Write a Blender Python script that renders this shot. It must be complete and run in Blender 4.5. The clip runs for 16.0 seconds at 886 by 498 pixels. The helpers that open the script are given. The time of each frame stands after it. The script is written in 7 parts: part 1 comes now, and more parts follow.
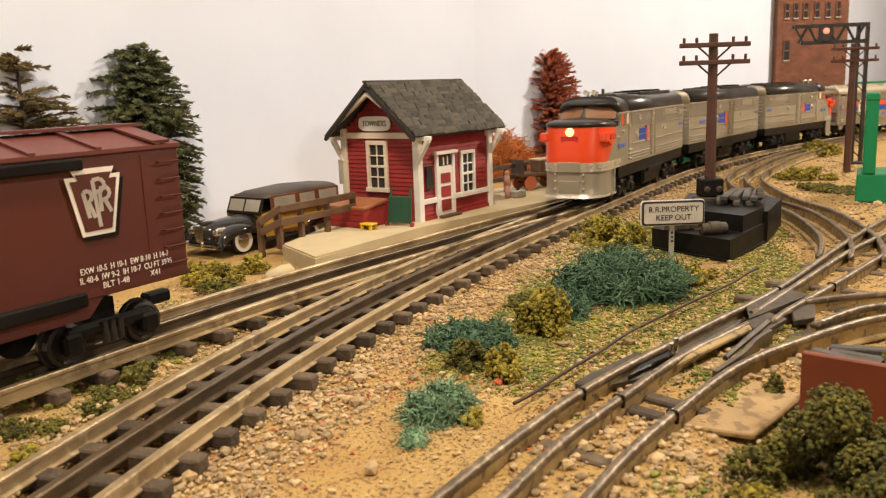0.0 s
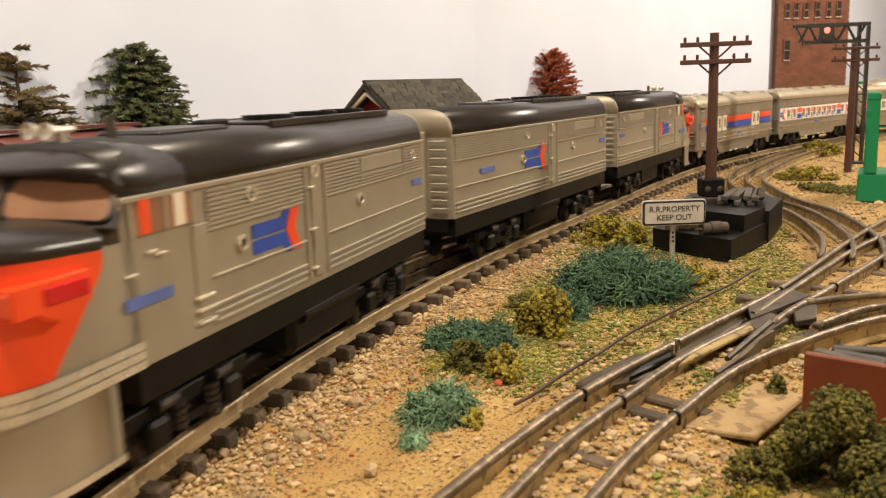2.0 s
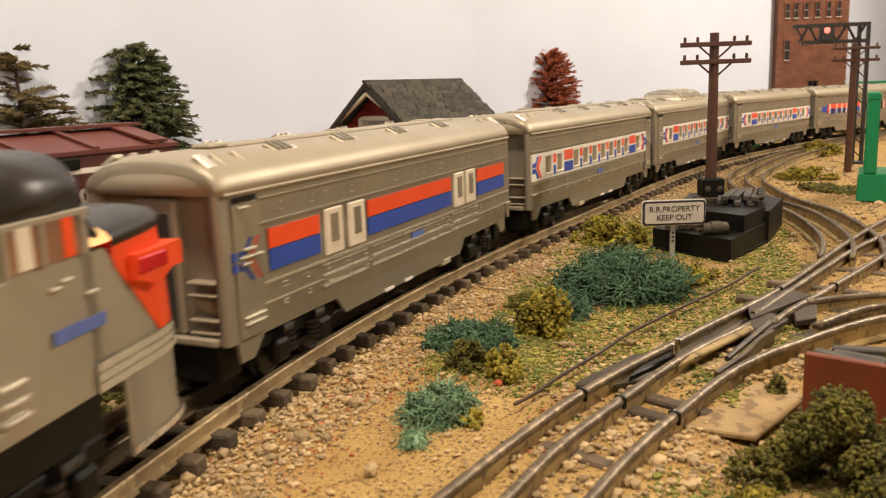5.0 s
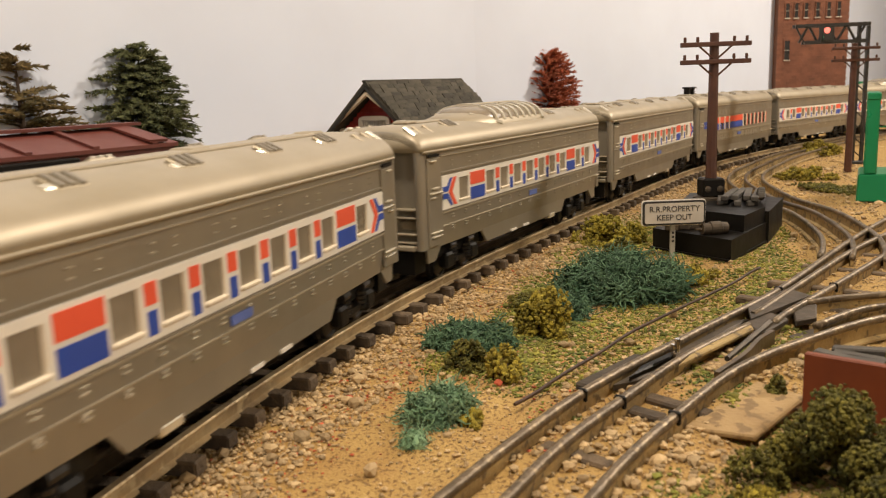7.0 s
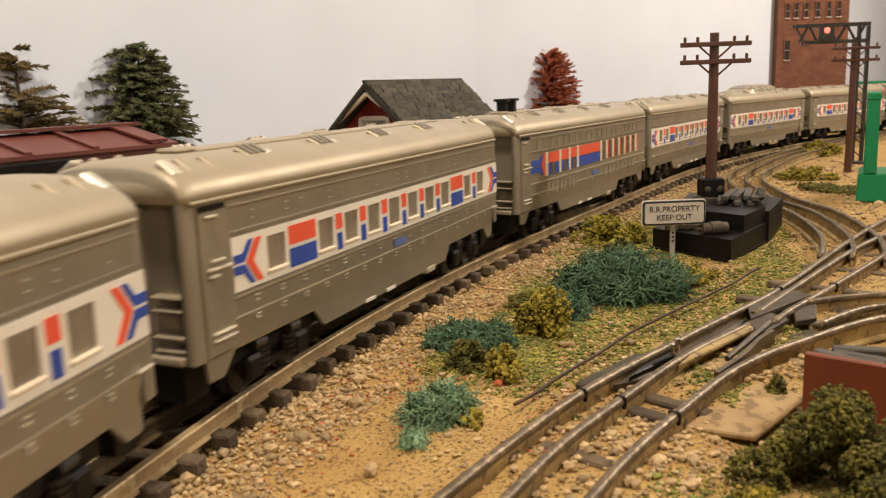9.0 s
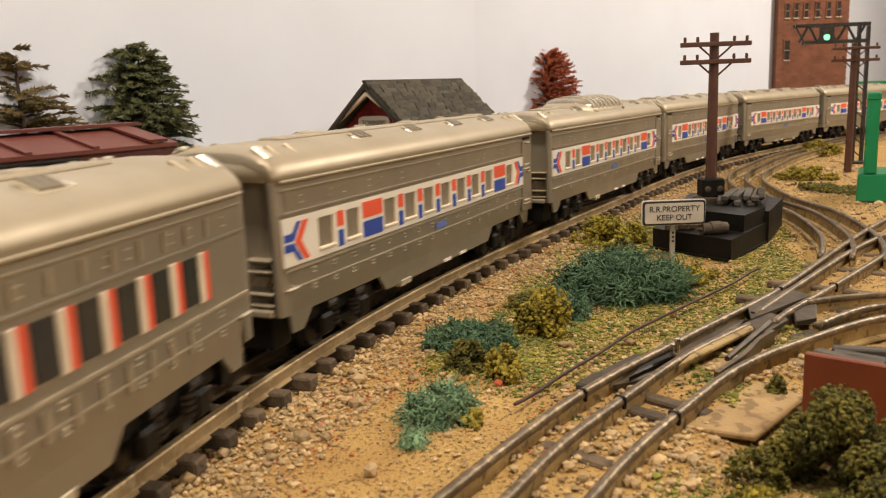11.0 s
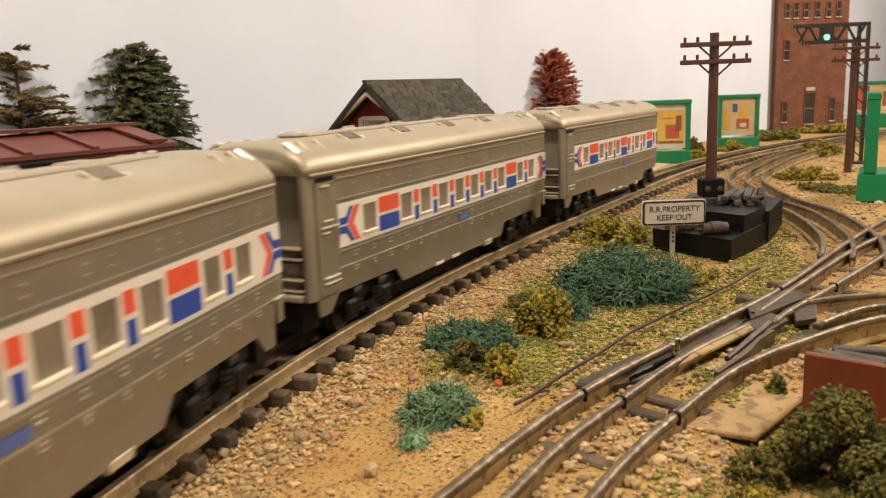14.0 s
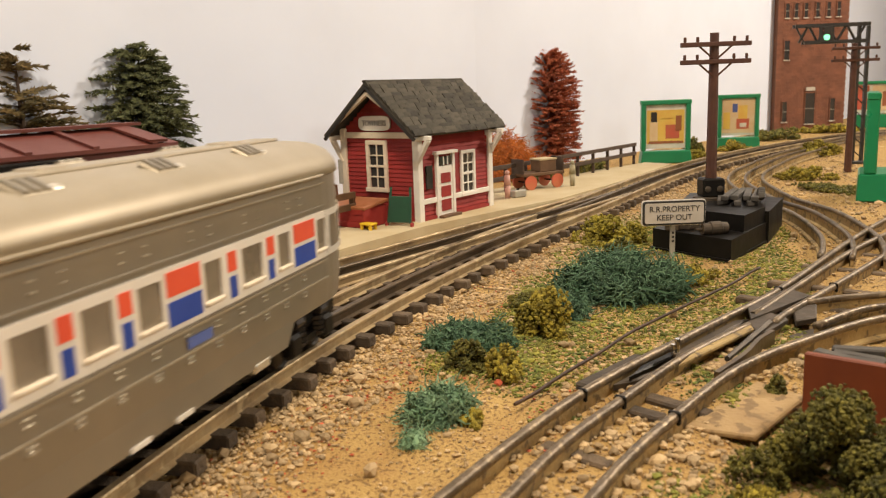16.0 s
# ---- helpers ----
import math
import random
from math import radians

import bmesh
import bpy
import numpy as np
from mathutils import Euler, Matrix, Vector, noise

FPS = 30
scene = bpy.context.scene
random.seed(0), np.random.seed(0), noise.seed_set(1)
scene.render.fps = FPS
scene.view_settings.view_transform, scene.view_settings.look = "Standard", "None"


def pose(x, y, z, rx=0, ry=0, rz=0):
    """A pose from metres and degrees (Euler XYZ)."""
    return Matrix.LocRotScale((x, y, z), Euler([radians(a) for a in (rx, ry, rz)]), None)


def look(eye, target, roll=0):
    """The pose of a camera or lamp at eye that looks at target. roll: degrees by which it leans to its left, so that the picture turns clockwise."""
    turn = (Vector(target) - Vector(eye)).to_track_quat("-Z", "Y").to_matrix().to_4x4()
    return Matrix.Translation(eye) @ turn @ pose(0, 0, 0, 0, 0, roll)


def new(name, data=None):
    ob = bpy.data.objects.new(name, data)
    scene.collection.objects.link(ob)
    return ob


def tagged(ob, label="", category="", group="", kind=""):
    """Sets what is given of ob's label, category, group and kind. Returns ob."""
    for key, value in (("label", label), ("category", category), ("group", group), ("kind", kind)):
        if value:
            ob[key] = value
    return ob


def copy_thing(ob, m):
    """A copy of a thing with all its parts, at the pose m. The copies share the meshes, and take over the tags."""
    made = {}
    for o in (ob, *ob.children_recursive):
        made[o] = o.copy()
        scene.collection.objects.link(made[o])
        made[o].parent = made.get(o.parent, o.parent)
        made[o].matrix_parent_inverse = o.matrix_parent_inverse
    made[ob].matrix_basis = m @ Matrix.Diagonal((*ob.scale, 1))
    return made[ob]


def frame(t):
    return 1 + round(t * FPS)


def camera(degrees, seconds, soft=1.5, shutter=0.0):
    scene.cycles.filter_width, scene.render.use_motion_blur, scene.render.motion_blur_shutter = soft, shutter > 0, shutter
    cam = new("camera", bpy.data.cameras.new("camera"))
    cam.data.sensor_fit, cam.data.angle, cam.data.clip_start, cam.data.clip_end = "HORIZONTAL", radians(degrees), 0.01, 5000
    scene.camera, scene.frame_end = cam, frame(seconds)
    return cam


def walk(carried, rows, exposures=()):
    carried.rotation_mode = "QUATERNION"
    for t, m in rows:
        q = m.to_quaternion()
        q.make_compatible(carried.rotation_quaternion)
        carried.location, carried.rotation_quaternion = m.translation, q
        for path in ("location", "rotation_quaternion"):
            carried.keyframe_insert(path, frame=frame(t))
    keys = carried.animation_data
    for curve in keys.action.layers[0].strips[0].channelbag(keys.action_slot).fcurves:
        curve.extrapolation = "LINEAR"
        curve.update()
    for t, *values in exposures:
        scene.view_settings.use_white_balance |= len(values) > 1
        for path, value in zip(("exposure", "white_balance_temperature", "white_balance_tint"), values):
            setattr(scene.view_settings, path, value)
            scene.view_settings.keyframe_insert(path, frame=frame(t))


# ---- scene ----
# ---- camera ----
EYE = Vector((0.0, 0.0, 0.1222))
FWD, RIGHT, UP = Vector((0.9131, 0.3609, -0.1898)), Vector((0.3609, -0.9319, -0.0355)), Vector((0.1897, 0.0361, 0.9812))


def shot(back):
    """The camera's pose, moved back along its line of sight."""
    m = Matrix((RIGHT, UP, -FWD)).transposed().to_quaternion().to_matrix().to_4x4()
    return Matrix.Translation(EYE - FWD * back) @ m


cam = camera(56.4, 16.0, soft=1.2, shutter=0.35)
cam.data.dof.use_dof = True
cam.data.dof.focus_distance = 0.52
cam.data.dof.aperture_fstop = 30.0
walk(cam, [(0.0, shot(0.0022)), (1.1, shot(0.0022)), (1.5, shot(0.0012)), (1.9, shot(0.0)), (16.0, shot(0.0))],
     exposures=[(0.0, 0.13), (4.2, 0.09), (6.5, -0.16), (9.0, -0.12), (12.0, -0.09), (16.0, -0.03)])

# ---- world and lamps ----
world = bpy.data.worlds.new("room_light")
scene.world = world
world.use_nodes = True
world.node_tree.nodes["Background"].inputs[0].default_value = (1.0, 0.9, 0.78, 1)
world.node_tree.nodes["Background"].inputs[1].default_value = 0.010


def lamp(name, eye, target, size, watts, colour):
    data = bpy.data.lights.new(name, "AREA")
    data.shape, data.size, data.energy, data.color = "DISK", size, watts, colour
    ob = new(name, data)
    ob.matrix_world = look(eye, target)
    return ob


lamp("ceiling_lamp", (-0.08, 0.02, 1.36), (0.25, 0.14, 0.0), 0.18, 20.5, (1.0, 0.84, 0.66))
lamp("ceiling_lamp", (1.85, -1.12, 1.18), (0.9, 0.1, 0.0), 0.15, 37.0, (1.0, 0.86, 0.70))
lamp("room_lamp", (-1.35, -1.75, 0.87), (0.6, 0.3, 0.05), 0.22, 13.0, (1.0, 0.85, 0.68))

# ---- rail lines ----
KNOTS = (-0.336, 0.336, 0.784, 1.10, 1.30, 1.65, 1.95, 2.40)
BENDS = (-0.0317, 0.7992, -0.1496, 0.55, 0.45, 0.30, 1.30, 1.30)
RT = 0.012          # top of the rails
GAUGE = 0.0193      # centre line to rail head
S_LINE = np.linspace(-5.0, 7.0, 6001)
_k = np.interp(S_LINE, KNOTS, BENDS)
_d = S_LINE[1] - S_LINE[0]
_th = np.concatenate([[0], np.cumsum((_k[1:] + _k[:-1]) / 2 * _d)])
_i = int(np.argmin(abs(S_LINE - 0.336)))
_th = _th - _th[_i]
_x = np.concatenate([[0], np.cumsum((np.cos(_th)[1:] + np.cos(_th)[:-1]) / 2 * _d)])
_y = np.concatenate([[0], np.cumsum(-(np.sin(_th)[1:] + np.sin(_th)[:-1]) / 2 * _d)])
_x, _y = _x - _x[_i] + 0.336, _y - _y[_i] + 0.2038


def main_line(s, off=0.0):
    """Place (x, y) and heading on the main line's centre, s metres along; off: to its left."""
    th, x, y = np.interp(s, S_LINE, _th), np.interp(s, S_LINE, _x), np.interp(s, S_LINE, _y)
    return x + math.sin(th) * off, y + math.cos(th) * off, -th


def spline(points, step=0.004):
    """A smooth line through a few (x, y) points: rows of x, y, heading."""
    p = [Vector(q) for q in points]
    p = [2 * p[0] - p[1]] + p + [2 * p[-1] - p[-2]]
    out = []
    for a, b, c, d in zip(p, p[1:], p[2:], p[3:]):
        n = max(2, int((c - b).length / step))
        for i in range(n):
            t = i / n
            out.append(0.5 * (2 * b + (c - a) * t + (2 * a - 5 * b + 4 * c - d) * t * t + (3 * b - a - 3 * c + d) * t ** 3))
    out.append(p[-2])
    rows = []
    for i, q in enumerate(out):
        e = out[min(i + 1, len(out) - 1)] - out[max(i - 1, 0)]
        rows.append((q.x, q.y, math.atan2(e.y, e.x)))
    return rows


# ---- materials ----
def mat(name, base, rough=0.6, metal=0.0, second=None, scale=60.0, amount=0.5, bump=0.0, bump_scale=200.0, spec=0.5,
        fleck=None, fleck_scale=900.0, by_piece=0.0, emit=None, power=0.0, detail=6.0):
    """A surface whose colour drifts between two tones, with fine flecks, grain in relief and uneven gloss."""
    m = bpy.data.materials.new(name)
    m.use_nodes = True
    t = m.node_tree
    n, l = t.nodes, t.links
    b = n["Principled BSDF"]
    b.inputs["Metallic"].default_value = metal
    b.inputs["Specular IOR Level"].default_value = spec
    co = n.new("ShaderNodeTexCoord")
    big = n.new("ShaderNodeTexNoise")
    big.inputs["Scale"].default_value, big.inputs["Detail"].default_value = scale, detail
    l.new(co.outputs["Object"], big.inputs["Vector"])
    ramp = n.new("ShaderNodeMapRange")
    ramp.inputs[1].default_value, ramp.inputs[2].default_value = 0.32, 0.68
    l.new(big.outputs["Fac"], ramp.inputs[0])
    mix = n.new("ShaderNodeMix")
    mix.data_type = "RGBA"
    second = second or tuple(c * (1 - amount * 0.5) for c in base)
    mix.inputs[6].default_value, mix.inputs[7].default_value = (*base, 1), (*second, 1)
    l.new(ramp.outputs[0], mix.inputs[0])
    out = mix.outputs[2]
    if fleck:
        v = n.new("ShaderNodeTexNoise")
        v.inputs["Scale"].default_value, v.inputs["Detail"].default_value = fleck_scale, 3.0
        l.new(co.outputs["Object"], v.inputs["Vector"])
        r2 = n.new("ShaderNodeMapRange")
        r2.inputs[1].default_value, r2.inputs[2].default_value = 0.54, 0.62
        l.new(v.outputs["Fac"], r2.inputs[0])
        m2 = n.new("ShaderNodeMix")
        m2.data_type = "RGBA"
        m2.inputs[7].default_value = (*fleck, 1)
        l.new(r2.outputs[0], m2.inputs[0])
        l.new(out, m2.inputs[6])
        out = m2.outputs[2]
    if by_piece:
        geo = n.new("ShaderNodeNewGeometry")
        info = n.new("ShaderNodeObjectInfo")
        add = n.new("ShaderNodeMath")
        l.new(geo.outputs["Random Per Island"], add.inputs[0])
        l.new(info.outputs["Random"], add.inputs[1])
        fr = n.new("ShaderNodeMath")
        fr.operation = "FRACT"
        l.new(add.outputs[0], fr.inputs[0])
        r3 = n.new("ShaderNodeMapRange")
        r3.inputs[3].default_value, r3.inputs[4].default_value = 1 - by_piece, 1 + by_piece
        l.new(fr.outputs[0], r3.inputs[0])
        hs = n.new("ShaderNodeHueSaturation")
        l.new(r3.outputs[0], hs.inputs["Value"])
        l.new(out, hs.inputs["Color"])
        out = hs.outputs["Color"]
    l.new(out, b.inputs["Base Color"])
    rr = n.new("ShaderNodeMapRange")
    rr.inputs[3].default_value, rr.inputs[4].default_value = max(0.03, rough - 0.1), min(1, rough + 0.1)
    l.new(big.outputs["Fac"], rr.inputs[0])
    l.new(rr.outputs[0], b.inputs["Roughness"])
    if bump:
        bn = n.new("ShaderNodeTexNoise")
        bn.inputs["Scale"].default_value, bn.inputs["Detail"].default_value = bump_scale, 5.0
        l.new(co.outputs["Object"], bn.inputs["Vector"])
        bp = n.new("ShaderNodeBump")
        bp.inputs["Strength"].default_value, bp.inputs["Distance"].default_value = bump, 0.001
        l.new(bn.outputs["Fac"], bp.inputs["Height"])
        l.new(bp.outputs["Normal"], b.inputs["Normal"])
    if emit:
        b.inputs["Emission Color"].default_value, b.inputs["Emission Strength"].default_value = (*emit, 1), power
    return m


M = dict(
    plaster=mat("plaster", (0.70, 0.765, 0.90), 0.8, second=(0.655, 0.71, 0.835), scale=6, bump=0.08, bump_scale=40),
    ceiling=mat("ceiling_paint", (0.8, 0.78, 0.74), 0.9),
    ground=mat("sandy_ground", (0.36, 0.215, 0.066), 0.95, second=(0.46, 0.31, 0.105), scale=24, fleck=(0.19, 0.105, 0.035), fleck_scale=650, bump=0.9, bump_scale=900),
    gravel=mat("gravel", (0.47, 0.345, 0.185), 0.85, second=(0.36, 0.25, 0.125), scale=300, by_piece=0.38, bump=0.3, bump_scale=2500),
    turf=mat("turf", (0.085, 0.115, 0.02), 0.95, second=(0.25, 0.225, 0.04), scale=60, by_piece=0.5),
    red_leaf=mat("red_flakes", (0.42, 0.09, 0.04), 0.95, by_piece=0.5),
    rail=mat("rail_steel", (0.50, 0.375, 0.205), 0.46, 0.45, second=(0.22, 0.155, 0.085), scale=38, bump=0.4, bump_scale=350, fleck=(0.46, 0.36, 0.21), fleck_scale=130),
    tube_rail=mat("worn_tube_rail", (0.17, 0.125, 0.075), 0.42, 0.45, second=(0.085, 0.062, 0.038), scale=70, bump=0.4, bump_scale=500, fleck=(0.24, 0.18, 0.105), fleck_scale=240),
    # Sandy web made brighter: light thrown back by the sand is in the colour.
    rail_web=mat("lit_sandy_rail_web", (0.40, 0.285, 0.115), 0.75, 0.1, second=(0.24, 0.165, 0.07), scale=55, bump=0.5, bump_scale=400, fleck=(0.14, 0.10, 0.05), fleck_scale=200),
    fibre=mat("tan_fibre_plate", (0.40, 0.275, 0.125), 0.85, second=(0.27, 0.175, 0.08), scale=45, bump=0.5, bump_scale=500, fleck=(0.20, 0.13, 0.06), fleck_scale=180),
    rail_dark=mat("blackened_rail", (0.17, 0.12, 0.068), 0.4, 0.55, second=(0.065, 0.047, 0.030), scale=45, bump=0.2, bump_scale=300),
    tie=mat("dark_wood_tie", (0.052, 0.037, 0.023), 0.85, second=(0.115, 0.080, 0.047), scale=140, by_piece=0.4, bump=0.6, bump_scale=700),
    plate=mat("rusty_plate", (0.10, 0.075, 0.05), 0.6, 0.4, second=(0.05, 0.04, 0.03), scale=90, bump=0.3),
    silver=mat("silver_paint", (0.355, 0.315, 0.235), 0.42, 0.35, second=(0.33, 0.29, 0.22), scale=35, bump=0.05, bump_scale=300),
    # Sides darker than roof and ribs: the fall of light is in these colours.
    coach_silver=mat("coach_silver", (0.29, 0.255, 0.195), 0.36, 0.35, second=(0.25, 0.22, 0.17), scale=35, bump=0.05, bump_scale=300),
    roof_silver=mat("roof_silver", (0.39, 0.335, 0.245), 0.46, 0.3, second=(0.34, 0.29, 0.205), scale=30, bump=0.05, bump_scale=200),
    # Paler silver for bright fittings; on the vents it paints in glossy highlights.
    bright_silver=mat("bright_highlight_silver", (0.70, 0.65, 0.53), 0.27, 0.5, second=(0.62, 0.57, 0.46), scale=60),
    black=mat("black_plastic", (0.006, 0.005, 0.0045), 0.45, second=(0.010, 0.009, 0.007), scale=80, bump=0.15, spec=0.16),
    roof_black=mat("black_roof_paint", (0.016, 0.013, 0.011), 0.32, second=(0.024, 0.020, 0.016), scale=40, bump=0.1, spec=0.38),
    orange=mat("orange_red_paint", (0.80, 0.075, 0.015), 0.35, second=(0.74, 0.065, 0.012), scale=30),
    red=mat("red_stripe", (0.78, 0.10, 0.04), 0.5, second=(0.72, 0.085, 0.035)),
    blue=mat("blue_stripe", (0.020, 0.065, 0.38), 0.5, second=(0.017, 0.055, 0.32)),
    white=mat("white_stripe", (0.78, 0.74, 0.66), 0.5, second=(0.72, 0.68, 0.6)),
    blue_ink=mat("blue_lettering", (0.10, 0.15, 0.42), 0.6),
    pane=mat("frosted_pane", (0.27, 0.225, 0.165), 0.25, second=(0.18, 0.15, 0.11), scale=60),
    lit_pane=mat("cab_pane", (0.34, 0.17, 0.090), 0.5, second=(0.20, 0.10, 0.055), scale=40, spec=0.2),
    chrome=mat("chrome", (0.75, 0.72, 0.66), 0.15, 1.0, amount=0.1),
    headlight=mat("headlight_glow", (1, 0.8, 0.5), 0.4, emit=(1.0, 0.55, 0.2), power=1.6),
    marker=mat("red_marker_lens", (0.55, 0.01, 0.015), 0.12, second=(0.4, 0.01, 0.012)),
    wheel=mat("dark_wheel_metal", (0.030, 0.027, 0.024), 0.38, 0.6, second=(0.055, 0.048, 0.042), scale=120),
    boxcar=mat("oxide_red_paint", (0.090, 0.016, 0.008), 0.5, second=(0.076, 0.0132, 0.0068), scale=20, bump=0.08, bump_scale=200),
    boxroof=mat("oxide_red_roof", (0.12, 0.026, 0.016), 0.55, second=(0.10, 0.020, 0.013), scale=25, bump=0.1),
    decal=mat("white_lettering", (0.88, 0.82, 0.72), 0.6),
    barn_red=mat("barn_red_boards", (0.30, 0.022, 0.018), 0.7, second=(0.24, 0.016, 0.013), scale=70, by_piece=0.12, bump=0.2, bump_scale=400),
    # Cream parts, and the shaded copy of the station's white trim.
    cream=mat("cream_and_shaded_trim", (0.72, 0.64, 0.50), 0.65, second=(0.62, 0.53, 0.40), scale=70, bump=0.15, bump_scale=500),
    white_trim=mat("white_trim", (0.80, 0.77, 0.70), 0.6, second=(0.72, 0.68, 0.6), scale=70),
    dark_pane=mat("dark_pane", (0.045, 0.042, 0.04), 0.15),
    shingle=mat("grey_shingle", (0.062, 0.054, 0.037), 0.85, second=(0.030, 0.026, 0.019), scale=110, by_piece=0.45, bump=0.5, bump_scale=600),
    platform=mat("sandy_concrete", (0.50, 0.42, 0.26), 0.9, second=(0.44, 0.35, 0.20), scale=30, bump=0.35, bump_scale=600),
    fence=mat("brown_fence_wood", (0.14, 0.075, 0.035), 0.75, second=(0.10, 0.052, 0.025), scale=80, bump=0.3, bump_scale=500),
    dark_fence=mat("dark_fence_wood", (0.07, 0.045, 0.028), 0.8, second=(0.05, 0.03, 0.02), scale=80),
    car_black=mat("black_car_enamel", (0.014, 0.012, 0.011), 0.12, second=(0.02, 0.017, 0.015), scale=30),
    car_roof=mat("brown_black_canvas", (0.05, 0.038, 0.026), 0.5, second=(0.065, 0.05, 0.035)),
    car_wood=mat("brown_wood_frame", (0.17, 0.065, 0.022), 0.45, second=(0.12, 0.045, 0.016), scale=120),
    car_yellow=mat("yellow_wood_panel", (0.62, 0.38, 0.055), 0.5, second=(0.52, 0.30, 0.045), scale=90),
    glass=mat("car_glass", (0.30, 0.27, 0.22), 0.1, second=(0.4, 0.37, 0.31), scale=50),
    tyre=mat("rubber", (0.02, 0.018, 0.016), 0.7),
    green=mat("green_enamel", (0.012, 0.235, 0.095), 0.3, second=(0.010, 0.20, 0.08), scale=30),
    dark_green=mat("dark_green_paint", (0.012, 0.07, 0.035), 0.55, second=(0.01, 0.055, 0.03)),
    yellow=mat("yellow_plastic", (0.72, 0.48, 0.015), 0.4, second=(0.66, 0.43, 0.012)),
    poster_yellow=mat("poster_yellow", (0.78, 0.58, 0.12), 0.5, second=(0.74, 0.42, 0.08), scale=40),
    poster_cream=mat("poster_cream", (0.76, 0.62, 0.38), 0.5, second=(0.70, 0.48, 0.25), scale=50),
    poster_paper=mat("poster_paper", (0.80, 0.77, 0.66), 0.6),
    poster_red=mat("poster_red", (0.58, 0.10, 0.06), 0.5, second=(0.46, 0.16, 0.07), scale=60),
    poster_brown=mat("poster_brown", (0.36, 0.13, 0.05), 0.5),
    brick=mat("brick", (0.225, 0.088, 0.048), 0.85, second=(0.155, 0.062, 0.036), scale=30, by_piece=0.14, bump=0.4, bump_scale=600),
    mortar=mat("mortar", (0.23, 0.105, 0.062), 0.9, second=(0.18, 0.08, 0.048), scale=25, bump=0.2),
    stone=mat("light_stone", (0.6, 0.55, 0.46), 0.7),
    steel_black=mat("black_steel", (0.018, 0.017, 0.016), 0.45, second=(0.028, 0.026, 0.024)),
    pole=mat("brown_pole", (0.085, 0.032, 0.018), 0.55, second=(0.06, 0.022, 0.013), scale=100, bump=0.2),
    sign_panel=mat("aged_white_panel", (0.56, 0.52, 0.46), 0.6, second=(0.48, 0.44, 0.38), scale=90),
    grey_post=mat("grey_post", (0.38, 0.36, 0.30), 0.6),
    ink=mat("black_ink", (0.025, 0.022, 0.02), 0.6),
    signal_red=mat("signal_red_glow", (1, 0.3, 0.25), 0.4, emit=(1.0, 0.16, 0.12), power=1.5),
    signal_green=mat("signal_green_glow", (0.4, 1, 0.7), 0.4, emit=(0.2, 1.0, 0.5), power=1.3),
    lichen_teal=mat("teal_lichen", (0.040, 0.095, 0.050), 0.9, second=(0.11, 0.19, 0.105), scale=80, by_piece=0.45),
    lichen_light=mat("pale_teal_lichen", (0.11, 0.21, 0.115), 0.9, second=(0.20, 0.29, 0.165), scale=80, by_piece=0.4),
    foam_olive=mat("olive_foam", (0.31, 0.245, 0.026), 0.95, second=(0.19, 0.155, 0.020), scale=90, by_piece=0.5, bump=0.8, bump_scale=1200),
    foam_yellow=mat("yellow_green_foam", (0.33, 0.27, 0.03), 0.95, second=(0.19, 0.165, 0.022), scale=60, by_piece=0.45, bump=0.8, bump_scale=1200),
    foam_dark=mat("dark_green_foam", (0.058, 0.062, 0.010), 0.95, second=(0.165, 0.14, 0.020), scale=70, by_piece=0.5, bump=0.8, bump_scale=1200),
    needle=mat("green_needles", (0.060, 0.075, 0.030), 0.85, second=(0.125, 0.135, 0.055), scale=30, by_piece=0.5),
    needle_brown=mat("browned_needles", (0.06, 0.065, 0.03), 0.85, second=(0.20, 0.13, 0.045), scale=25, by_piece=0.5),
    needle_red=mat("red_needles", (0.46, 0.135, 0.058), 0.85, second=(0.29, 0.070, 0.034), scale=25, by_piece=0.4),
    lichen_orange=mat("orange_lichen", (0.50, 0.16, 0.025), 0.9, second=(0.40, 0.11, 0.02), scale=60, by_piece=0.4),
    bark=mat("bark", (0.07, 0.045, 0.028), 0.9),
    mahogany=mat("mahogany_panel", (0.20, 0.042, 0.009), 0.6, second=(0.13, 0.026, 0.006), scale=40),
    log_dark=mat("dark_lumber", (0.085, 0.075, 0.06), 0.75, second=(0.035, 0.03, 0.025), scale=60),
    flesh_plain=mat("plain_pink", (0.62, 0.36, 0.30), 0.6),
    figure_green=mat("figure_paint", (0.45, 0.36, 0.26), 0.6, second=(0.22, 0.26, 0.12), scale=30),
    wire=mat("brown_wire", (0.05, 0.025, 0.015), 0.5),
)

# ---- builders ----
def part(name, bm, material, parent=None, label="", smooth=False):
    """Link a bmesh as one mesh object, under a thing or part."""
    me = bpy.data.meshes.new(name)
    bmesh.ops.recalc_face_normals(bm, faces=bm.faces)
    bm.to_mesh(me)
    bm.free()
    me.materials.append(M[material] if isinstance(material, str) else material)
    if smooth:
        me.polygons.foreach_set("use_smooth", [True] * len(me.polygons))
    ob = new(name, me)
    if parent:
        ob.parent = parent
    if label:
        ob["label"] = label
    return ob


def share(name, ob, m, parent=None):
    """Another object on the same mesh."""
    o = new(name, ob.data)
    o.parent = parent or ob.parent
    o.matrix_basis = m
    return o


def empty(name, m=None, **tags):
    ob = new(name)
    ob.empty_display_size = 0.01
    if m:
        ob.matrix_basis = m
    return tagged(ob, **tags)


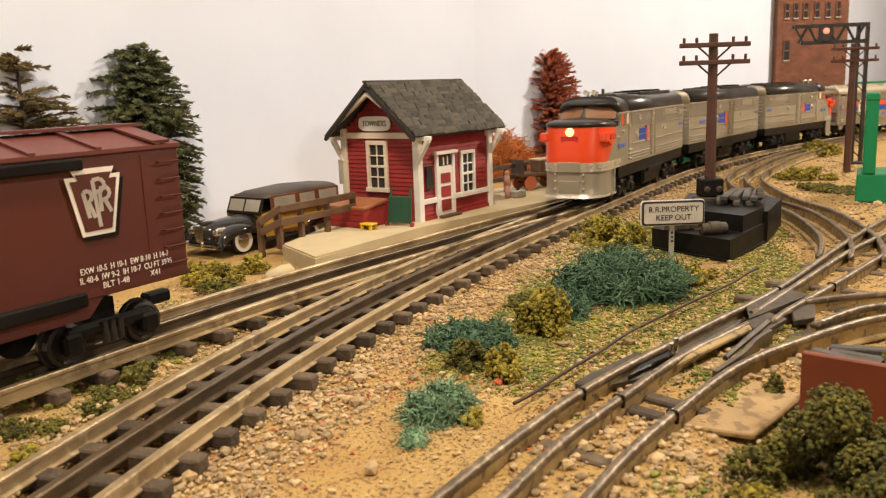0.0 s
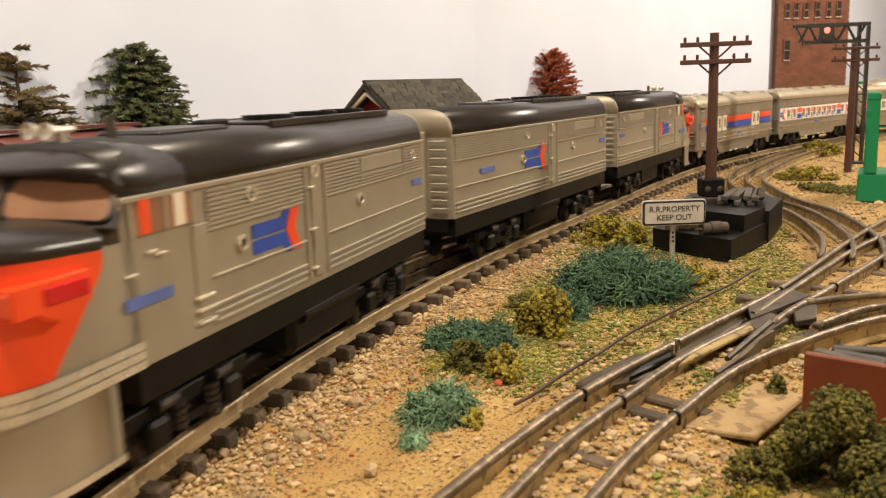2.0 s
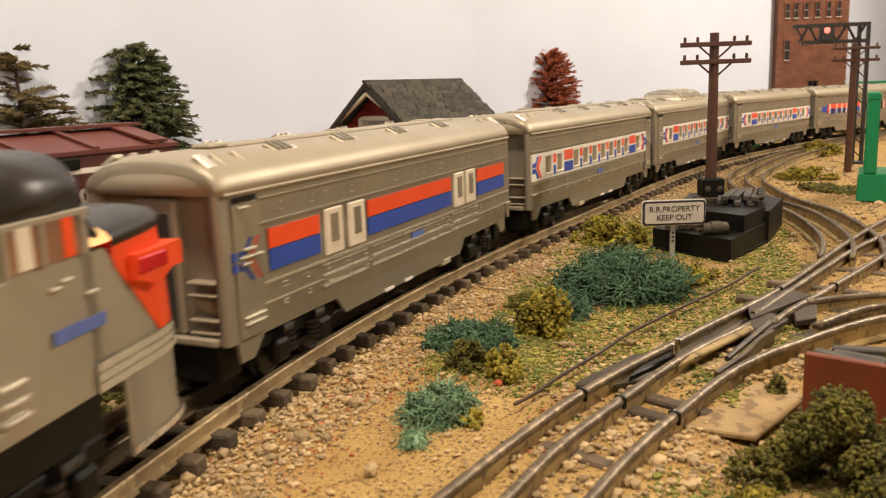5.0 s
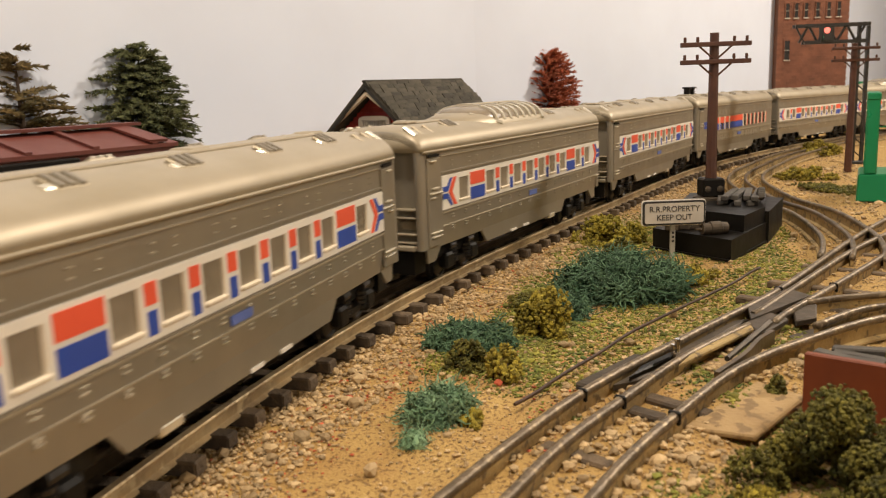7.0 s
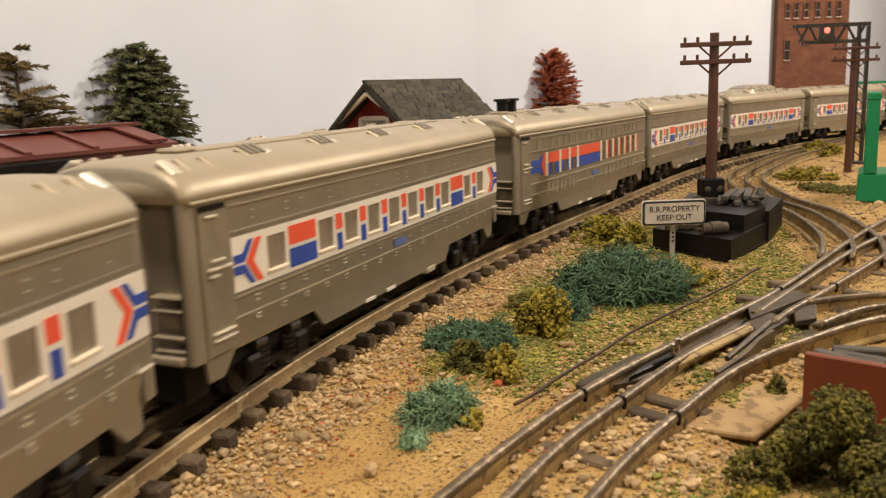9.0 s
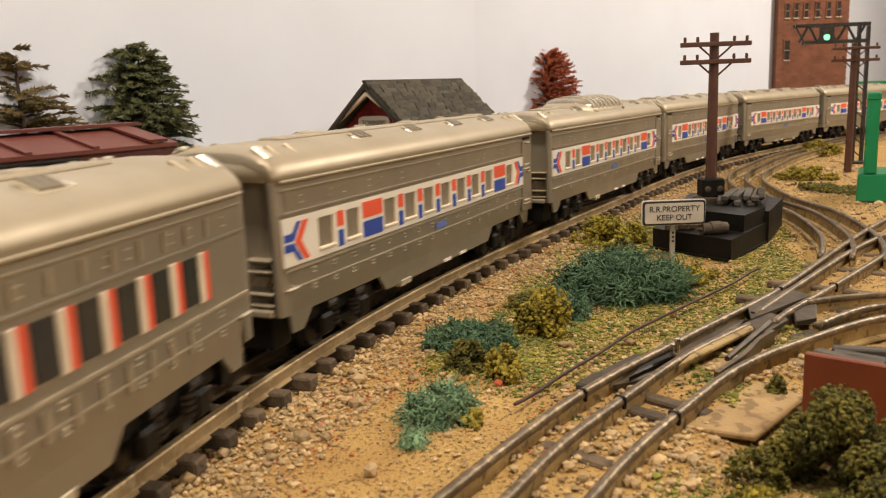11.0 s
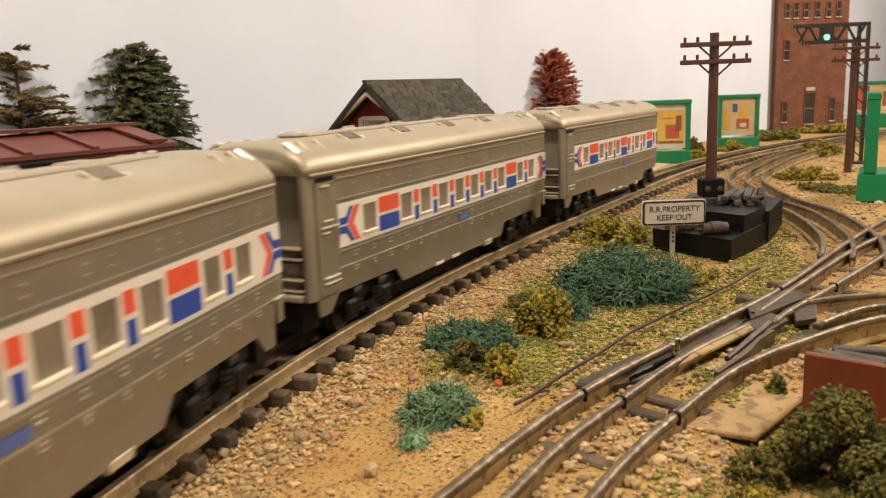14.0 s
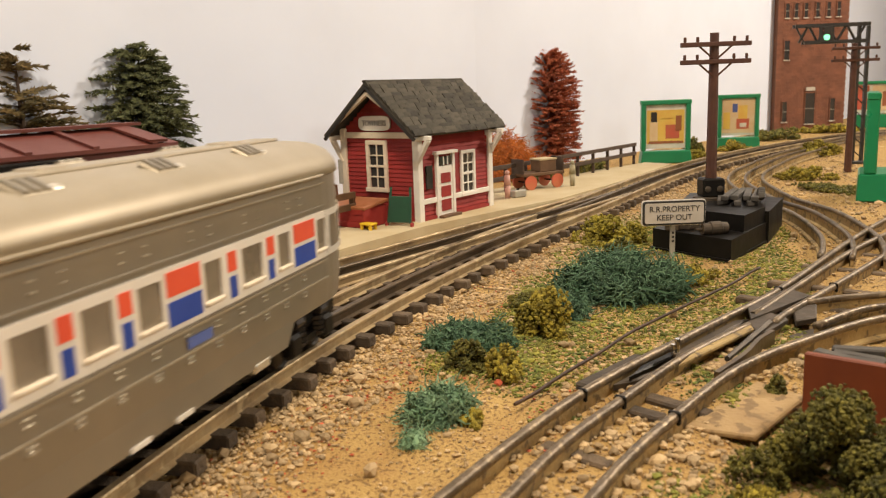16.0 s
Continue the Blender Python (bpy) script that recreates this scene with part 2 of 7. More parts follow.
def add_box(bm, size, at=(0, 0, 0), rot=None, bevel=0.0, taper=1.0):
    r = bmesh.ops.create_cube(bm, size=1.0)
    vs = r["verts"]
    for v in vs:
        k = taper if v.co.z > 0 else 1.0
        v.co = Vector((v.co.x * size[0] * k, v.co.y * size[1] * k, v.co.z * size[2]))
    if bevel:
        es = list({e for v in vs for e in v.link_edges})
        g = bmesh.ops.bevel(bm, geom=es, offset=bevel, segments=1, affect="EDGES")
        vs = list({v for f in g["faces"] for v in f.verts} | {v for v in vs if v.is_valid})
    m = Matrix.Translation(at) @ (rot.to_4x4() if rot else Matrix())
    bmesh.ops.transform(bm, matrix=m, verts=vs)
    return vs


def box(size, at=(0, 0, 0), rot=None, bevel=0.0, taper=1.0):
    bm = bmesh.new()
    add_box(bm, size, at, rot, bevel, taper)
    return bm


def add_rod(bm, a, b, r, r2=None, sides=8):
    a, b = Vector(a), Vector(b)
    q = (b - a).to_track_quat("Z", "Y").to_matrix().to_4x4()
    m = Matrix.Translation((a + b) / 2) @ q
    bmesh.ops.create_cone(bm, cap_ends=True, segments=sides, radius1=r, radius2=r if r2 is None else r2, depth=(b - a).length, matrix=m)


def rod(a, b, r, r2=None, sides=8):
    bm = bmesh.new()
    add_rod(bm, a, b, r, r2, sides)
    return bm


def prism(points, depth, axis="y", at=0.0):
    """A flat outline with thickness. axis y: points are x, z; axis z: x, y; axis x: y, z."""
    bm = bmesh.new()
    put = {"y": lambda p, d: (p[0], d, p[1]), "z": lambda p, d: (p[0], p[1], d), "x": lambda p, d: (d, p[0], p[1])}[axis]
    a = [bm.verts.new(put(p, at)) for p in points]
    b = [bm.verts.new(put(p, at + depth)) for p in points]
    bm.faces.new(a)
    bm.faces.new(b[::-1])
    for i in range(len(a)):
        j = (i + 1) % len(a)
        bm.faces.new((a[i], b[i], b[j], a[j]))
    return bm


def skin(rings, closed=True, caps=True):
    """A surface through rings of points."""
    bm = bmesh.new()
    vs = [[bm.verts.new(p) for p in r] for r in rings]
    n = len(rings[0])
    for r0, r1 in zip(vs, vs[1:]):
        for i in range(n if closed else n - 1):
            j = (i + 1) % n
            bm.faces.new((r0[i], r0[j], r1[j], r1[i]))
    if caps and closed:
        bm.faces.new(vs[0])
        bm.faces.new(vs[-1][::-1])
    return bm


def lathe(profile, sides=16, axis="y"):
    """A turned piece; profile: rows of (distance along, radius)."""
    rings = []
    for d, r in profile:
        ring = []
        for i in range(sides):
            a = 2 * math.pi * i / sides
            c, s = max(r, 1e-5) * math.cos(a), max(r, 1e-5) * math.sin(a)
            ring.append({"y": (c, d, s), "z": (c, s, d), "x": (d, c, s)}[axis])
        rings.append(ring)
    return skin(rings)


def lettering(name, text, height, material, parent, m, label="", width=None):
    """Words in the built-in font as a thin mesh, in the plane x, y of m."""
    cu = bpy.data.curves.new(name, "FONT")
    cu.body, cu.size, cu.extrude, cu.align_x, cu.align_y = text, height * 1.4, 0.00012, "CENTER", "CENTER"
    tmp = new(name + "_curve", cu)
    dg = bpy.context.evaluated_depsgraph_get()
    me = bpy.data.meshes.new_from_object(tmp.evaluated_get(dg))
    bpy.data.objects.remove(tmp)
    if width:
        xs = [v.co.x for v in me.vertices]
        k = width / (max(xs) - min(xs))
        for v in me.vertices:
            v.co.x *= k
    me.materials.clear()
    me.materials.append(M[material])
    ob = new(name, me)
    ob.parent = parent
    ob.matrix_basis = m
    if label:
        ob["label"] = label
    return ob


def bulk(name, verts, faces, material, **tags):
    me = bpy.data.meshes.new(name)
    me.from_pydata([tuple(v) for v in verts], [], [tuple(f) for f in faces])
    me.materials.append(M[material])
    return tagged(new(name, me), **tags)


# ---- room ----
def flat_grid(x0, x1, y0, y1, nx, ny, height):
    bm = bmesh.new()
    vs = [[bm.verts.new((x0 + (x1 - x0) * i / nx, y0 + (y1 - y0) * j / ny, 0)) for j in range(ny + 1)] for i in range(nx + 1)]
    for r in vs:
        for v in r:
            v.co.z = height(v.co.x, v.co.y)
    for i in range(nx):
        for j in range(ny):
            bm.faces.new((vs[i][j], vs[i + 1][j], vs[i + 1][j + 1], vs[i][j + 1]))
    return bm


YARD_X = (0.0, 0.12, 0.203, 0.284, 0.338, 0.42, 0.51, 0.60, 0.70, 0.85)
YARD_Y = (0.086, 0.077, 0.062, 0.042, 0.024, -0.010, -0.042, -0.072, -0.10, -0.155)


def lie(x, y):
    """Height of the ground."""
    base = 0.0016 * noise.noise((x * 22, y * 22, 3)) + 0.0008 * noise.noise((x * 70, y * 70, 7)) - 0.0005
    d = abs(y - float(np.interp(x, YARD_X, YARD_Y)))
    k = min(1.0, max(0.0, (0.046 - d) / 0.022)) if x < 0.9 else 0.0
    return base + 0.0042 * k * k * (3 - 2 * k)


CORNER = (1.11, 0.423)


def wall(name, a, b, h=1.9, thick=0.05):
    a, b = Vector(a), Vector(b)
    d = (b - a).normalized()
    nrm = Vector((-d.y, d.x)) * thick
    return tagged(part(name, prism([a, b, b + nrm, a + nrm], h, "z", -0.4), "plaster"), "white painted plaster wall behind the layout", "wall", kind="structure")


wall("wall_north", CORNER, (-4.8, CORNER[1] + 0.2246 * (CORNER[0] + 4.8)))
bpy.data.objects["wall_north"].data.flip_normals()
wall("wall_east", (CORNER[0] + 2.3, CORNER[1] - 0.38 * 2.3), CORNER)
wall("wall_far", (3.41, -3.0), (3.41, CORNER[1] - 0.38 * 2.3))
wall("wall_south", (-4.8, -3.0), (3.46, -3.0))
wall("wall_west", (-4.8, 1.76), (-4.8, -3.05))
tagged(part("ceiling", box((9.0, 5.6, 0.05), (-0.6, -0.6, 1.8)), "ceiling"), "plain white ceiling over the layout room", "ceiling", kind="structure")
gb = flat_grid(0.02, 1.6, -0.34, 0.62, 260, 160, lie)
tagged(part("ground", gb, "ground", smooth=True), "sandy brown scenic ground with fine grit", "ground", kind="structure")
table = bmesh.new()
north = lambda x: CORNER[1] + 0.2246 * (CORNER[0] - x) + 0.02
for outline in (((-4.8, -3.0), (0.02, -3.0), (0.02, north(0.02)), (-4.8, north(-4.8))), ((0.02, -3.0), (1.6, -3.0), (1.6, -0.34), (0.02, -0.34)),
                ((1.6, -3.0), (3.41, -3.0), (3.41, -0.43), (1.6, 0.257)), ((0.02, 0.62), (0.26, 0.62), (0.02, north(0.02)))):
    table.faces.new([table.verts.new((x, y, -0.0006)) for x, y in outline])
tagged(part("layout_table", table, "ground"), "sand covered layout table top", "table", kind="structure")

# ---- rail lines ----
HEAD = [(-0.0016, 0.0), (-0.0013, 0.0006), (0.0013, 0.0006), (0.0016, 0.0), (0.0016, -0.0012), (0.0006, -0.0020), (0.0006, -0.0047), (0.0024, -0.0055),
        (0.0024, -0.0060), (-0.0024, -0.0060), (-0.0024, -0.0055), (-0.0006, -0.0047), (-0.0006, -0.0020), (-0.0016, -0.0012)]
TUBE = [(0.0019 * math.sin(a), -0.0016 + 0.0019 * math.cos(a)) for a in [radians(d) for d in range(-150, 151, 25)]]
WEB = [(-0.0011, -0.0028), (0.0011, -0.0028), (0.0009, -0.0088), (0.0032, -0.0096), (0.0034, -0.0106), (-0.0034, -0.0106), (-0.0032, -0.0096), (-0.0009, -0.0088)]


def rail(parent, rows, off, profile, material, label=""):
    rings = []
    for x, y, a in rows:
        nx, ny = -math.sin(a), math.cos(a)
        rings.append([(x + nx * (off + u), y + ny * (off + u), RT - 0.0006 + v) for u, v in profile])
    head = part("rail", skin(rings), material, parent, label, profile is TUBE)
    if profile is TUBE:
        rings = []
        for x, y, a in rows:
            nx, ny = -math.sin(a), math.cos(a)
            rings.append([(x + nx * (off + u), y + ny * (off + u), RT - 0.0006 + v) for u, v in WEB])
        part("rail_web", skin(rings), "rail_web", head, "sandy web, its lit look put into the colour")
    return head


main_rows = [main_line(s) for s in np.arange(-4.2, 5.6, 0.014)]
main_track = empty("main_track", label="three-rail model track on dark wooden ties", category="track")
for off, m in ((GAUGE, "rail"), (0, "rail_dark"), (-GAUGE, "rail")):
    rail(main_track, main_rows, off, HEAD, m)
siding_rows = spline([(-3.0, 0.86), (-0.3, 0.375), (0.05, 0.325), (0.224, 0.2985), (0.307, 0.285), (0.389, 0.2705), (0.479, 0.250), (0.56, 0.2275), (0.65, 0.203), (0.74, 0.175), (0.86, 0.1455)], 0.008)
siding = empty("siding_track", label="three-rail siding joining the main line in front of the platform", category="track")
for off, m in ((GAUGE, "rail"), (0, "rail_dark"), (-GAUGE, "rail")):
    rail(siding, siding_rows, off, HEAD, m)

tie_mesh = box((0.0075, 0.058, 0.0055), (0, 0, 0), bevel=0.0007)
tie = part("tie", tie_mesh, "tie", main_track)
tie.matrix_basis = pose(*main_line(0.1)[:2], 0.0036, 0, 0, math.degrees(main_line(0.1)[2]))
for i in range(1, 64):
    s = 0.1 + i * 0.0205
    x, y, a = main_line(s)
    share("tie", tie, pose(x + random.uniform(-1, 1) * 0.0008, y + random.uniform(-1, 1) * 0.0012, 0.0036, 0, 0, math.degrees(a) + random.uniform(-2, 2)))
far_ties = bmesh.new()
for s in list(np.arange(-2.0, 0.09, 0.0205)) + list(np.arange(1.42, 5.5, 0.0205)):
    x, y, a = main_line(s)
    add_box(far_ties, (0.0075, 0.058, 0.0055), (x, y, 0.0036), Euler((0, 0, a)).to_matrix())
tagged(part("ties", far_ties, "tie", main_track), kind="stuff")
acc, last = 0.0, None
for x, y, a in siding_rows:
    if last:
        acc += math.hypot(x - last[0], y - last[1])
    last = (x, y)
    if acc > 0.0205 and 0.0 < x < 0.76:
        acc = 0.0
        share("tie", tie, pose(x, y, 0.0030, 0, 0, math.degrees(a) + random.uniform(-2, 2)), siding)

# tubular turnout in the foreground
yard = empty("turnout_track", label="worn tubular steel turnout track half sunk in sand", category="track")
outer = spline([(0.02, 0.103), (0.12, 0.0935), (0.1944, 0.0822), (0.2876, 0.0605), (0.376, 0.0270), (0.4659, -0.0085), (0.5966, -0.0480), (0.70, -0.082), (0.85, -0.137), (1.1, -0.242)], 0.006)
middle = spline([(0.02, 0.085), (0.12, 0.0765), (0.1988, 0.0645), (0.2421, 0.0573), (0.2841, 0.0458), (0.3277, 0.0329), (0.3575, 0.0215), (0.3934, 0.0050)], 0.006)
diverging = spline([(0.02, 0.066), (0.12, 0.0575), (0.2056, 0.0424), (0.2381, 0.0360), (0.2747, 0.0260), (0.3296, 0.0079), (0.3734, -0.0174), (0.4208, -0.0539), (0.436, -0.09), (0.442, -0.14)], 0.006)
inner = spline([(0.4000, -0.0060), (0.4225, -0.0130), (0.4807, -0.0364), (0.5749, -0.0722), (0.70, -0.120), (0.85, -0.175)], 0.006)
heel = spline([(0.4140, 0.0030), (0.4225, -0.0005), (0.5316, -0.0360), (0.5975, -0.0590), (0.70, -0.101), (0.85, -0.156)], 0.006)
turned = spline([(0.4000, -0.0240), (0.4284, -0.0415), (0.4434, -0.0572), (0.455, -0.09), (0.460, -0.14)], 0.006)
turned_far = spline([(0.4420, -0.0215), (0.4545, -0.0365), (0.4613, -0.0479), (0.4683, -0.0600), (0.478, -0.10)], 0.006)
for rows in (outer, middle, diverging, inner, heel, turned, turned_far):
    rail(yard, rows, 0.0, TUBE, "tube_rail")


def slab(name, pts, z, thick, material, label=""):
    bm = prism(pts, thick, "z", z)
    bmesh.ops.bevel(bm, geom=bm.edges[:], offset=min(0.0006, thick * 0.3), segments=1, affect="EDGES")
    part(name, bm, material, yard, label)


slab("base_plate", [(0.3238, 0.0390), (0.3208, 0.0202), (0.3626, 0.0056), (0.3766, 0.0159)], 0.0022, 0.0022, "fibre", "tan fibre base plate")
slab("base_plate", [(0.2801, 0.0238), (0.2788, -0.0002), (0.3222, -0.0174), (0.3344, 0.0005)], 0.0022, 0.0022, "fibre", "tan fibre base plate")
slab("base_plate", [(0.2450, 0.0560), (0.2420, 0.0390), (0.2790, 0.0280), (0.2830, 0.0440)], 0.0015, 0.0012, "fibre", "tan fibre base plate")
slab("base_plate", [(0.380, -0.0190), (0.420, -0.0490), (0.436, -0.0380), (0.400, -0.0120)], 0.0022, 0.0022, "plate")
slab("cover_strip", [(0.3067, 0.0525), (0.4080, 0.0125), (0.4146, 0.0050), (0.3147, 0.0440)], 0.0040, 0.0036, "plate", "dark metal strip between the rails")
slab("drive_housing", [(0.3109, 0.0470), (0.3238, 0.0440), (0.3514, 0.0325), (0.3380, 0.0340)], 0.0072, 0.0028, "black", "black switch drive housing")
slab("wedge_plate", [(0.3277, 0.0300), (0.3575, 0.0232), (0.3960, 0.0045), (0.3870, 0.0025)], 0.0085, 0.0022, "rail_web", "bright worn point plate")
slab("frog_plate", [(0.3960, 0.0080), (0.4203, -0.0040), (0.4100, -0.0125), (0.3840, -0.0020)], 0.0070, 0.0030, "plate", "worn steel frog")
slab("frog_plate", [(0.4332, -0.0144), (0.4436, -0.0264), (0.4184, -0.0252), (0.4093, -0.0156)], 0.0060, 0.0034, "plate", "worn steel frog")
for x, y, a, ln in ((0.2905, 0.0410, -22, 0.022), (0.2480, 0.0545, -20, 0.026), (0.3010, 0.0290, -26, 0.030), (0.3180, 0.0520, -24, 0.018), (0.46, -0.016, -20, 0.060), (0.50, -0.032, -20, 0.060), (0.55, -0.052, -20, 0.060), (0.60, -0.070, -20, 0.055), (0.65, -0.089, -20, 0.055)):
    part("tie", box((0.0070, ln, 0.0040), (x, y, 0.0030), Euler((0, 0, radians(a))).to_matrix(), 0.0008), "tie", yard)
guard = spline([(0.3220, 0.0150), (0.3489, 0.0055), (0.3700, 0.0005), (0.3860, -0.0055)], 0.004)
part("guard_rail", skin([[(x - math.sin(a) * u, y + math.cos(a) * u, z) for u, z in ((-0.0010, 0.0045), (-0.0010, 0.0108), (0.0010, 0.0108), (0.0010, 0.0045))] for x, y, a in guard]), "rail_dark", yard, "dark curved guard rail")
for x, y, a in ((0.2876, 0.0605, -24), (0.2841, 0.0458, -18), (0.2747, 0.0260, -18), (0.4659, -0.0085, -18), (0.4807, -0.0364, -21)):
    part("rail_joiner", box((0.0016, 0.0046, 0.0050), (x, y, 0.0095), Euler((0, 0, radians(a))).to_matrix(), 0.0005), "black", yard)
    part("joiner_pin", rod((x - 0.001, y + 0.0012, 0.0108), (x + 0.0022, y + 0.0004, 0.0108), 0.0009, sides=6), "chrome", yard, "bright steel pin")
part("screw", rod((0.3386, 0.0330, 0.009), (0.3386, 0.0330, 0.0155), 0.0011), "chrome", yard)
curve_track = empty("curve_track", label="tubular track curving round the black trackside unit", category="track")
curve_rows = spline([(0.560, -0.052), (0.60, -0.056), (0.655, -0.055), (0.75, -0.039), (0.824, -0.010), (0.90, 0.008), (0.985, 0.021), (1.075, 0.018), (1.19, -0.002), (1.284, -0.022), (1.42, -0.062), (1.7, -0.16), (2.1, -0.36)], 0.008)
for off, m in ((GAUGE * 0.95, "tube_rail"), (0, "rail_dark"), (-GAUGE * 0.95, "tube_rail")):
    rail(curve_track, curve_rows, off, TUBE, m)
frog = prism([(0.402, 0.004), (0.425, 0.006), (0.468, -0.013), (0.455, -0.024)], 0.002, "z", 0.0088)
part("frog_plate", frog, "plate", yard, "worn steel plate")
for x, y, a, ln in ((0.268, 0.046, 80, 0.034), (0.300, 0.020, 100, 0.036), (0.328, 0.024, 66, 0.030), (0.46, -0.010, 66, 0.060), (0.55, -0.045, 66, 0.060), (0.65, -0.08, 66, 0.05)):
    part("tie", box((0.0065, ln, 0.0024), (x, y, 0.0006), Euler((0, 0, radians(a - 90 + 72))).to_matrix(), 0.0006), "plate", yard)
part("point_blade", rod((0.340, 0.012, 0.0105), (0.398, -0.004, 0.0105), 0.0012, 0.0018, 6), "plate", yard)
part("drive_housing", box((0.046, 0.008, 0.005), (0.330, 0.0560, 0.0032), Euler((0, 0, radians(-22))).to_matrix(), 0.001), "plate", yard)
part("screw", rod((0.3386, 0.0315, 0.012), (0.3386, 0.0315, 0.018), 0.0011), "chrome", yard)
bm = bmesh.new()
pts = spline([(0.2843, 0.0860), (0.3007, 0.0804), (0.3453, 0.0693), (0.4096, 0.0508), (0.4766, 0.0251), (0.5489, 0.0012)], 0.01)
rings = [[(x - math.sin(a) * 0.0008 * math.cos(k) + 0.0004 * math.sin(x * 120), y + math.cos(a) * 0.0008 * math.cos(k) + 0.0005 * math.sin(x * 85), 0.004 + 0.0008 * math.sin(k)) for k in (0, 1.257, 2.513, 3.77, 5.027)] for x, y, a in pts]
bm = skin(rings)
tagged(part("feeder_wire", bm, "wire"), "dark brown insulated wire lying beside the track", "wire")

# ---- locomotives ----
HW = 0.0290
EAVE, CROWN = 0.0838, 0.0990


def truck(parent, x, gap=0.040):
    """Two-axle truck with side frames, springs, brake gear and flanged wheels."""
    t = part("truck", box((gap + 0.030, 0.008, 0.0085), (x, HW - 0.0085, 0.0165), bevel=0.002), "black", parent)
    part("side_frame", box((gap + 0.030, 0.008, 0.0085), (x, -HW + 0.0085, 0.0165), bevel=0.002), "black", t)
    part("bolster", box((gap * 0.6, 0.040, 0.012), (x, 0, 0.0225)), "black", t)
    for sy in (1, -1):
        part("equaliser", prism([(x - gap * 0.5, 0.0145), (x - gap * 0.3, 0.0080), (x + gap * 0.3, 0.0080), (x + gap * 0.5, 0.0145), (x + gap * 0.3, 0.0108), (x - gap * 0.3, 0.0108)], sy * 0.003, "y", sy * (HW - 0.006)), "black", t)
        for k in (-0.5, 0.5):
            part("journal_box", box((0.010, 0.006, 0.0095), (x + k * gap, sy * (HW - 0.004), 0.0105), bevel=0.0014), "black", t)
            part("brake_cylinder", rod((x + k * gap * 0.52, sy * (HW - 0.003), 0.0190), (x + k * gap * 0.95, sy * (HW - 0.003), 0.0190), 0.0022, sides=8), "wheel", t)
        for k in (-0.2, 0.2):
            bm = bmesh.new()
            for i in range(4):
                add_rod(bm, (x + k * 0.045, sy * (HW - 0.004), 0.0085 + i * 0.0022), (x + k * 0.045, sy * (HW - 0.004), 0.0100 + i * 0.0022), 0.0032, sides=8)
            part("spring", bm, "wheel", t)
    for k in (-0.5, 0.5):
        for sy in (1, -1):
            w = part("wheel", lathe([(sy * 0.0150, 0.0088), (sy * 0.0172, 0.0088), (sy * 0.0174, 0.0078), (sy * 0.0200, 0.0074), (sy * 0.0205, 0.0062), (sy * 0.0196, 0.0055), (sy * 0.0200, 0.002)], 14), "wheel", t)
            w.location = (x + k * gap, 0, 0.0074)
    return t


def arch(hw, eave, crown, n=8, flat=0.55, rise=0.75):
    """Half circle-like roof line from +hw to -hw."""
    out = []
    for i in range(n + 1):
        a = math.pi * i / n
        c, s = math.cos(a), math.sin(a)
        out.append((hw * math.copysign(abs(c) ** flat, c), eave + (crown - eave) * abs(s) ** rise))
    return out


def side_logo(parent, x, z, k, both=(1, -1), hw=HW):
    """Two blue stripes that flare into an orange arrow tail."""
    for sy in both:
        y, d = sy * (hw + 0.0001), 0.0004 * sy

        def shape(name, pts, material):
            part(name, prism([(x - a * k, z + b * k) for a, b in pts], d, "y", y), material, parent)

        for s in (1, -1):
            shape("emblem_stripe", [(0, s * 0.0056), (0.0215, s * 0.0056), (0.0255, s * 0.0092), (0.0290, s * 0.0092), (0.0245, s * 0.0005), (0, s * 0.0005)], "blue")
        shape("emblem_chevron", [(0.0298, 0.0092), (0.0370, 0.0092), (0.0318, 0.0), (0.0370, -0.0092), (0.0298, -0.0092), (0.0252, 0.0)], "orange")


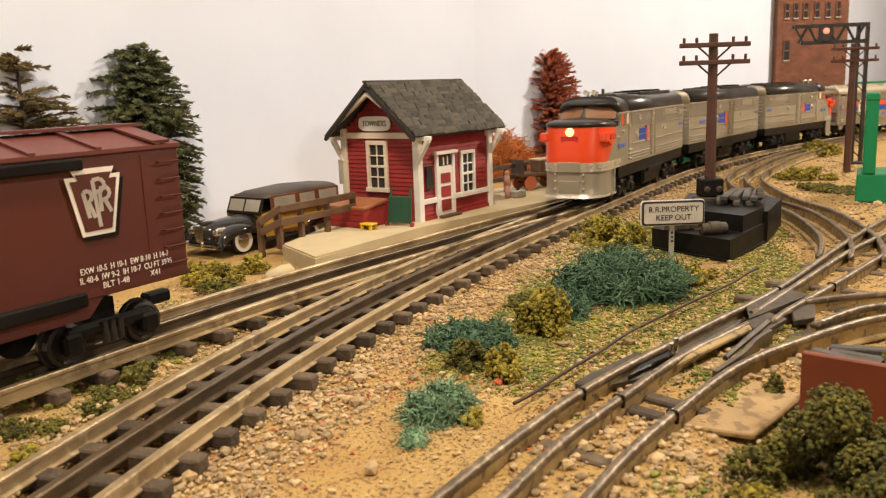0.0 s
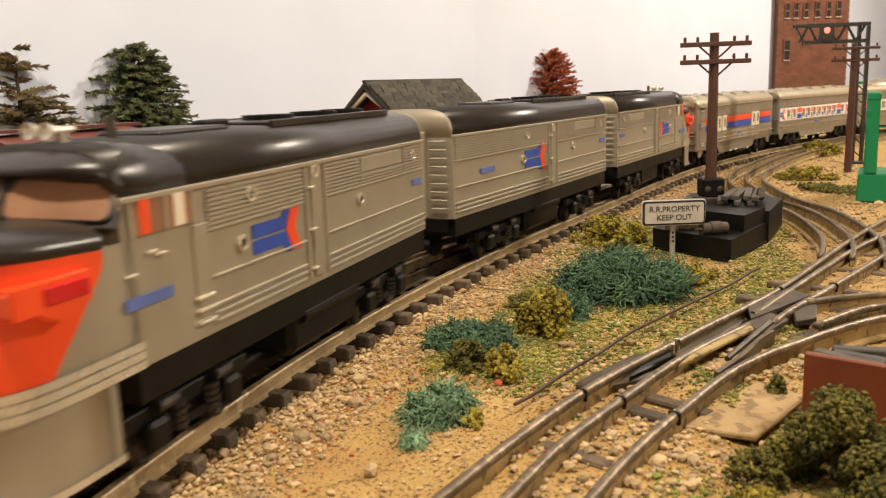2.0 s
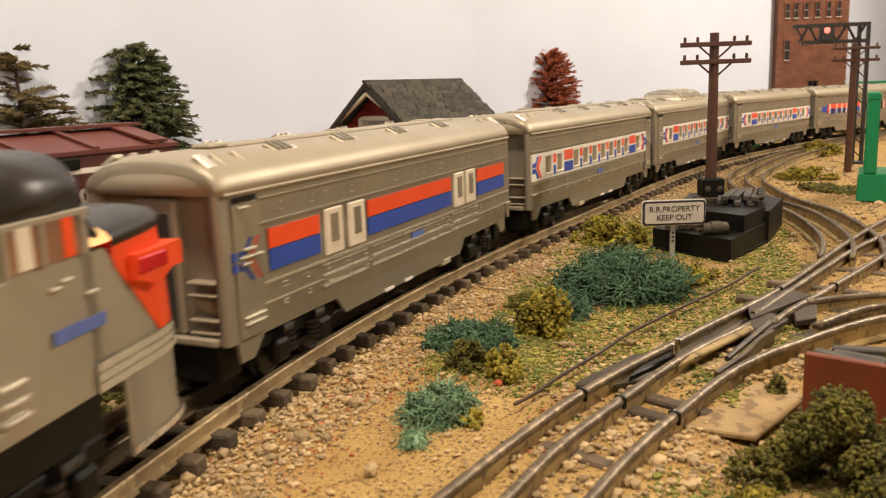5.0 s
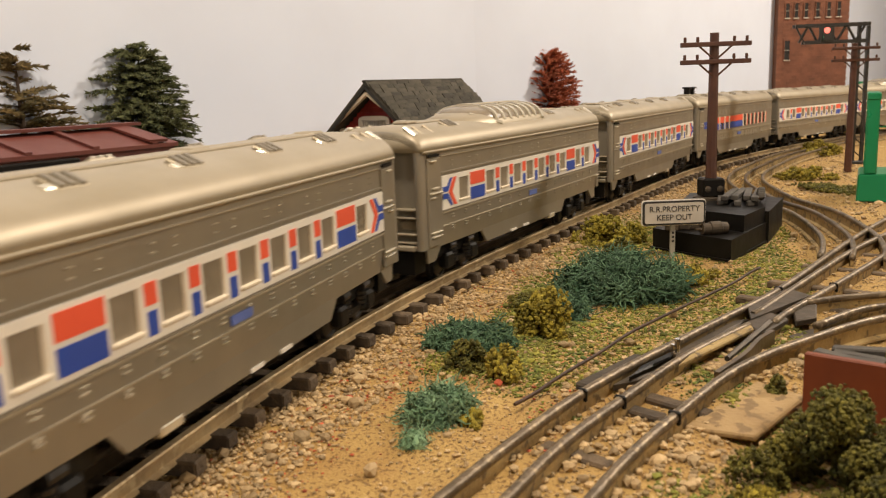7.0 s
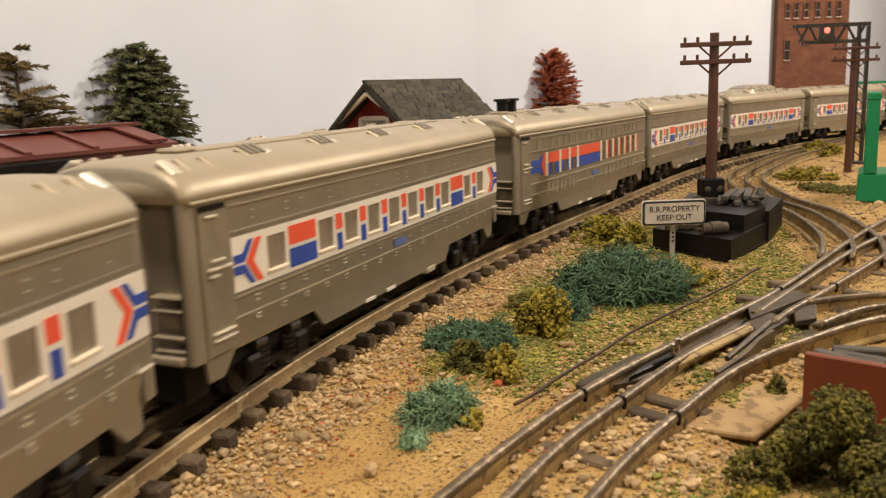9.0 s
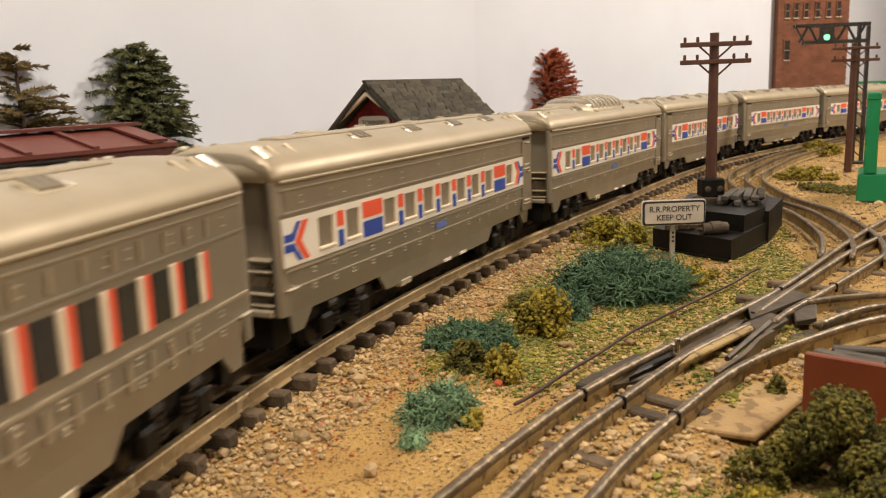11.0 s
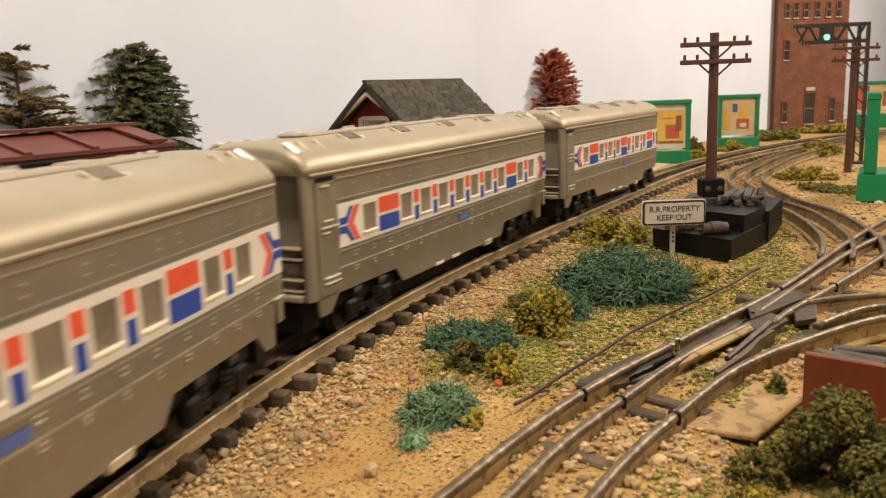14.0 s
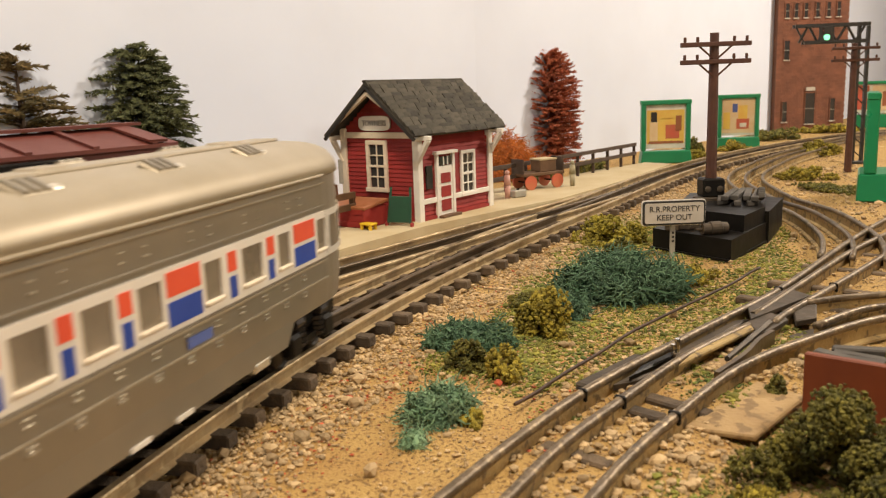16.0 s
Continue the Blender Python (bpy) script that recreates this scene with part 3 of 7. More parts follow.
def loco_common(root, x0, x1, front):
    """Hood from x0 to x1 with louvred sides; front: where the louvres and ribs end."""
    ring = [(-HW, 0.034), (-HW, EAVE), (HW, EAVE), (HW, 0.034)]
    part("hood_side", skin([[(x, y, z) for y, z in ring] for x in (x0, x1)]), "silver", root, "silver grey ribbed side")
    rf = arch(HW - 0.0002, EAVE - 0.0012, CROWN, 16, 0.50, 0.72)
    part("roof", skin([[(x, y, z) for y, z in rf] for x in (x0 + 0.0012, x1 - 0.0012)]), "roof_black", root, "glossy black roof", True)
    rim = arch(HW, EAVE - 0.001, CROWN + 0.0002, 16, 0.50, 0.72)
    part("end_plate", skin([[(x, y * k, z if z < EAVE else EAVE + (z - EAVE) * k) for y, z in rim] for x, k in ((x0 - 0.0002, 0.985), (x0 + 0.0006, 1.0), (x0 + 0.0013, 1.0))]), "silver", root, "", True)
    part("underframe", box((x1 - x0 - 0.004, 2 * HW - 0.001, 0.011), ((x0 + x1) / 2, 0, 0.0285)), "black", root)
    part("fuel_tank", box((0.062, 0.052, 0.019), ((x0 + x1) / 2 - 0.004, 0, 0.0165), bevel=0.003), "black", root)
    part("air_reservoir", rod(((x0 + x1) / 2 - 0.03, HW - 0.003, 0.0225), ((x0 + x1) / 2 + 0.02, HW - 0.003, 0.0225), 0.0032, sides=12), "black", root)
    door = -0.0125
    for sy in (1, -1):
        y = sy * (HW + 0.0003)

        def strip(name, a, b, z, high=0.0010, proud=0.0011, material="silver"):
            part(name, box((abs(b - a), proud, high), ((a + b) / 2, y, z), bevel=0.0002), material, root)

        for a, b in ((front, door + 0.010), (door - 0.009, x0 + 0.002)):
            for z in (0.0375, 0.0402, 0.0429):
                strip("rib", a, b, z, 0.0013, 0.0014)
            strip("rib", a - 0.001, b, 0.0525, 0.0010, 0.0012)
            strip("rib", a, b, 0.0682, 0.0011, 0.0012)
        strip("rib", x1, x0 + 0.001, 0.0829, 0.0016, 0.0016)
        for a, b, tall in ((front, door + 0.010, 8), (door - 0.009, -0.056, 8), (-0.110, x0 + 0.003, 8)):
            bm = bmesh.new()
            for i in range(tall):
                add_box(bm, (abs(b - a), 0.0012, 0.0008), ((a + b) / 2, y, 0.0700 + i * 0.00155), Euler((radians(sy * 4), 0, 0)).to_matrix())
            part("louvre", bm, "silver", root)
        bm = bmesh.new()
        for i in range(3):
            add_box(bm, (0.053, 0.0012, 0.0008), (-0.083, y, 0.0698 + i * 0.0014), Euler((radians(sy * 4), 0, 0)).to_matrix())
        part("louvre", bm, "silver", root)
        part("side_panel", box((0.050, 0.0011, 0.0068), (-0.083, y, 0.0775), bevel=0.0003), "silver", root)
        part("door_post", box((0.0075, 0.0013, 0.046), (door, y, 0.0595), bevel=0.0004), "silver", root)
        for dx in (-0.0085, 0.0085):
            part("door_edge", box((0.0010, 0.0014, 0.046), (door + dx, y, 0.0595)), "silver", root)
        for px_, pz in ((0.036, 0.0765), (door, 0.0795), (-0.124, 0.0765), (-0.056, 0.0625), (0.043, 0.0605)):
            p = part("porthole", lathe([(y - sy * 0.0002, 0.0028), (y + sy * 0.0011, 0.0028), (y + sy * 0.0011, 0.0019), (y + sy * 0.0002, 0.0017)], 14), "bright_silver", root, "bright ring with a dark eye")
            p.location = (px_, 0, pz)
            part("eye", lathe([(y - sy * 0.0001, 0.0016), (y + sy * 0.0005, 0.0016)], 10), "black", p)
        for z in (0.0735, 0.0565, 0.0405):
            part("latch", box((0.0042, 0.0018, 0.0011), (door + 0.004, y + sy * 0.0006, z), bevel=0.0003), "bright_silver", root)
        part("lettering", box((0.013, 0.0004, 0.0030), (x0 + 0.012, y + sy * 0.0003, 0.0620)), "blue_ink", root)
    hatch = part("roof_hatch", box((0.112, 0.034, 0.0022), (-0.060, 0, CROWN + 0.0002), bevel=0.0006), "roof_black", root)
    for sy in (1, -1):
        part("hatch_rail", box((0.118, 0.0016, 0.0030), (-0.060, sy * 0.0180, CROWN + 0.0004), bevel=0.0004), "roof_black", hatch)
    for x in (-0.103, -0.072, -0.030):
        part("roof_fan", lathe([(CROWN + 0.0005, 0.0110), (CROWN + 0.0032, 0.0110), (CROWN + 0.0032, 0.0092), (CROWN + 0.0020, 0.0085)], 18, "z"), "black", hatch).location = (x, 0, 0)
    part("roof_hatch", box((0.040, 0.026, 0.0028), (0.040, 0, CROWN), bevel=0.001), "roof_black", root)
    part("exhaust_stack", box((0.016, 0.006, 0.0040), (0.012, 0, CROWN + 0.001), bevel=0.0008), "black", root)
    end_gear(root, x0, -1)
    truck(root, x0 + 0.054)
    truck(root, 0.072)
    part("coupler", box((0.030, 0.007, 0.006), (x0 - 0.010, 0, 0.0135), bevel=0.001), "black", root)


def end_gear(root, x, way):
    """Gangway and grab irons on a flat end."""
    gang = part("gangway", box((0.005, 0.024, 0.052), (x + way * 0.002, 0, 0.060), bevel=0.001), "silver", root, "silver gangway frame")
    part("gangway_door", box((0.002, 0.016, 0.042), (x + way * 0.0042, 0, 0.058), bevel=0.0005), "black", gang)
    for sy in (1, -1):
        for i in range(9):
            part("grab_iron", rod((x + way * 0.0016, sy * 0.0150, 0.040 + i * 0.0050), (x + way * 0.0016, sy * 0.0255, 0.040 + i * 0.0050), 0.0006, sides=5), "bright_silver", root)
    part("buffer_plate", box((0.003, 0.050, 0.008), (x + way * 0.001, 0, 0.0300)), "black", root)


CAB_X = 0.110


def nose_outline(z, n=26):
    """Plan of the blunt rounded nose at a height."""
    reach = 0.1535 - 0.0050 * max(0.0, (z - 0.045) / 0.035) ** 1.3
    if z < 0.015:
        reach += 0.0022 * (0.015 - z) / 0.0035
    pts = []
    for i in range(n + 1):
        a = -math.pi / 2 + math.pi * i / n
        c, s = abs(math.cos(a)), math.sin(a)
        pts.append((CAB_X + (reach - CAB_X) * c ** 0.48, HW * math.copysign(abs(s) ** 0.70, s)))
    return pts


def cab_loco():
    root = empty("cab_locomotive", label="silver streamlined diesel locomotive with orange-red nose and black roof", category="locomotive")
    loco_common(root, -0.141, CAB_X - 0.008, 0.062)

    def top_of(x):
        """Upper edge of the paint: it rises towards the front."""
        return 0.0715 + 0.0024 * min(1.0, max(0.0, (x - 0.104) / 0.040))

    def band(name, zs, material, label="", grow=0.0, back=None):
        rings = []
        for z in zs:
            rings.append([(x + grow * (x - CAB_X) / 0.04, y * (1 + grow / HW), z) for x, y in nose_outline(z)])
            if back is not None:
                rings[-1] = [(back, rings[-1][0][1], z)] + rings[-1] + [(back, rings[-1][-1][1], z)]
        return part(name, skin(rings, closed=False), material, root, label, True)

    band("pilot", (0.0112, 0.0122, 0.0135, 0.0150, 0.022, 0.030, 0.0350), "silver", "silver skirt under the nose", 0.0, 0.113)
    band("pilot_lip", (0.0106, 0.0112, 0.0122, 0.0128), "bright_silver", "bright worn lower lip", 0.0008, 0.114)
    for z in (0.0352, 0.0380, 0.0408):
        band("nose_band", (z - 0.0012, z - 0.0007, z + 0.0007, z + 0.0012), "bright_silver", "bright moulded band", 0.0010, 0.098)
    band("nose_back", (0.0340, 0.0425), "silver", "", 0.0, 0.098)
    part("band_box", box((0.0022, 0.022, 0.0092), (0.1540, 0, 0.0380), bevel=0.0005), "silver", root)
    part("coupler_pocket", box((0.0018, 0.020, 0.0120), (0.1532, 0, 0.0200), bevel=0.0006), "silver", root)
    for sy in (1, -1):
        for z in (0.0185, 0.0255, 0.0315):
            part("rivet", lathe([(0.1515, 0.0010), (0.1536, 0.0010), (0.1541, 0.0006)], 8, "x"), "bright_silver", root).location = (0, sy * 0.0135, z)
    # painted nose; its edge slants back and up along the cab side
    rows, k_n = [], 10
    for j in range(k_n + 1):
        f = j / k_n
        row = []
        for x, y in nose_outline(0.042 + 0.034 * f, 34):
            z = 0.042 + (top_of(x) - 0.042) * f
            cut = 0.131 - 0.025 * f
            if x < cut:
                x, y = cut, math.copysign(HW if cut < 0.125 else HW * 0.985, y)
            row.append((x + 0.0003, y * 1.012, z))
        rows.append(row)
    part("nose", skin(rows, closed=False), "orange", root, "orange-red painted nose", True)
    rows = []
    for j in range(7):
        f = j / 6
        cut = 0.1325 - 0.025 * f
        o = nose_outline(0.042 + 0.034 * f, 34)
        rows.append([(CAB_X - 0.012, -HW, 0.042 + (top_of(0.1) - 0.042) * f)] + [(min(x, cut), y, 0.042 + (top_of(min(x, cut)) - 0.042) * f) for x, y in o] + [(CAB_X - 0.012, HW, 0.042 + (top_of(0.1) - 0.042) * f)])
    part("cab_side", skin(rows, closed=False), "silver", root)
    # black hood, crowned from the paint edge up to the windscreen
    rows = []
    for k, up in ((1.012, -0.0006), (1.03, 0.0006), (1.025, 0.0018), (0.985, 0.0032), (0.90, 0.0042), (0.74, 0.0050), (0.5, 0.0054), (0.22, 0.0056), (0.01, 0.0056)):
        rows.append([(0.104 + (x - 0.104) * k, y * k, top_of(x) * min(1, k) + top_of(0.14) * (1 - min(1, k)) + up * 1.15) for x, y in nose_outline(0.072, 30)])
    part("hood_top", skin(rows, closed=False), "roof_black", root, "black sloping hood", True)
    # windscreen: two panes set back at an angle, with a black frame
    for sy in (1, -1):
        a, b = Vector((0.1180, sy * 0.0012, 0.0782)), Vector((0.1035, sy * 0.0275, 0.0770))
        up = Vector((-0.0090, -sy * 0.0015, 0.0118))
        u, v = b - a, up
        wide, tall = u.length, v.length
        m = Matrix((u.normalized(), v.normalized(), u.normalized().cross(v.normalized()))).transposed().to_4x4()
        m.translation = a + u / 2 + v / 2
        fr = part("windscreen_frame", box((wide + 0.003, tall + 0.003, 0.0020), bevel=0.0008), "roof_black", root)
        fr.matrix_basis = m
        o = round_plate(wide - 0.0022, tall - 0.0022, 0.0028)
        part("windscreen_pane", prism(o, 0.0030, "z", -0.0015), "lit_pane", fr, "amber tinted cab windscreen")
        part("gasket", skin([[(x * k, y * k, z) for x, y in o] for k, z in ((1.07, 0.0012), (1.06, 0.0019), (1.0, 0.0020), (0.99, 0.0014))], caps=False), "roof_black", fr)
        part("cab_window", prism([(0.0700 + CAB_X - 0.110, 0.0722), (0.0980, 0.0722), (0.0965, 0.0812), (0.0935, 0.0826), (0.0700, 0.0826)], sy * 0.0007, "y", sy * (HW + 0.0001)), "lit_pane", root, "tinted cab side window")
        for x in (0.0700, 0.0830, 0.0985):
            part("window_post", box((0.0014, 0.0016, 0.0112), (x, sy * (HW + 0.0004), 0.0774)), "silver", root)
        part("curtain", box((0.0050, 0.0005, 0.0100), (0.0765, sy * (HW + 0.0009), 0.0774)), "cream", root, "cream side curtain")
        part("curtain", box((0.0040, 0.0005, 0.0100), (0.0925, sy * (HW + 0.0009), 0.0774)), "orange", root, "orange side curtain")
        # The point below the board is its shadow, built into the outline.
        board = part("number_board", prism([(0.1180, 0.0676), (0.1435, 0.0676), (0.1435, 0.0602), (0.1370, 0.0602), (0.1290, 0.0565), (0.1180, 0.0602)], sy * 0.0072, "y", sy * 0.0245), "orange", root, "number board housing with its wedge of shadow built on below")
        part("marker_lens", box((0.0150, 0.0014, 0.0050), (0.1265, sy * 0.0319, 0.0640), bevel=0.0006), "marker", board, "dark red marker lens")
        part("number_plate", box((0.0008, 0.0058, 0.0056), (0.1437, sy * 0.0281, 0.0640), bevel=0.0003), "red", board)
        part("lettering", box((0.021, 0.0004, 0.0034), (0.0935, sy * (HW + 0.0008), 0.0535)), "blue_ink", root)
        part("cab_door", box((0.0080, 0.0010, 0.030), (0.0665, sy * (HW + 0.0003), 0.0560), bevel=0.0003), "silver", root)
        for i in range(3):
            part("step", box((0.0085, 0.0022, 0.0012), (0.0670, sy * (HW + 0.0008), 0.0395 + i * 0.0040), bevel=0.0003), "bright_silver", root)
        for i, (x, z) in enumerate(((0.0905, 0.0668), (0.0860, 0.0655), (0.1000, 0.0615))):
            part("grab_iron", box((0.0042, 0.0014, 0.0008), (x, sy * (HW + 0.0006), z), bevel=0.0002), "bright_silver", root)
    rf = []
    for x, k, ev, cr in ((0.070, 0.994, 0.0826, CROWN - 0.0002), (0.090, 1.002, 0.0834, CROWN), (0.1000, 1.0, 0.0850, 0.0980), (0.1065, 0.98, 0.0872, 0.0958), (0.1110, 0.93, 0.0885, 0.0932), (0.1130, 0.84, 0.0890, 0.0912)):
        rf.append([(x - 0.009 * abs(y / HW) ** 2 * max(0.0, x - 0.085) / 0.028, y * k, z) for y, z in arch(HW, ev, cr, 16, 0.50, 0.72)])
    part("cab_roof", skin(rf), "roof_black", root, "", True)
    part("cab_core", box((0.030, 2 * HW - 0.016, 0.014), (0.084, 0, 0.0800)), "silver", root)
    part("headlight", lathe([(0.1440, 0.0040), (0.1508, 0.0040), (0.1516, 0.0032), (0.1520, 0.0008)], 18, "x"), "headlight", root, "glowing round headlight").location = (0, 0, 0.0688)
    bm = bmesh.new()
    for i in range(4):
        add_box(bm, (0.0012, 0.016, 0.0008), (0.1512, 0, 0.0605 + i * 0.0014))
    part("grille", bm, "marker", root)
    for y, ln in ((-0.0045, 0.0), (0.0045, 0.003)):
        horn = part("horn", lathe([(0.0, 0.0011), (0.007, 0.0013), (0.010, 0.0025), (0.0108, 0.0026), (0.0104, 0.0012)], 12, "x"), "bright_silver", root, "bright air horn")
        horn.location = (0.086 + ln, y, 0.1025)
        part("horn_stand", rod((0.090 + ln, y, 0.0965), (0.090 + ln, y, 0.1018), 0.0014), "bright_silver", root)
    part("beacon", rod((0.072, 0.004, 0.0975), (0.072, 0.004, 0.1055), 0.0016), "plate", root)
    side_logo(root, 0.0360, 0.0600, 0.95)
    return root


def booster_loco():
    root = empty("booster_locomotive", label="silver cabless diesel booster unit with black roof", category="locomotive")
    loco_common(root, -0.141, 0.146, 0.143)
    rim = arch(HW, EAVE - 0.001, CROWN + 0.0002, 16, 0.50, 0.72)
    part("end_plate", skin([[(x, y * k, z if z < EAVE else EAVE + (z - EAVE) * k) for y, z in rim] for x, k in ((0.1447, 1.0), (0.1455, 1.0), (0.1463, 0.985))]), "silver", root, "", True)
    end_gear(root, 0.146, 1)
    for sy in (1, -1):
        part("lettering", box((0.020, 0.0004, 0.0034), (0.100, sy * (HW + 0.0006), 0.0590)), "blue_ink", root)
    side_logo(root, 0.0400, 0.0600, 1.08)
    return root


def round_plate(w, h, r, n=5):
    out = []
    for sx, sy, a0 in ((1, 1, 0), (-1, 1, 90), (-1, -1, 180), (1, -1, 270)):
        for i in range(n + 1):
            a = radians(a0 + 90 * i / n)
            out.append((sx * (w / 2 - r) + r * math.cos(a), sy * (h / 2 - r) + r * math.sin(a)))
    return out


lead = cab_loco()
booster = booster_loco()
rear_loco = copy_thing(lead, pose(0, 0, 0))

# ---- coaches ----
CH = 0.1545                 # half length
CW = 0.0300
E0, E1 = 0.0772, 0.0908     # eave and crown above the rail
VEST = 0.1320               # where the smooth vestibule panel begins
TAIL = -0.104               # where the rounded tail of the last car begins


def tail_width(x):
    return math.sqrt(max(0.0, 1 - ((TAIL - x) / 0.0465) ** 2)) if x < TAIL else 1.0


def coach_shell(root, tail=False):
    ring = [(-CW * 0.95, 0.0215), (-CW, 0.032), (-CW, E0), (CW, E0), (CW, 0.032), (CW * 0.95, 0.0215)]
    if tail:
        xs = [TAIL - 0.0465 * math.sin(radians(a)) for a in (86, 78, 68, 56, 44, 32, 20, 10, 0)]
    else:
        xs = [-CH + 0.006]
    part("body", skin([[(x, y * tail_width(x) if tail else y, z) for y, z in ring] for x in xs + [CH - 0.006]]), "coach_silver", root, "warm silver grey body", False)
    # rounded roof with a lip over the sides
    rings = []
    if tail:
        for x in xs:
            k = tail_width(x)
            rings.append([(x - 0.001, y * k, E0 - 0.0006 + (z - E0 + 0.0006) * (0.30 + 0.70 * k ** 0.8)) for y, z in arch(CW + 0.0010, E0 - 0.0006, E1, 18, 0.72, 0.86)])
    else:
        for x, k, drop in ((-CH, 0.965, 0.0030), (-CH + 0.0025, 0.99, 0.0012), (-CH + 0.008, 1.0, 0.0)):
            rings.append([(x, y * k, z - drop * (z - E0) / (E1 - E0)) for y, z in arch(CW + 0.0010, E0 - 0.0006, E1, 18, 0.72, 0.86)])
    for x, k, drop in ((CH - 0.008, 1.0, 0.0), (CH - 0.0025, 0.99, 0.0012), (CH, 0.965, 0.0030)):
        rings.append([(x, y * k, z - drop * (z - E0) / (E1 - E0)) for y, z in arch(CW + 0.0010, E0 - 0.0006, E1, 18, 0.72, 0.86)])
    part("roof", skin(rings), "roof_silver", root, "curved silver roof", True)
    ends = (1,) if tail else (1, -1)
    x_back = TAIL if tail else -CH + 0.003
    for sy in (1, -1):
        y = sy * (CW + 0.0003)
        mid, ln = (VEST + x_back) / 2, VEST - x_back
        part("gutter", box((CH - 0.003 - x_back, 0.0018, 0.0013), ((CH - 0.003 + x_back) / 2, y + sy * 0.0004, E0 - 0.0006), bevel=0.0004), "roof_silver", root)
        part("rib", box((ln, 0.0010, 0.0006), (mid, y, 0.0732)), "roof_silver", root)
        part("rib", box((ln, 0.0013, 0.0009), (mid, y, 0.0637)), "coach_silver", root)
        part("rib", box((ln, 0.0014, 0.0010), (mid, y, 0.0408)), "roof_silver", root)
        part("rib", box((ln, 0.0009, 0.0006), (mid, y - sy * 0.0001, 0.0330)), "roof_silver", root)
        bm = bmesh.new()
        for i in range(16):
            x = VEST - 0.014 - i * 0.0166
            if x < x_back + 0.008:
                continue
            for z in (0.0300, 0.0316, 0.0368, 0.0386):
                add_box(bm, (0.0030, 0.0008, 0.00035), (x, y, z))
            for z in (0.0672, 0.0700):
                add_box(bm, (0.0022, 0.0006, 0.0003), (x - 0.006 * (i % 2), y, z))
        tagged(part("bolt_head", bm, "bright_silver", root), kind="stuff")
        part("lettering", box((0.014, 0.0004, 0.0034), (-0.004, y + sy * 0.0002, 0.0362)), "blue_ink", root)
        # vestibule panel with its grab rails
        part("vestibule_door", box((CH - 0.0065 - VEST, 0.0012, 0.0495), ((CH - 0.0065 + VEST) / 2, y, 0.0480), bevel=0.0004), "coach_silver", root)
        # Black strip laid on the side as the shade above the door.
        part("door_recess", box((0.0130, 0.0008, 0.0016), (0.1405, y + sy * 0.0005, 0.0742)), "black", root)
        for x, z, w in ((0.1420, 0.0712, 0.0060), (0.1400, 0.0560, 0.0070), (0.1390, 0.0532, 0.0130), (0.1425, 0.0508, 0.0050), (0.1395, 0.0310, 0.0120), (0.1395, 0.0286, 0.0120)):
            part("grab_rail", box((w, 0.0020, 0.0010), (x, y + sy * 0.0009, z), bevel=0.0003), "bright_silver", root)
        if not tail:
            part("grab_rail", box((0.0080, 0.0018, 0.0010), (-0.1475, y + sy * 0.0006, 0.0330), bevel=0.0003), "bright_silver", root)
        part("skirt", prism([(-0.074, 0.0225), (-0.066, 0.0135), (0.070, 0.0135), (0.078, 0.0225)], -sy * 0.0015, "y", sy * CW * 0.955), "coach_silver", root)
        for ex in ends:
            part("end_skirt", prism([(ex * (CH - 0.007), 0.0225), (ex * (CH - 0.008), 0.0140), (ex * (CH - 0.016), 0.0140), (ex * (CH - 0.024), 0.0225)], -sy * 0.0015, "y", sy * CW * 0.955), "coach_silver", root)
        part("battery_box", box((0.012, 0.0060, 0.0040), (-0.045, sy * (CW - 0.004), 0.0132), bevel=0.0008), "bright_silver", root, "worn pale equipment box")
        for x in (0.028, 0.006):
            part("worn_patch", box((0.009, 0.0010, 0.0014), (x, sy * (CW * 0.955 + 0.0002), 0.0142)), "white", root)
    for ex in ends:
        # raised rim around a sunk end wall
        out = [(CW, 0.0225)] + arch(CW, E0 - 0.001, E1 - 0.0022, 14, 0.72, 0.86) + [(-CW, 0.0225)]
        inn = [(y * 0.88, 0.0225 if z < 0.03 else E0 - 0.002 + (z - E0) * 0.80) for y, z in out]
        rows = [[(ex * x, y * k, z) for y, z in o] for x, k, o in ((CH - 0.0070, 1.0, out), (CH - 0.0018, 1.0, out), (CH, 0.985, out), (CH, 1.0, inn), (CH - 0.0065, 1.0, inn))]
        part("end_rim", skin(rows, closed=False), "coach_silver", root, "", True)
        gang = part("gangway", box((0.0060, 0.0190, 0.0500), (ex * (CH - 0.0045), 0, 0.0500), bevel=0.001), "coach_silver", root)
        part("gangway_door", box((0.0010, 0.0130, 0.0420), (ex * (CH - 0.0012), 0, 0.0490)), "dark_pane", gang)
        for sy in (1, -1):
            for i, z in enumerate((0.0265, 0.0312, 0.0405, 0.0450)):
                part("end_step", box((0.0052, 0.0130, 0.0010), (ex * (CH - 0.0036), sy * 0.0185, z), bevel=0.0003), "roof_silver", root)
            bm = bmesh.new()
            for i in range(6):
                add_box(bm, (0.0012, 0.0012, 0.0055), (ex * (CH - 0.0054), sy * (0.0135 + i * 0.0021), 0.0358), Euler((radians(35), 0, 0)).to_matrix())
            part("tread_grating", bm, "roof_silver", root)
            for x, w in ((CH - 0.0060, 0.0050), (CH - 0.0140, 0.0036), (CH - 0.0260, 0.0030)):
                # The outermost vent is paler: its highlight is put into the colour.
                part("roof_vent", box((w, 0.0090, 0.0020), (ex * x, sy * 0.0215, 0.0878), Euler((radians(-sy * 33), 0, 0)).to_matrix(), 0.0006), "bright_silver" if w > 0.004 else "roof_silver", root)
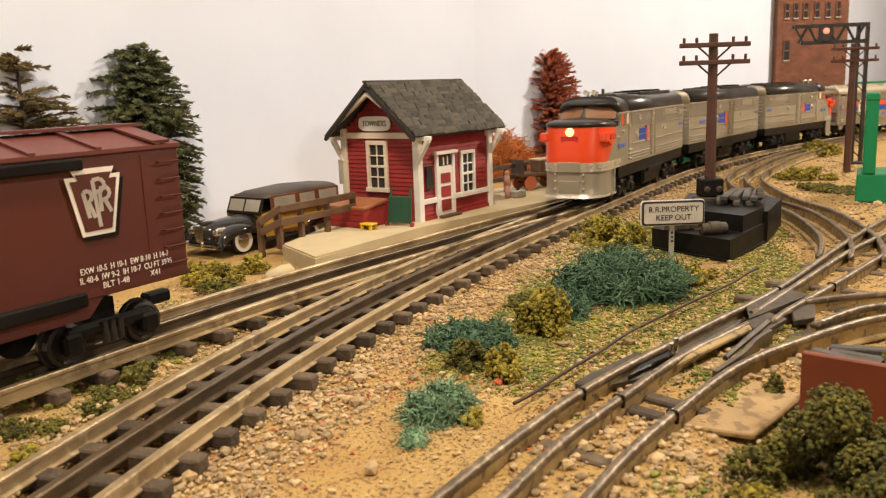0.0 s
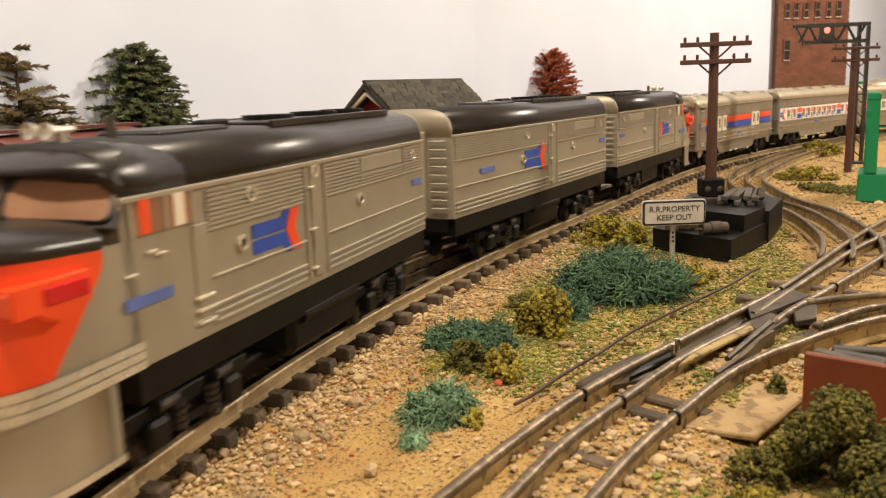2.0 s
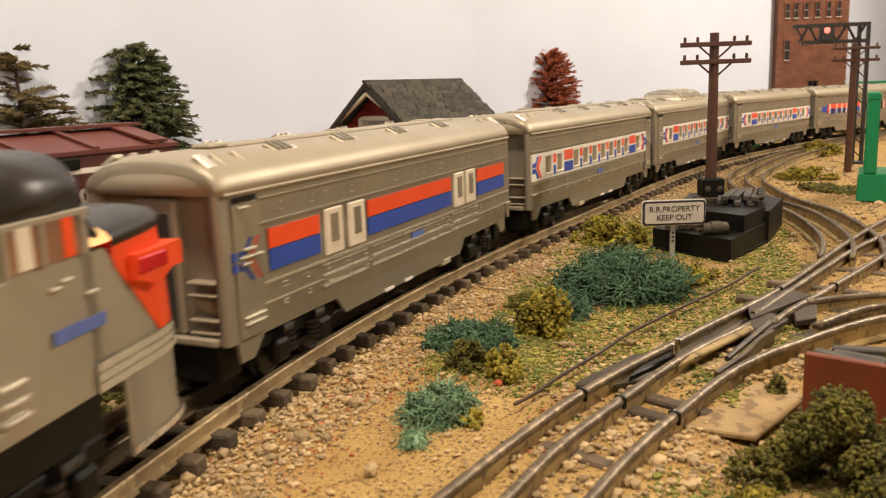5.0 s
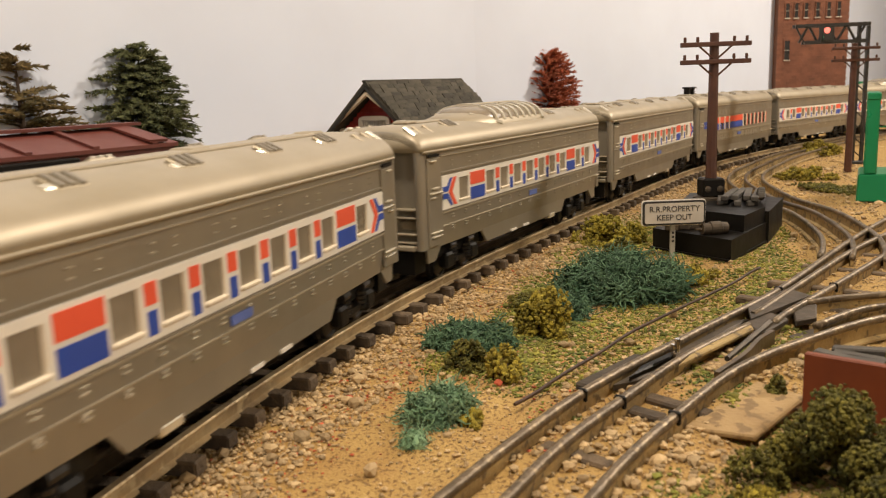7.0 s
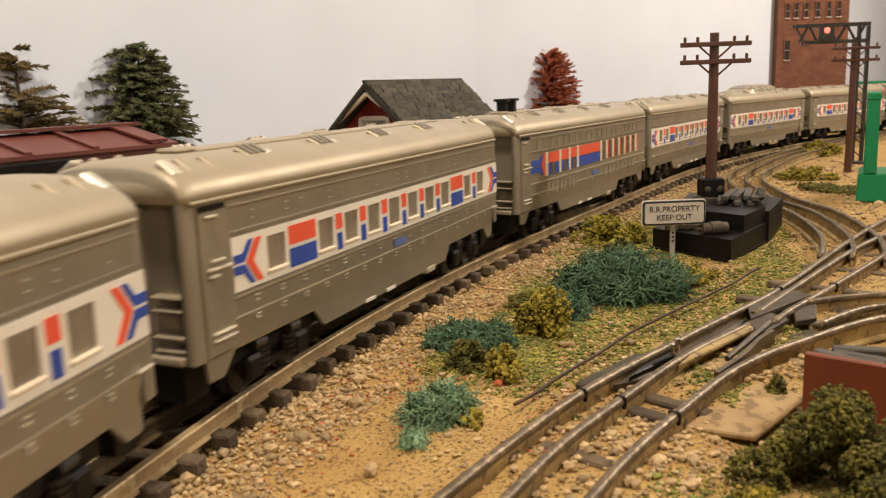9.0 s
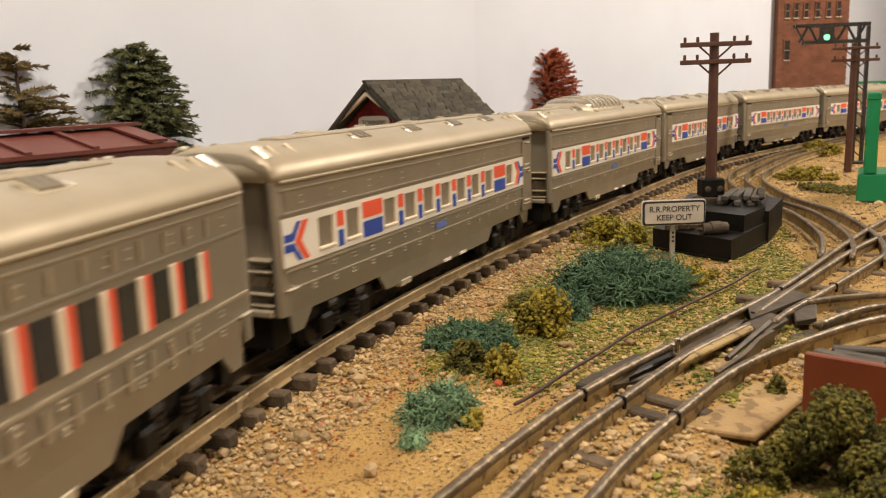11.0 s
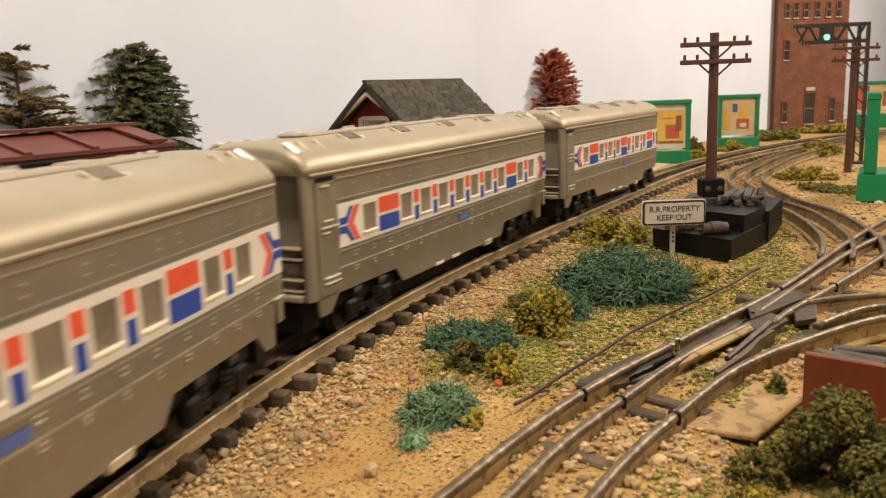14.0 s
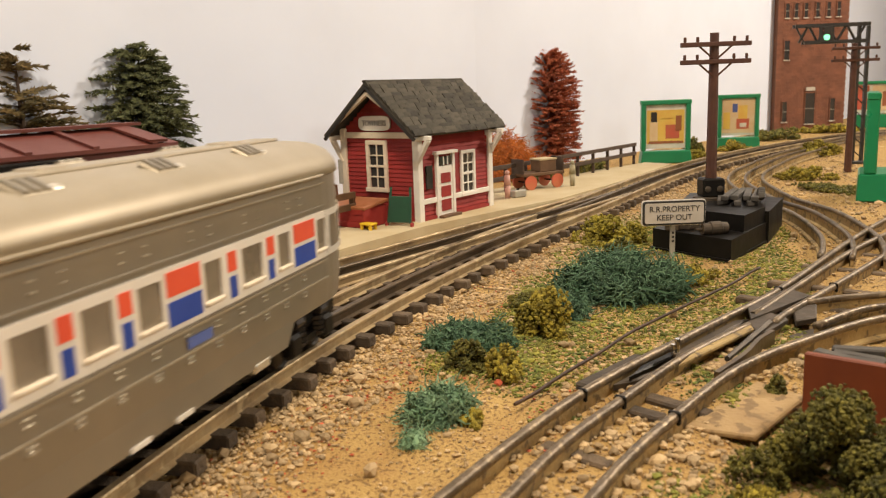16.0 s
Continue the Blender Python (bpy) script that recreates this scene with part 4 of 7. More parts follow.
        part("end_sill", box((0.0030, 0.0500, 0.0030), (ex * (CH - 0.001), 0, 0.0235), bevel=0.0006), "roof_silver", root)
        part("coupler", box((0.026, 0.007, 0.006), (ex * (CH + 0.007), 0, 0.0135), bevel=0.001), "black", root)
        part("drop_step", box((0.012, 0.046, 0.0140), (ex * (CH - 0.008), 0, 0.0150)), "black", root)
    for ex in (1, -1):
        truck(root, ex * (CH - 0.052) if not (tail and ex < 0) else -0.092, gap=0.032)
    part("underfloor_tank", box((0.120, 0.044, 0.014), (0, 0, 0.0175), bevel=0.003), "black", root)
    for x in (0.098, 0.046, -0.010, -0.066):
        for sy in (1, -1):
            tilt = Euler((radians(-sy * 25), 0, 0)).to_matrix()
            vent = part("roof_vent", box((0.0130, 0.0080, 0.0016), (x, sy * 0.0180, 0.0893), tilt, 0.0005), "roof_silver", root)
            for k in (-1, 0, 1):
                part("vent_slat", box((0.0018, 0.0072, 0.0016), (x + k * 0.0040, sy * 0.0180, 0.0902), tilt), "coach_silver", vent)
            part("vent_lip", box((0.0040, 0.0030, 0.0012), (x - 0.0075, sy * 0.0195, 0.0890), tilt, 0.0004), "bright_silver", vent)
    part("roof_ridge", box((0.230, 0.0120, 0.0016), (0.0, 0, E1 + 0.0002), bevel=0.0006), "roof_silver", root)
    for x in (0.118, 0.020, -0.080):
        part("roof_cap", box((0.013, 0.0100, 0.0020), (x, 0, E1 + 0.0008), bevel=0.0008), "roof_silver", root)


def chevron(root, x, f, y, d):
    """Arrow emblem at the end of the window band; f: the way it points."""
    zc = 0.0520

    def shape(name, pts, material):
        part(name, prism([(x + f * a, zc + b) for a, b in pts], d, "y", y), material, root)

    shape("emblem_chevron", [(0.0, 0.0080), (0.0038, 0.0080), (0.0098, 0.0), (0.0038, -0.0080), (0.0, -0.0080), (0.0056, 0.0)], "red")
    for s in (1, -1):
        shape("emblem_stripe", [(0.0052, s * 0.0080), (0.0080, s * 0.0080), (0.0118, s * 0.0036), (0.0172, s * 0.0036), (0.0172, s * 0.0005), (0.0108, s * 0.0005)], "blue")


PLAIN = dict(wins=[(0.1115, 0.0985)] + [(0.0745 - 0.0219 * i, 0.0617 - 0.0219 * i) for i in range(7)] + [(-0.0925, -0.1045), (-0.1145, -0.1270)],
             large=[(0.0965, 0.0765), (-0.0715, -0.0900)], small=[0.0572 - 0.0219 * i for i in range(6)] + [-0.1095], ends=(VEST, -0.1520), arrows=((0.1145, 1), (-0.1345, -1)))
LOUNGE = dict(wins=[(0.1115, 0.0990), (0.0727, 0.0595), (0.0490, 0.0360), (0.0260, 0.0140), (-0.0080, -0.0190), (-0.0320, -0.0470), (-0.0590, -0.0695), (-0.0940, -0.1030)],
              large=[(0.0965, 0.0755), (0.0120, -0.0060), (-0.0725, -0.0915)], small=[0.0543, 0.0310, -0.0255, -0.0530], ends=(VEST, -0.1035), arrows=((0.1145, 1),))


def coach_band(root, plan, tail=False):
    """White band with windows, red and blue panels between them."""
    z0, z1 = 0.0424, 0.0618
    xb, xa = plan["ends"]
    for sy in (1, -1):
        y = sy * (CW + 0.0005)
        t = 0.0012
        band = part("window_band", box((xb - xa, t, 0.0028), ((xa + xb) / 2, y, z1 - 0.0014)), "white", root, "white band with red and blue panels")
        part("band_strip", box((xb - xa, t, 0.0028), ((xa + xb) / 2, y, z0 + 0.0014)), "white", band)
        cuts = [xa] + [e for a, b in sorted((b, a) for a, b in plan["wins"]) for e in (a, b)] + [xb]
        for a, b in zip(cuts[0::2], cuts[1::2]):
            if b - a > 0.0004:
                part("band_post", box((b - a, t, z1 - z0 - 0.0056), ((a + b) / 2, y, (z0 + z1) / 2)), "white", band)
        for b, a in plan["wins"]:
            w, x = b - a, (a + b) / 2
            part("pane", box((w - 0.0002, 0.0003, z1 - z0 - 0.0056), (x, sy * (CW + 0.00015), (z0 + z1) / 2)), "pane", band)
            part("sill", box((w, 0.0020, 0.0013), (x, y + sy * 0.0006, z0 + 0.0034), bevel=0.0003), "cream", band)
            part("window_reveal", box((0.0010, 0.0009, z1 - z0 - 0.0056), (b - 0.0006, y - sy * 0.0001, (z0 + z1) / 2)), "cream", band)
        yo, d = y + sy * (t / 2), sy * 0.00025

        def colour(a, b, zb, zt, material, name):
            part(name, prism([(a, zt), (b, zt), (b, zb), (a, zb)], d, "y", yo), material, band)

        for a, b in plan["large"]:
            colour(b, a, 0.0530, 0.0604, "red", "red_panel")
            colour(b, a, 0.0440, 0.0514, "blue", "blue_panel")
        for x in plan["small"]:
            colour(x - 0.0028, x + 0.0028, 0.0530, 0.0596, "red", "red_panel")
            colour(x - 0.0022, x + 0.0022, 0.0440, 0.0512, "blue", "blue_panel")
        for x, f in plan["arrows"]:
            chevron(band, x, f, yo, d)
    if tail:
        # the band and its windows run round the tail
        def wrap(name, a0, a1, zb, zt, material, grow):
            rows = []
            for z in (zb, zt):
                rows.append([(TAIL - (0.0465 + grow) * math.sin(radians(a)), (CW + grow) * math.cos(radians(a)), z) for a in np.linspace(a0, a1, 12)])
            bm = skin(rows, closed=False)
            bmesh.ops.solidify(bm, geom=bm.faces[:], thickness=0.0006)
            part(name, bm, material, root)

        wrap("tail_band", 0, 180, z0, z0 + 0.0028, "white", 0.0011)
        wrap("tail_band", 0, 180, z1 - 0.0028, z1, "white", 0.0011)
        for a in range(0, 180, 30):
            wrap("tail_window", a + 4, a + 26, z0 + 0.0028, z1 - 0.0028, "pane", 0.0006)
            wrap("tail_post", a - 4 if a else 0, a + 4, z0 + 0.0028, z1 - 0.0028, "white", 0.0011)


def place_dome(root):
    """Raised glazed dome on a faired base, with bright ribs and a slanted front at both ends."""
    c = 0.0
    rows = []
    for x, k, top in ((0.084, 0.30, 0.0905), (0.070, 0.60, 0.0935), (0.050, 0.82, 0.0958), (0.030, 0.86, 0.0960), (-0.030, 0.86, 0.0960), (-0.050, 0.82, 0.0958), (-0.070, 0.60, 0.0935), (-0.084, 0.30, 0.0905)):
        rows.append([(c + x, y * k, z) for y, z in arch(CW, 0.0815, top, 14, 0.70, 0.80)])
    dome = part("dome_base", skin(rows), "roof_silver", root, "faired silver dome base", True)
    glass = []
    for x, k, top in ((0.060, 0.46, 0.0945), (0.050, 0.68, 0.0976), (0.038, 0.79, 0.0988), (-0.040, 0.79, 0.0988), (-0.050, 0.68, 0.0976), (-0.060, 0.46, 0.0945)):
        glass.append([(c + x, y * k, z) for y, z in arch(CW, 0.0840, top, 14, 0.70, 0.70)])
    part("dome_glass", skin(glass), "pane", dome, "tinted dome glazing", True)
    for i in range(8):
        x = c + 0.0385 - i * 0.0110
        out = arch(CW * 0.815, 0.0845, 0.0996, 14, 0.70, 0.70)
        inn = arch(CW * 0.775, 0.0845, 0.0982, 14, 0.70, 0.70)
        part("dome_rib", skin([[(x + s, *p) for p in out] + [(x + s, *p) for p in inn[::-1]] for s in (-0.0015, 0.0015)]), "bright_silver", dome)
    part("dome_ridge", box((0.080, 0.012, 0.0014), (c, 0, 0.0994), bevel=0.0005), "roof_silver", dome)
    for ex in (1, -1):
        for sy in (1, -1):
            part("dome_corner", rod((c + ex * 0.036, sy * 0.0248, 0.0868), (c + ex * 0.058, sy * 0.0120, 0.0936), 0.0021, 0.0012, 8), "bright_silver", dome, "bright corner post")


def striped_car(diner):
    """Baggage or dining car with red and blue stripes straight on the silver side."""
    name = "dining_car" if diner else "baggage_car"
    root = empty(name, label="silver model dining car with red and blue stripe panels" if diner else "silver model baggage car with long orange and blue stripes", category="railway car")
    coach_shell(root)
    for sy in (1, -1):
        y, d = sy * (CW + 0.0001), sy * 0.0008

        def colour(a, b, zb, zt, material, pname):
            part(pname, prism([(a, zt), (b, zt), (b, zb), (a, zb)], d, "y", y), material, root)

        if diner:
            for a, b in ((0.079, 0.100), (0.058, 0.074), (0.041, 0.055), (-0.016, 0.036)):
                colour(a, b, 0.0535, 0.0610, "red", "red_panel")
                colour(a, b, 0.0450, 0.0530, "blue", "blue_panel")
            for x in (0.1025, 0.0765, 0.0565, 0.0385, -0.0185):
                part("window_post", box((0.0040, 0.0012, 0.0175), (x, y + d / 2, 0.0530), bevel=0.0003), "cream", root, "cream window post")
            for i in range(6):
                x = -0.0270 - 0.0172 * i
                part("pane", box((0.0085, 0.0008, 0.0150), (x, y, 0.0530)), "dark_pane", root)
                part("window_post", box((0.0032, 0.0012, 0.0165), (x - 0.0062, y + d / 2, 0.0530), bevel=0.0003), "cream", root, "cream window post")
                colour(x - 0.0110, x - 0.0082, 0.0450, 0.0610, "red", "red_panel")
            for x in (0.0905, 0.0660, 0.0480):
                part("pane", box((0.0065, 0.0010, 0.0085), (x, y + d / 2, 0.0492)), "dark_pane", root)
            for a, b in ((0.100, 0.040), (-0.030, -0.110)):
                for i in range(8):
                    part("flute", box((0.0022, 0.0012, 0.0080), (a + (b - a) * i / 7, y, 0.0345)), "roof_silver", root)
            for i in range(20):
                part("flute", box((0.0014, 0.0012, 0.0060), (0.118 - i * 0.0128, y, 0.0685)), "roof_silver", root)
            side_logo(root, 0.1320, 0.0530, 0.80, (sy,), CW)
        else:
            for a, b in ((0.0915, 0.1270), (-0.050, 0.0490), (-0.141, -0.0925)):
                colour(a, b, 0.0535, 0.0610, "orange", "red_panel")
                colour(a, b, 0.0450, 0.0530, "blue", "blue_panel")
            for x in (0.0800, 0.0600, -0.0620, -0.0800):
                leaf = part("door_leaf", box((0.0150, 0.0016, 0.0200), (x, y + d / 2, 0.0525), bevel=0.0006), "cream", root, "cream door panel")
                part("door_window", box((0.0060, 0.0008, 0.0120), (x, y + d * 1.4, 0.0540)), "pane", leaf)
            for a, b in ((0.050, 0.090), (-0.046, 0.046), (-0.092, -0.052)):
                for z in (0.0392, 0.0345, 0.0300):
                    part("door_rail", box((b - a, 0.0014, 0.0010), ((a + b) / 2, y, z)), "bright_silver", root)
            chevron(root, 0.1320, 1, y, d)
    if diner:
        for x in (0.098, 0.113):
            stack = part("flue", box((0.0046, 0.0070, 0.0090), (x, 0.0, E1 + 0.0045)), "black", root)
            part("flue_cap", box((0.0085, 0.0105, 0.0020), (x, 0.0, E1 + 0.0098), bevel=0.0005), "black", stack)
    return root


coach = empty("passenger_coach", label="silver model passenger coach with white window band", category="railway car", group="passenger coaches")
coach_shell(coach)
coach_band(coach, PLAIN)
dome_car = empty("dome_coach", label="silver model dome coach with white window band", category="railway car", group="dome coaches")
coach_shell(dome_car)
coach_band(dome_car, PLAIN)
place_dome(dome_car)
tail_car = empty("observation_coach", label="silver observation coach with rounded tail and white window band", category="railway car", group="passenger coaches")
coach_shell(tail_car, True)
coach_band(tail_car, LOUNGE, True)
baggage = striped_car(False)
diner = striped_car(True)
O0 = pose(0, 0, 0)
train = [lead, booster, rear_loco, baggage, coach, dome_car, copy_thing(coach, O0), diner, copy_thing(coach, O0), copy_thing(dome_car, O0), copy_thing(coach, O0), copy_thing(coach, O0), tail_car]
TURNED = (2, 4, 8, 9)       # coupled with their rear end first
tagged(rear_loco, "trailing silver diesel locomotive coupled nose to the coaches")

# ---- boxcar on the siding ----
def boxcar():
    root = empty("boxcar", pose(0.1865, 0.3062, RT, 0, 0, -9.9), label="oxide red model boxcar with white emblem standing on the siding", category="railway car")
    L, W, B, T = 0.266, 0.0295, 0.0285, 0.0895
    h = L / 2
    part("body", box((L, 2 * W, T - B), (0, 0, (T + B) / 2), bevel=0.0006), "boxcar", root)
    roof = [(-W - 0.001, T - 0.0005), (-W - 0.001, T + 0.0012), (0, T + 0.0085), (W + 0.001, T + 0.0012), (W + 0.001, T - 0.0005)]
    part("roof", skin([[(x, y, z) for y, z in roof] for x in (-h - 0.001, h + 0.001)]), "boxroof", root, "ribbed oxide red roof")
    for i in range(9):
        x = -h + 0.012 + i * (L - 0.024) / 8
        for sy in (1, -1):
            part("roof_rib", prism([(0, T + 0.0088), (sy * (W + 0.001), T + 0.0014), (sy * (W + 0.001), T + 0.0024), (0, T + 0.0100)], 0.003, "x", x - 0.0015), "boxroof", root)
    part("running_board", box((L + 0.004, 0.010, 0.0014), (0, 0, T + 0.0098)), "boxroof", root)
    part("running_board", box((0.010, 0.034, 0.0012), (h - 0.010, -0.014, T + 0.0064), Euler((radians(13), 0, 0)).to_matrix()), "boxroof", root)
    for sy in (1, -1):
        y = sy * (W + 0.0008)
        part("door", box((0.072, 0.0020, T - B - 0.008), (-0.020, y, (T + B) / 2 - 0.001), bevel=0.0006), "boxcar", root)
        part("door_track", box((0.146, 0.0034, 0.0050), (0.0085, y + sy * 0.0005, T - 0.0038), bevel=0.0008), "black", root, "black door track")
        part("door_track", box((0.150, 0.0034, 0.0060), (0.002, y, B + 0.0008), bevel=0.0008), "black", root, "black lower door track")
        part("side_sill", prism([(-0.085, B), (-0.075, B - 0.008), (0.078, B - 0.008), (0.086, B)], -sy * 0.0012, "y", sy * (W - 0.0005)), "boxcar", root)
        for i in range(7):
            bm = bmesh.new()
            z = B + 0.0075 + i * 0.0078
            add_rod(bm, (h - 0.0125, y + sy * 0.0009, z), (h - 0.0015, y + sy * 0.0009, z), 0.00042, sides=5)
            for xx in (h - 0.0125, h - 0.0015):
                add_rod(bm, (xx, sy * W, z), (xx, y + sy * 0.0009, z), 0.0005, sides=5)
            part("ladder_rung", bm, "boxcar", root)
        for x in (-0.10, -0.072, 0.036, 0.112):
            part("seam", box((0.0007, 0.0003, T - B - 0.006), (x, sy * (W + 0.0001), (T + B) / 2)), "boxcar", root)
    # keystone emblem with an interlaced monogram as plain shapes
    y = -(W + 0.0004)
    cx, cz = 0.0870, 0.0690

    def flat(name, pts, material, k=0.0004, lift=0.0):
        part(name, prism([(cx + a * 0.00098, cz + b * 0.00094) for a, b in pts], -k, "y", y - lift), material, root)

    out = [(-11.5, 15.5), (10.0, 15.5), (8.2, 12.2), (12.8, 12.2), (7.2, -14.5), (-8.8, -14.5), (-14.5, 12.2), (-9.8, 12.2)]
    flat("emblem_shadow", [(a * 1.0 + 1.8, b - 2.0) for a, b in out], "black")
    flat("emblem_border", out, "decal", 0.0004, 0.0003)
    flat("emblem_field", [(a * 0.83 - 0.1, b * 0.85) for a, b in out], "boxcar", 0.0004, 0.0006)

    def stroke(pts, w=2.3):
        bm = bmesh.new()
        for (a, b), (c, d) in zip(pts, pts[1:]):
            v = Vector((c - a, d - b))
            n = Vector((-v.y, v.x)).normalized() * w / 2
            vs = [bm.verts.new((cx + p[0] * 0.00100, y - 0.0012, cz + p[1] * 0.00094)) for p in ((a + n.x, b + n.y), (c + n.x, d + n.y), (c - n.x, d - n.y), (a - n.x, b - n.y))]
            bm.faces.new(vs)
        bmesh.ops.solidify(bm, geom=bm.faces[:], thickness=0.0002)
        part("monogram", bm, "decal", root)

    stroke([(0.2, -11.0), (-1.8, 10.2), (2.0, 10.6), (4.0, 8.2), (2.8, 5.4), (-1.2, 4.6)], 1.9)
    stroke([(-4.6, -6.4), (-6.8, 5.2), (-4.2, 5.8), (-2.6, 3.6), (-3.6, 1.0), (-6.0, 0.2)], 1.9)
    stroke([(-4.4, 0.4), (-1.9, -6.6)], 1.9)
    stroke([(1.4, -4.2), (1.2, 6.0), (4.4, 6.6), (6.2, 4.4), (5.0, 1.6), (1.6, 0.6)], 1.9)
    stroke([(3.4, 1.0), (6.2, -5.0)], 1.9)
    ry = pose(0, 0, 0, 90, 0, 0)
    for text, x, z, w in (("EXW 10-5  H 10-1  EW 8-10  H 14-7", 0.0985, 0.0408, 0.046), ("IL 40-6  IW 9-2  IH 10-7  CU FT 3935", 0.0990, 0.0370, 0.048), ("BLT 1-48           X41", 0.1010, 0.0332, 0.030)):
        lettering("lettering", text, 0.0027, "decal", root, pose(x, y - 0.0001, z) @ ry, "white stencilled data", w)
    for x in (h - 0.042, -h + 0.042):
        t = part("truck", box((0.046, 0.005, 0.0065), (x, -0.0235, 0.0140), bevel=0.002), "black", root)
        part("side_frame", box((0.046, 0.005, 0.0065), (x, 0.0235, 0.0140), bevel=0.002), "black", t)
        for sy in (1, -1):
            bm = bmesh.new()
            for k in (-0.004, 0.0, 0.004):
                add_rod(bm, (x + k, sy * 0.0255, 0.007), (x + k, sy * 0.0255, 0.0165), 0.0016, sides=8)
            part("spring", bm, "wheel", t)
            for k in (-0.020, 0.020):
                part("journal_box", box((0.009, 0.006, 0.009), (x + k, sy * 0.0245, 0.0105), bevel=0.0014), "black", t)
                w = part("wheel", lathe([(sy * 0.0155, 0.0108), (sy * 0.0176, 0.0108), (sy * 0.0178, 0.0098), (sy * 0.0214, 0.0094), (sy * 0.0219, 0.0078), (sy * 0.0208, 0.0068), (sy * 0.0205, 0.002)], 18), "wheel", t)
                w.location = (x + k, 0, 0.0096)
        part("bolster", box((0.012, 0.040, 0.010), (x, 0, 0.0200)), "black", root)
    part("coupler", box((0.014, 0.007, 0.006), (h + 0.003, 0, 0.0135), bevel=0.001), "black", root)
    part("brake_wheel", lathe([(h + 0.002, 0.006), (h + 0.003, 0.006), (h + 0.003, 0.005)], 14, "x"), "boxcar", root).location = (0, 0.008, 0.078)


boxcar()

# ---- platform and station ----
front = [(0.487, 0.288), (0.541, 0.279), (0.621, 0.262), (0.704, 0.230), (0.804, 0.187), (0.943, 0.156), (1.082, 0.133), (1.165, 0.120)]
back = [(1.185, 0.158), (1.08, 0.205), (0.95, 0.245), (0.86, 0.285), (0.80, 0.335), (0.67, 0.356), (0.60, 0.345), (0.528, 0.340)]
bm = prism(front + back, 0.0125, "z", -0.001)
bmesh.ops.bevel(bm, geom=[e for e in bm.edges if abs(e.verts[0].co.z - e.verts[1].co.z) < 1e-6 and e.verts[0].co.z > 0.005], offset=0.0012, segments=2, affect="EDGES")
tagged(part("platform", bm, "platform"), "sand coloured station platform beside the siding", "platform", kind="structure")
PT = 0.0115
bm = bmesh.new()
bmesh.ops.create_icosphere(bm, subdivisions=2, radius=1.0)
for v in bm.verts:
    v.co = Vector((v.co.x * 0.013, v.co.y * 0.008, v.co.z * 0.007)) * (1 + 0.25 * noise.noise(v.co * 1.7))
rock = tagged(part("boulder", bm, "platform", smooth=True), "flat sand coloured stone at the platform end", "stone")
rock.matrix_basis = pose(0.470, 0.305, 0.002, 0, 0, -20)


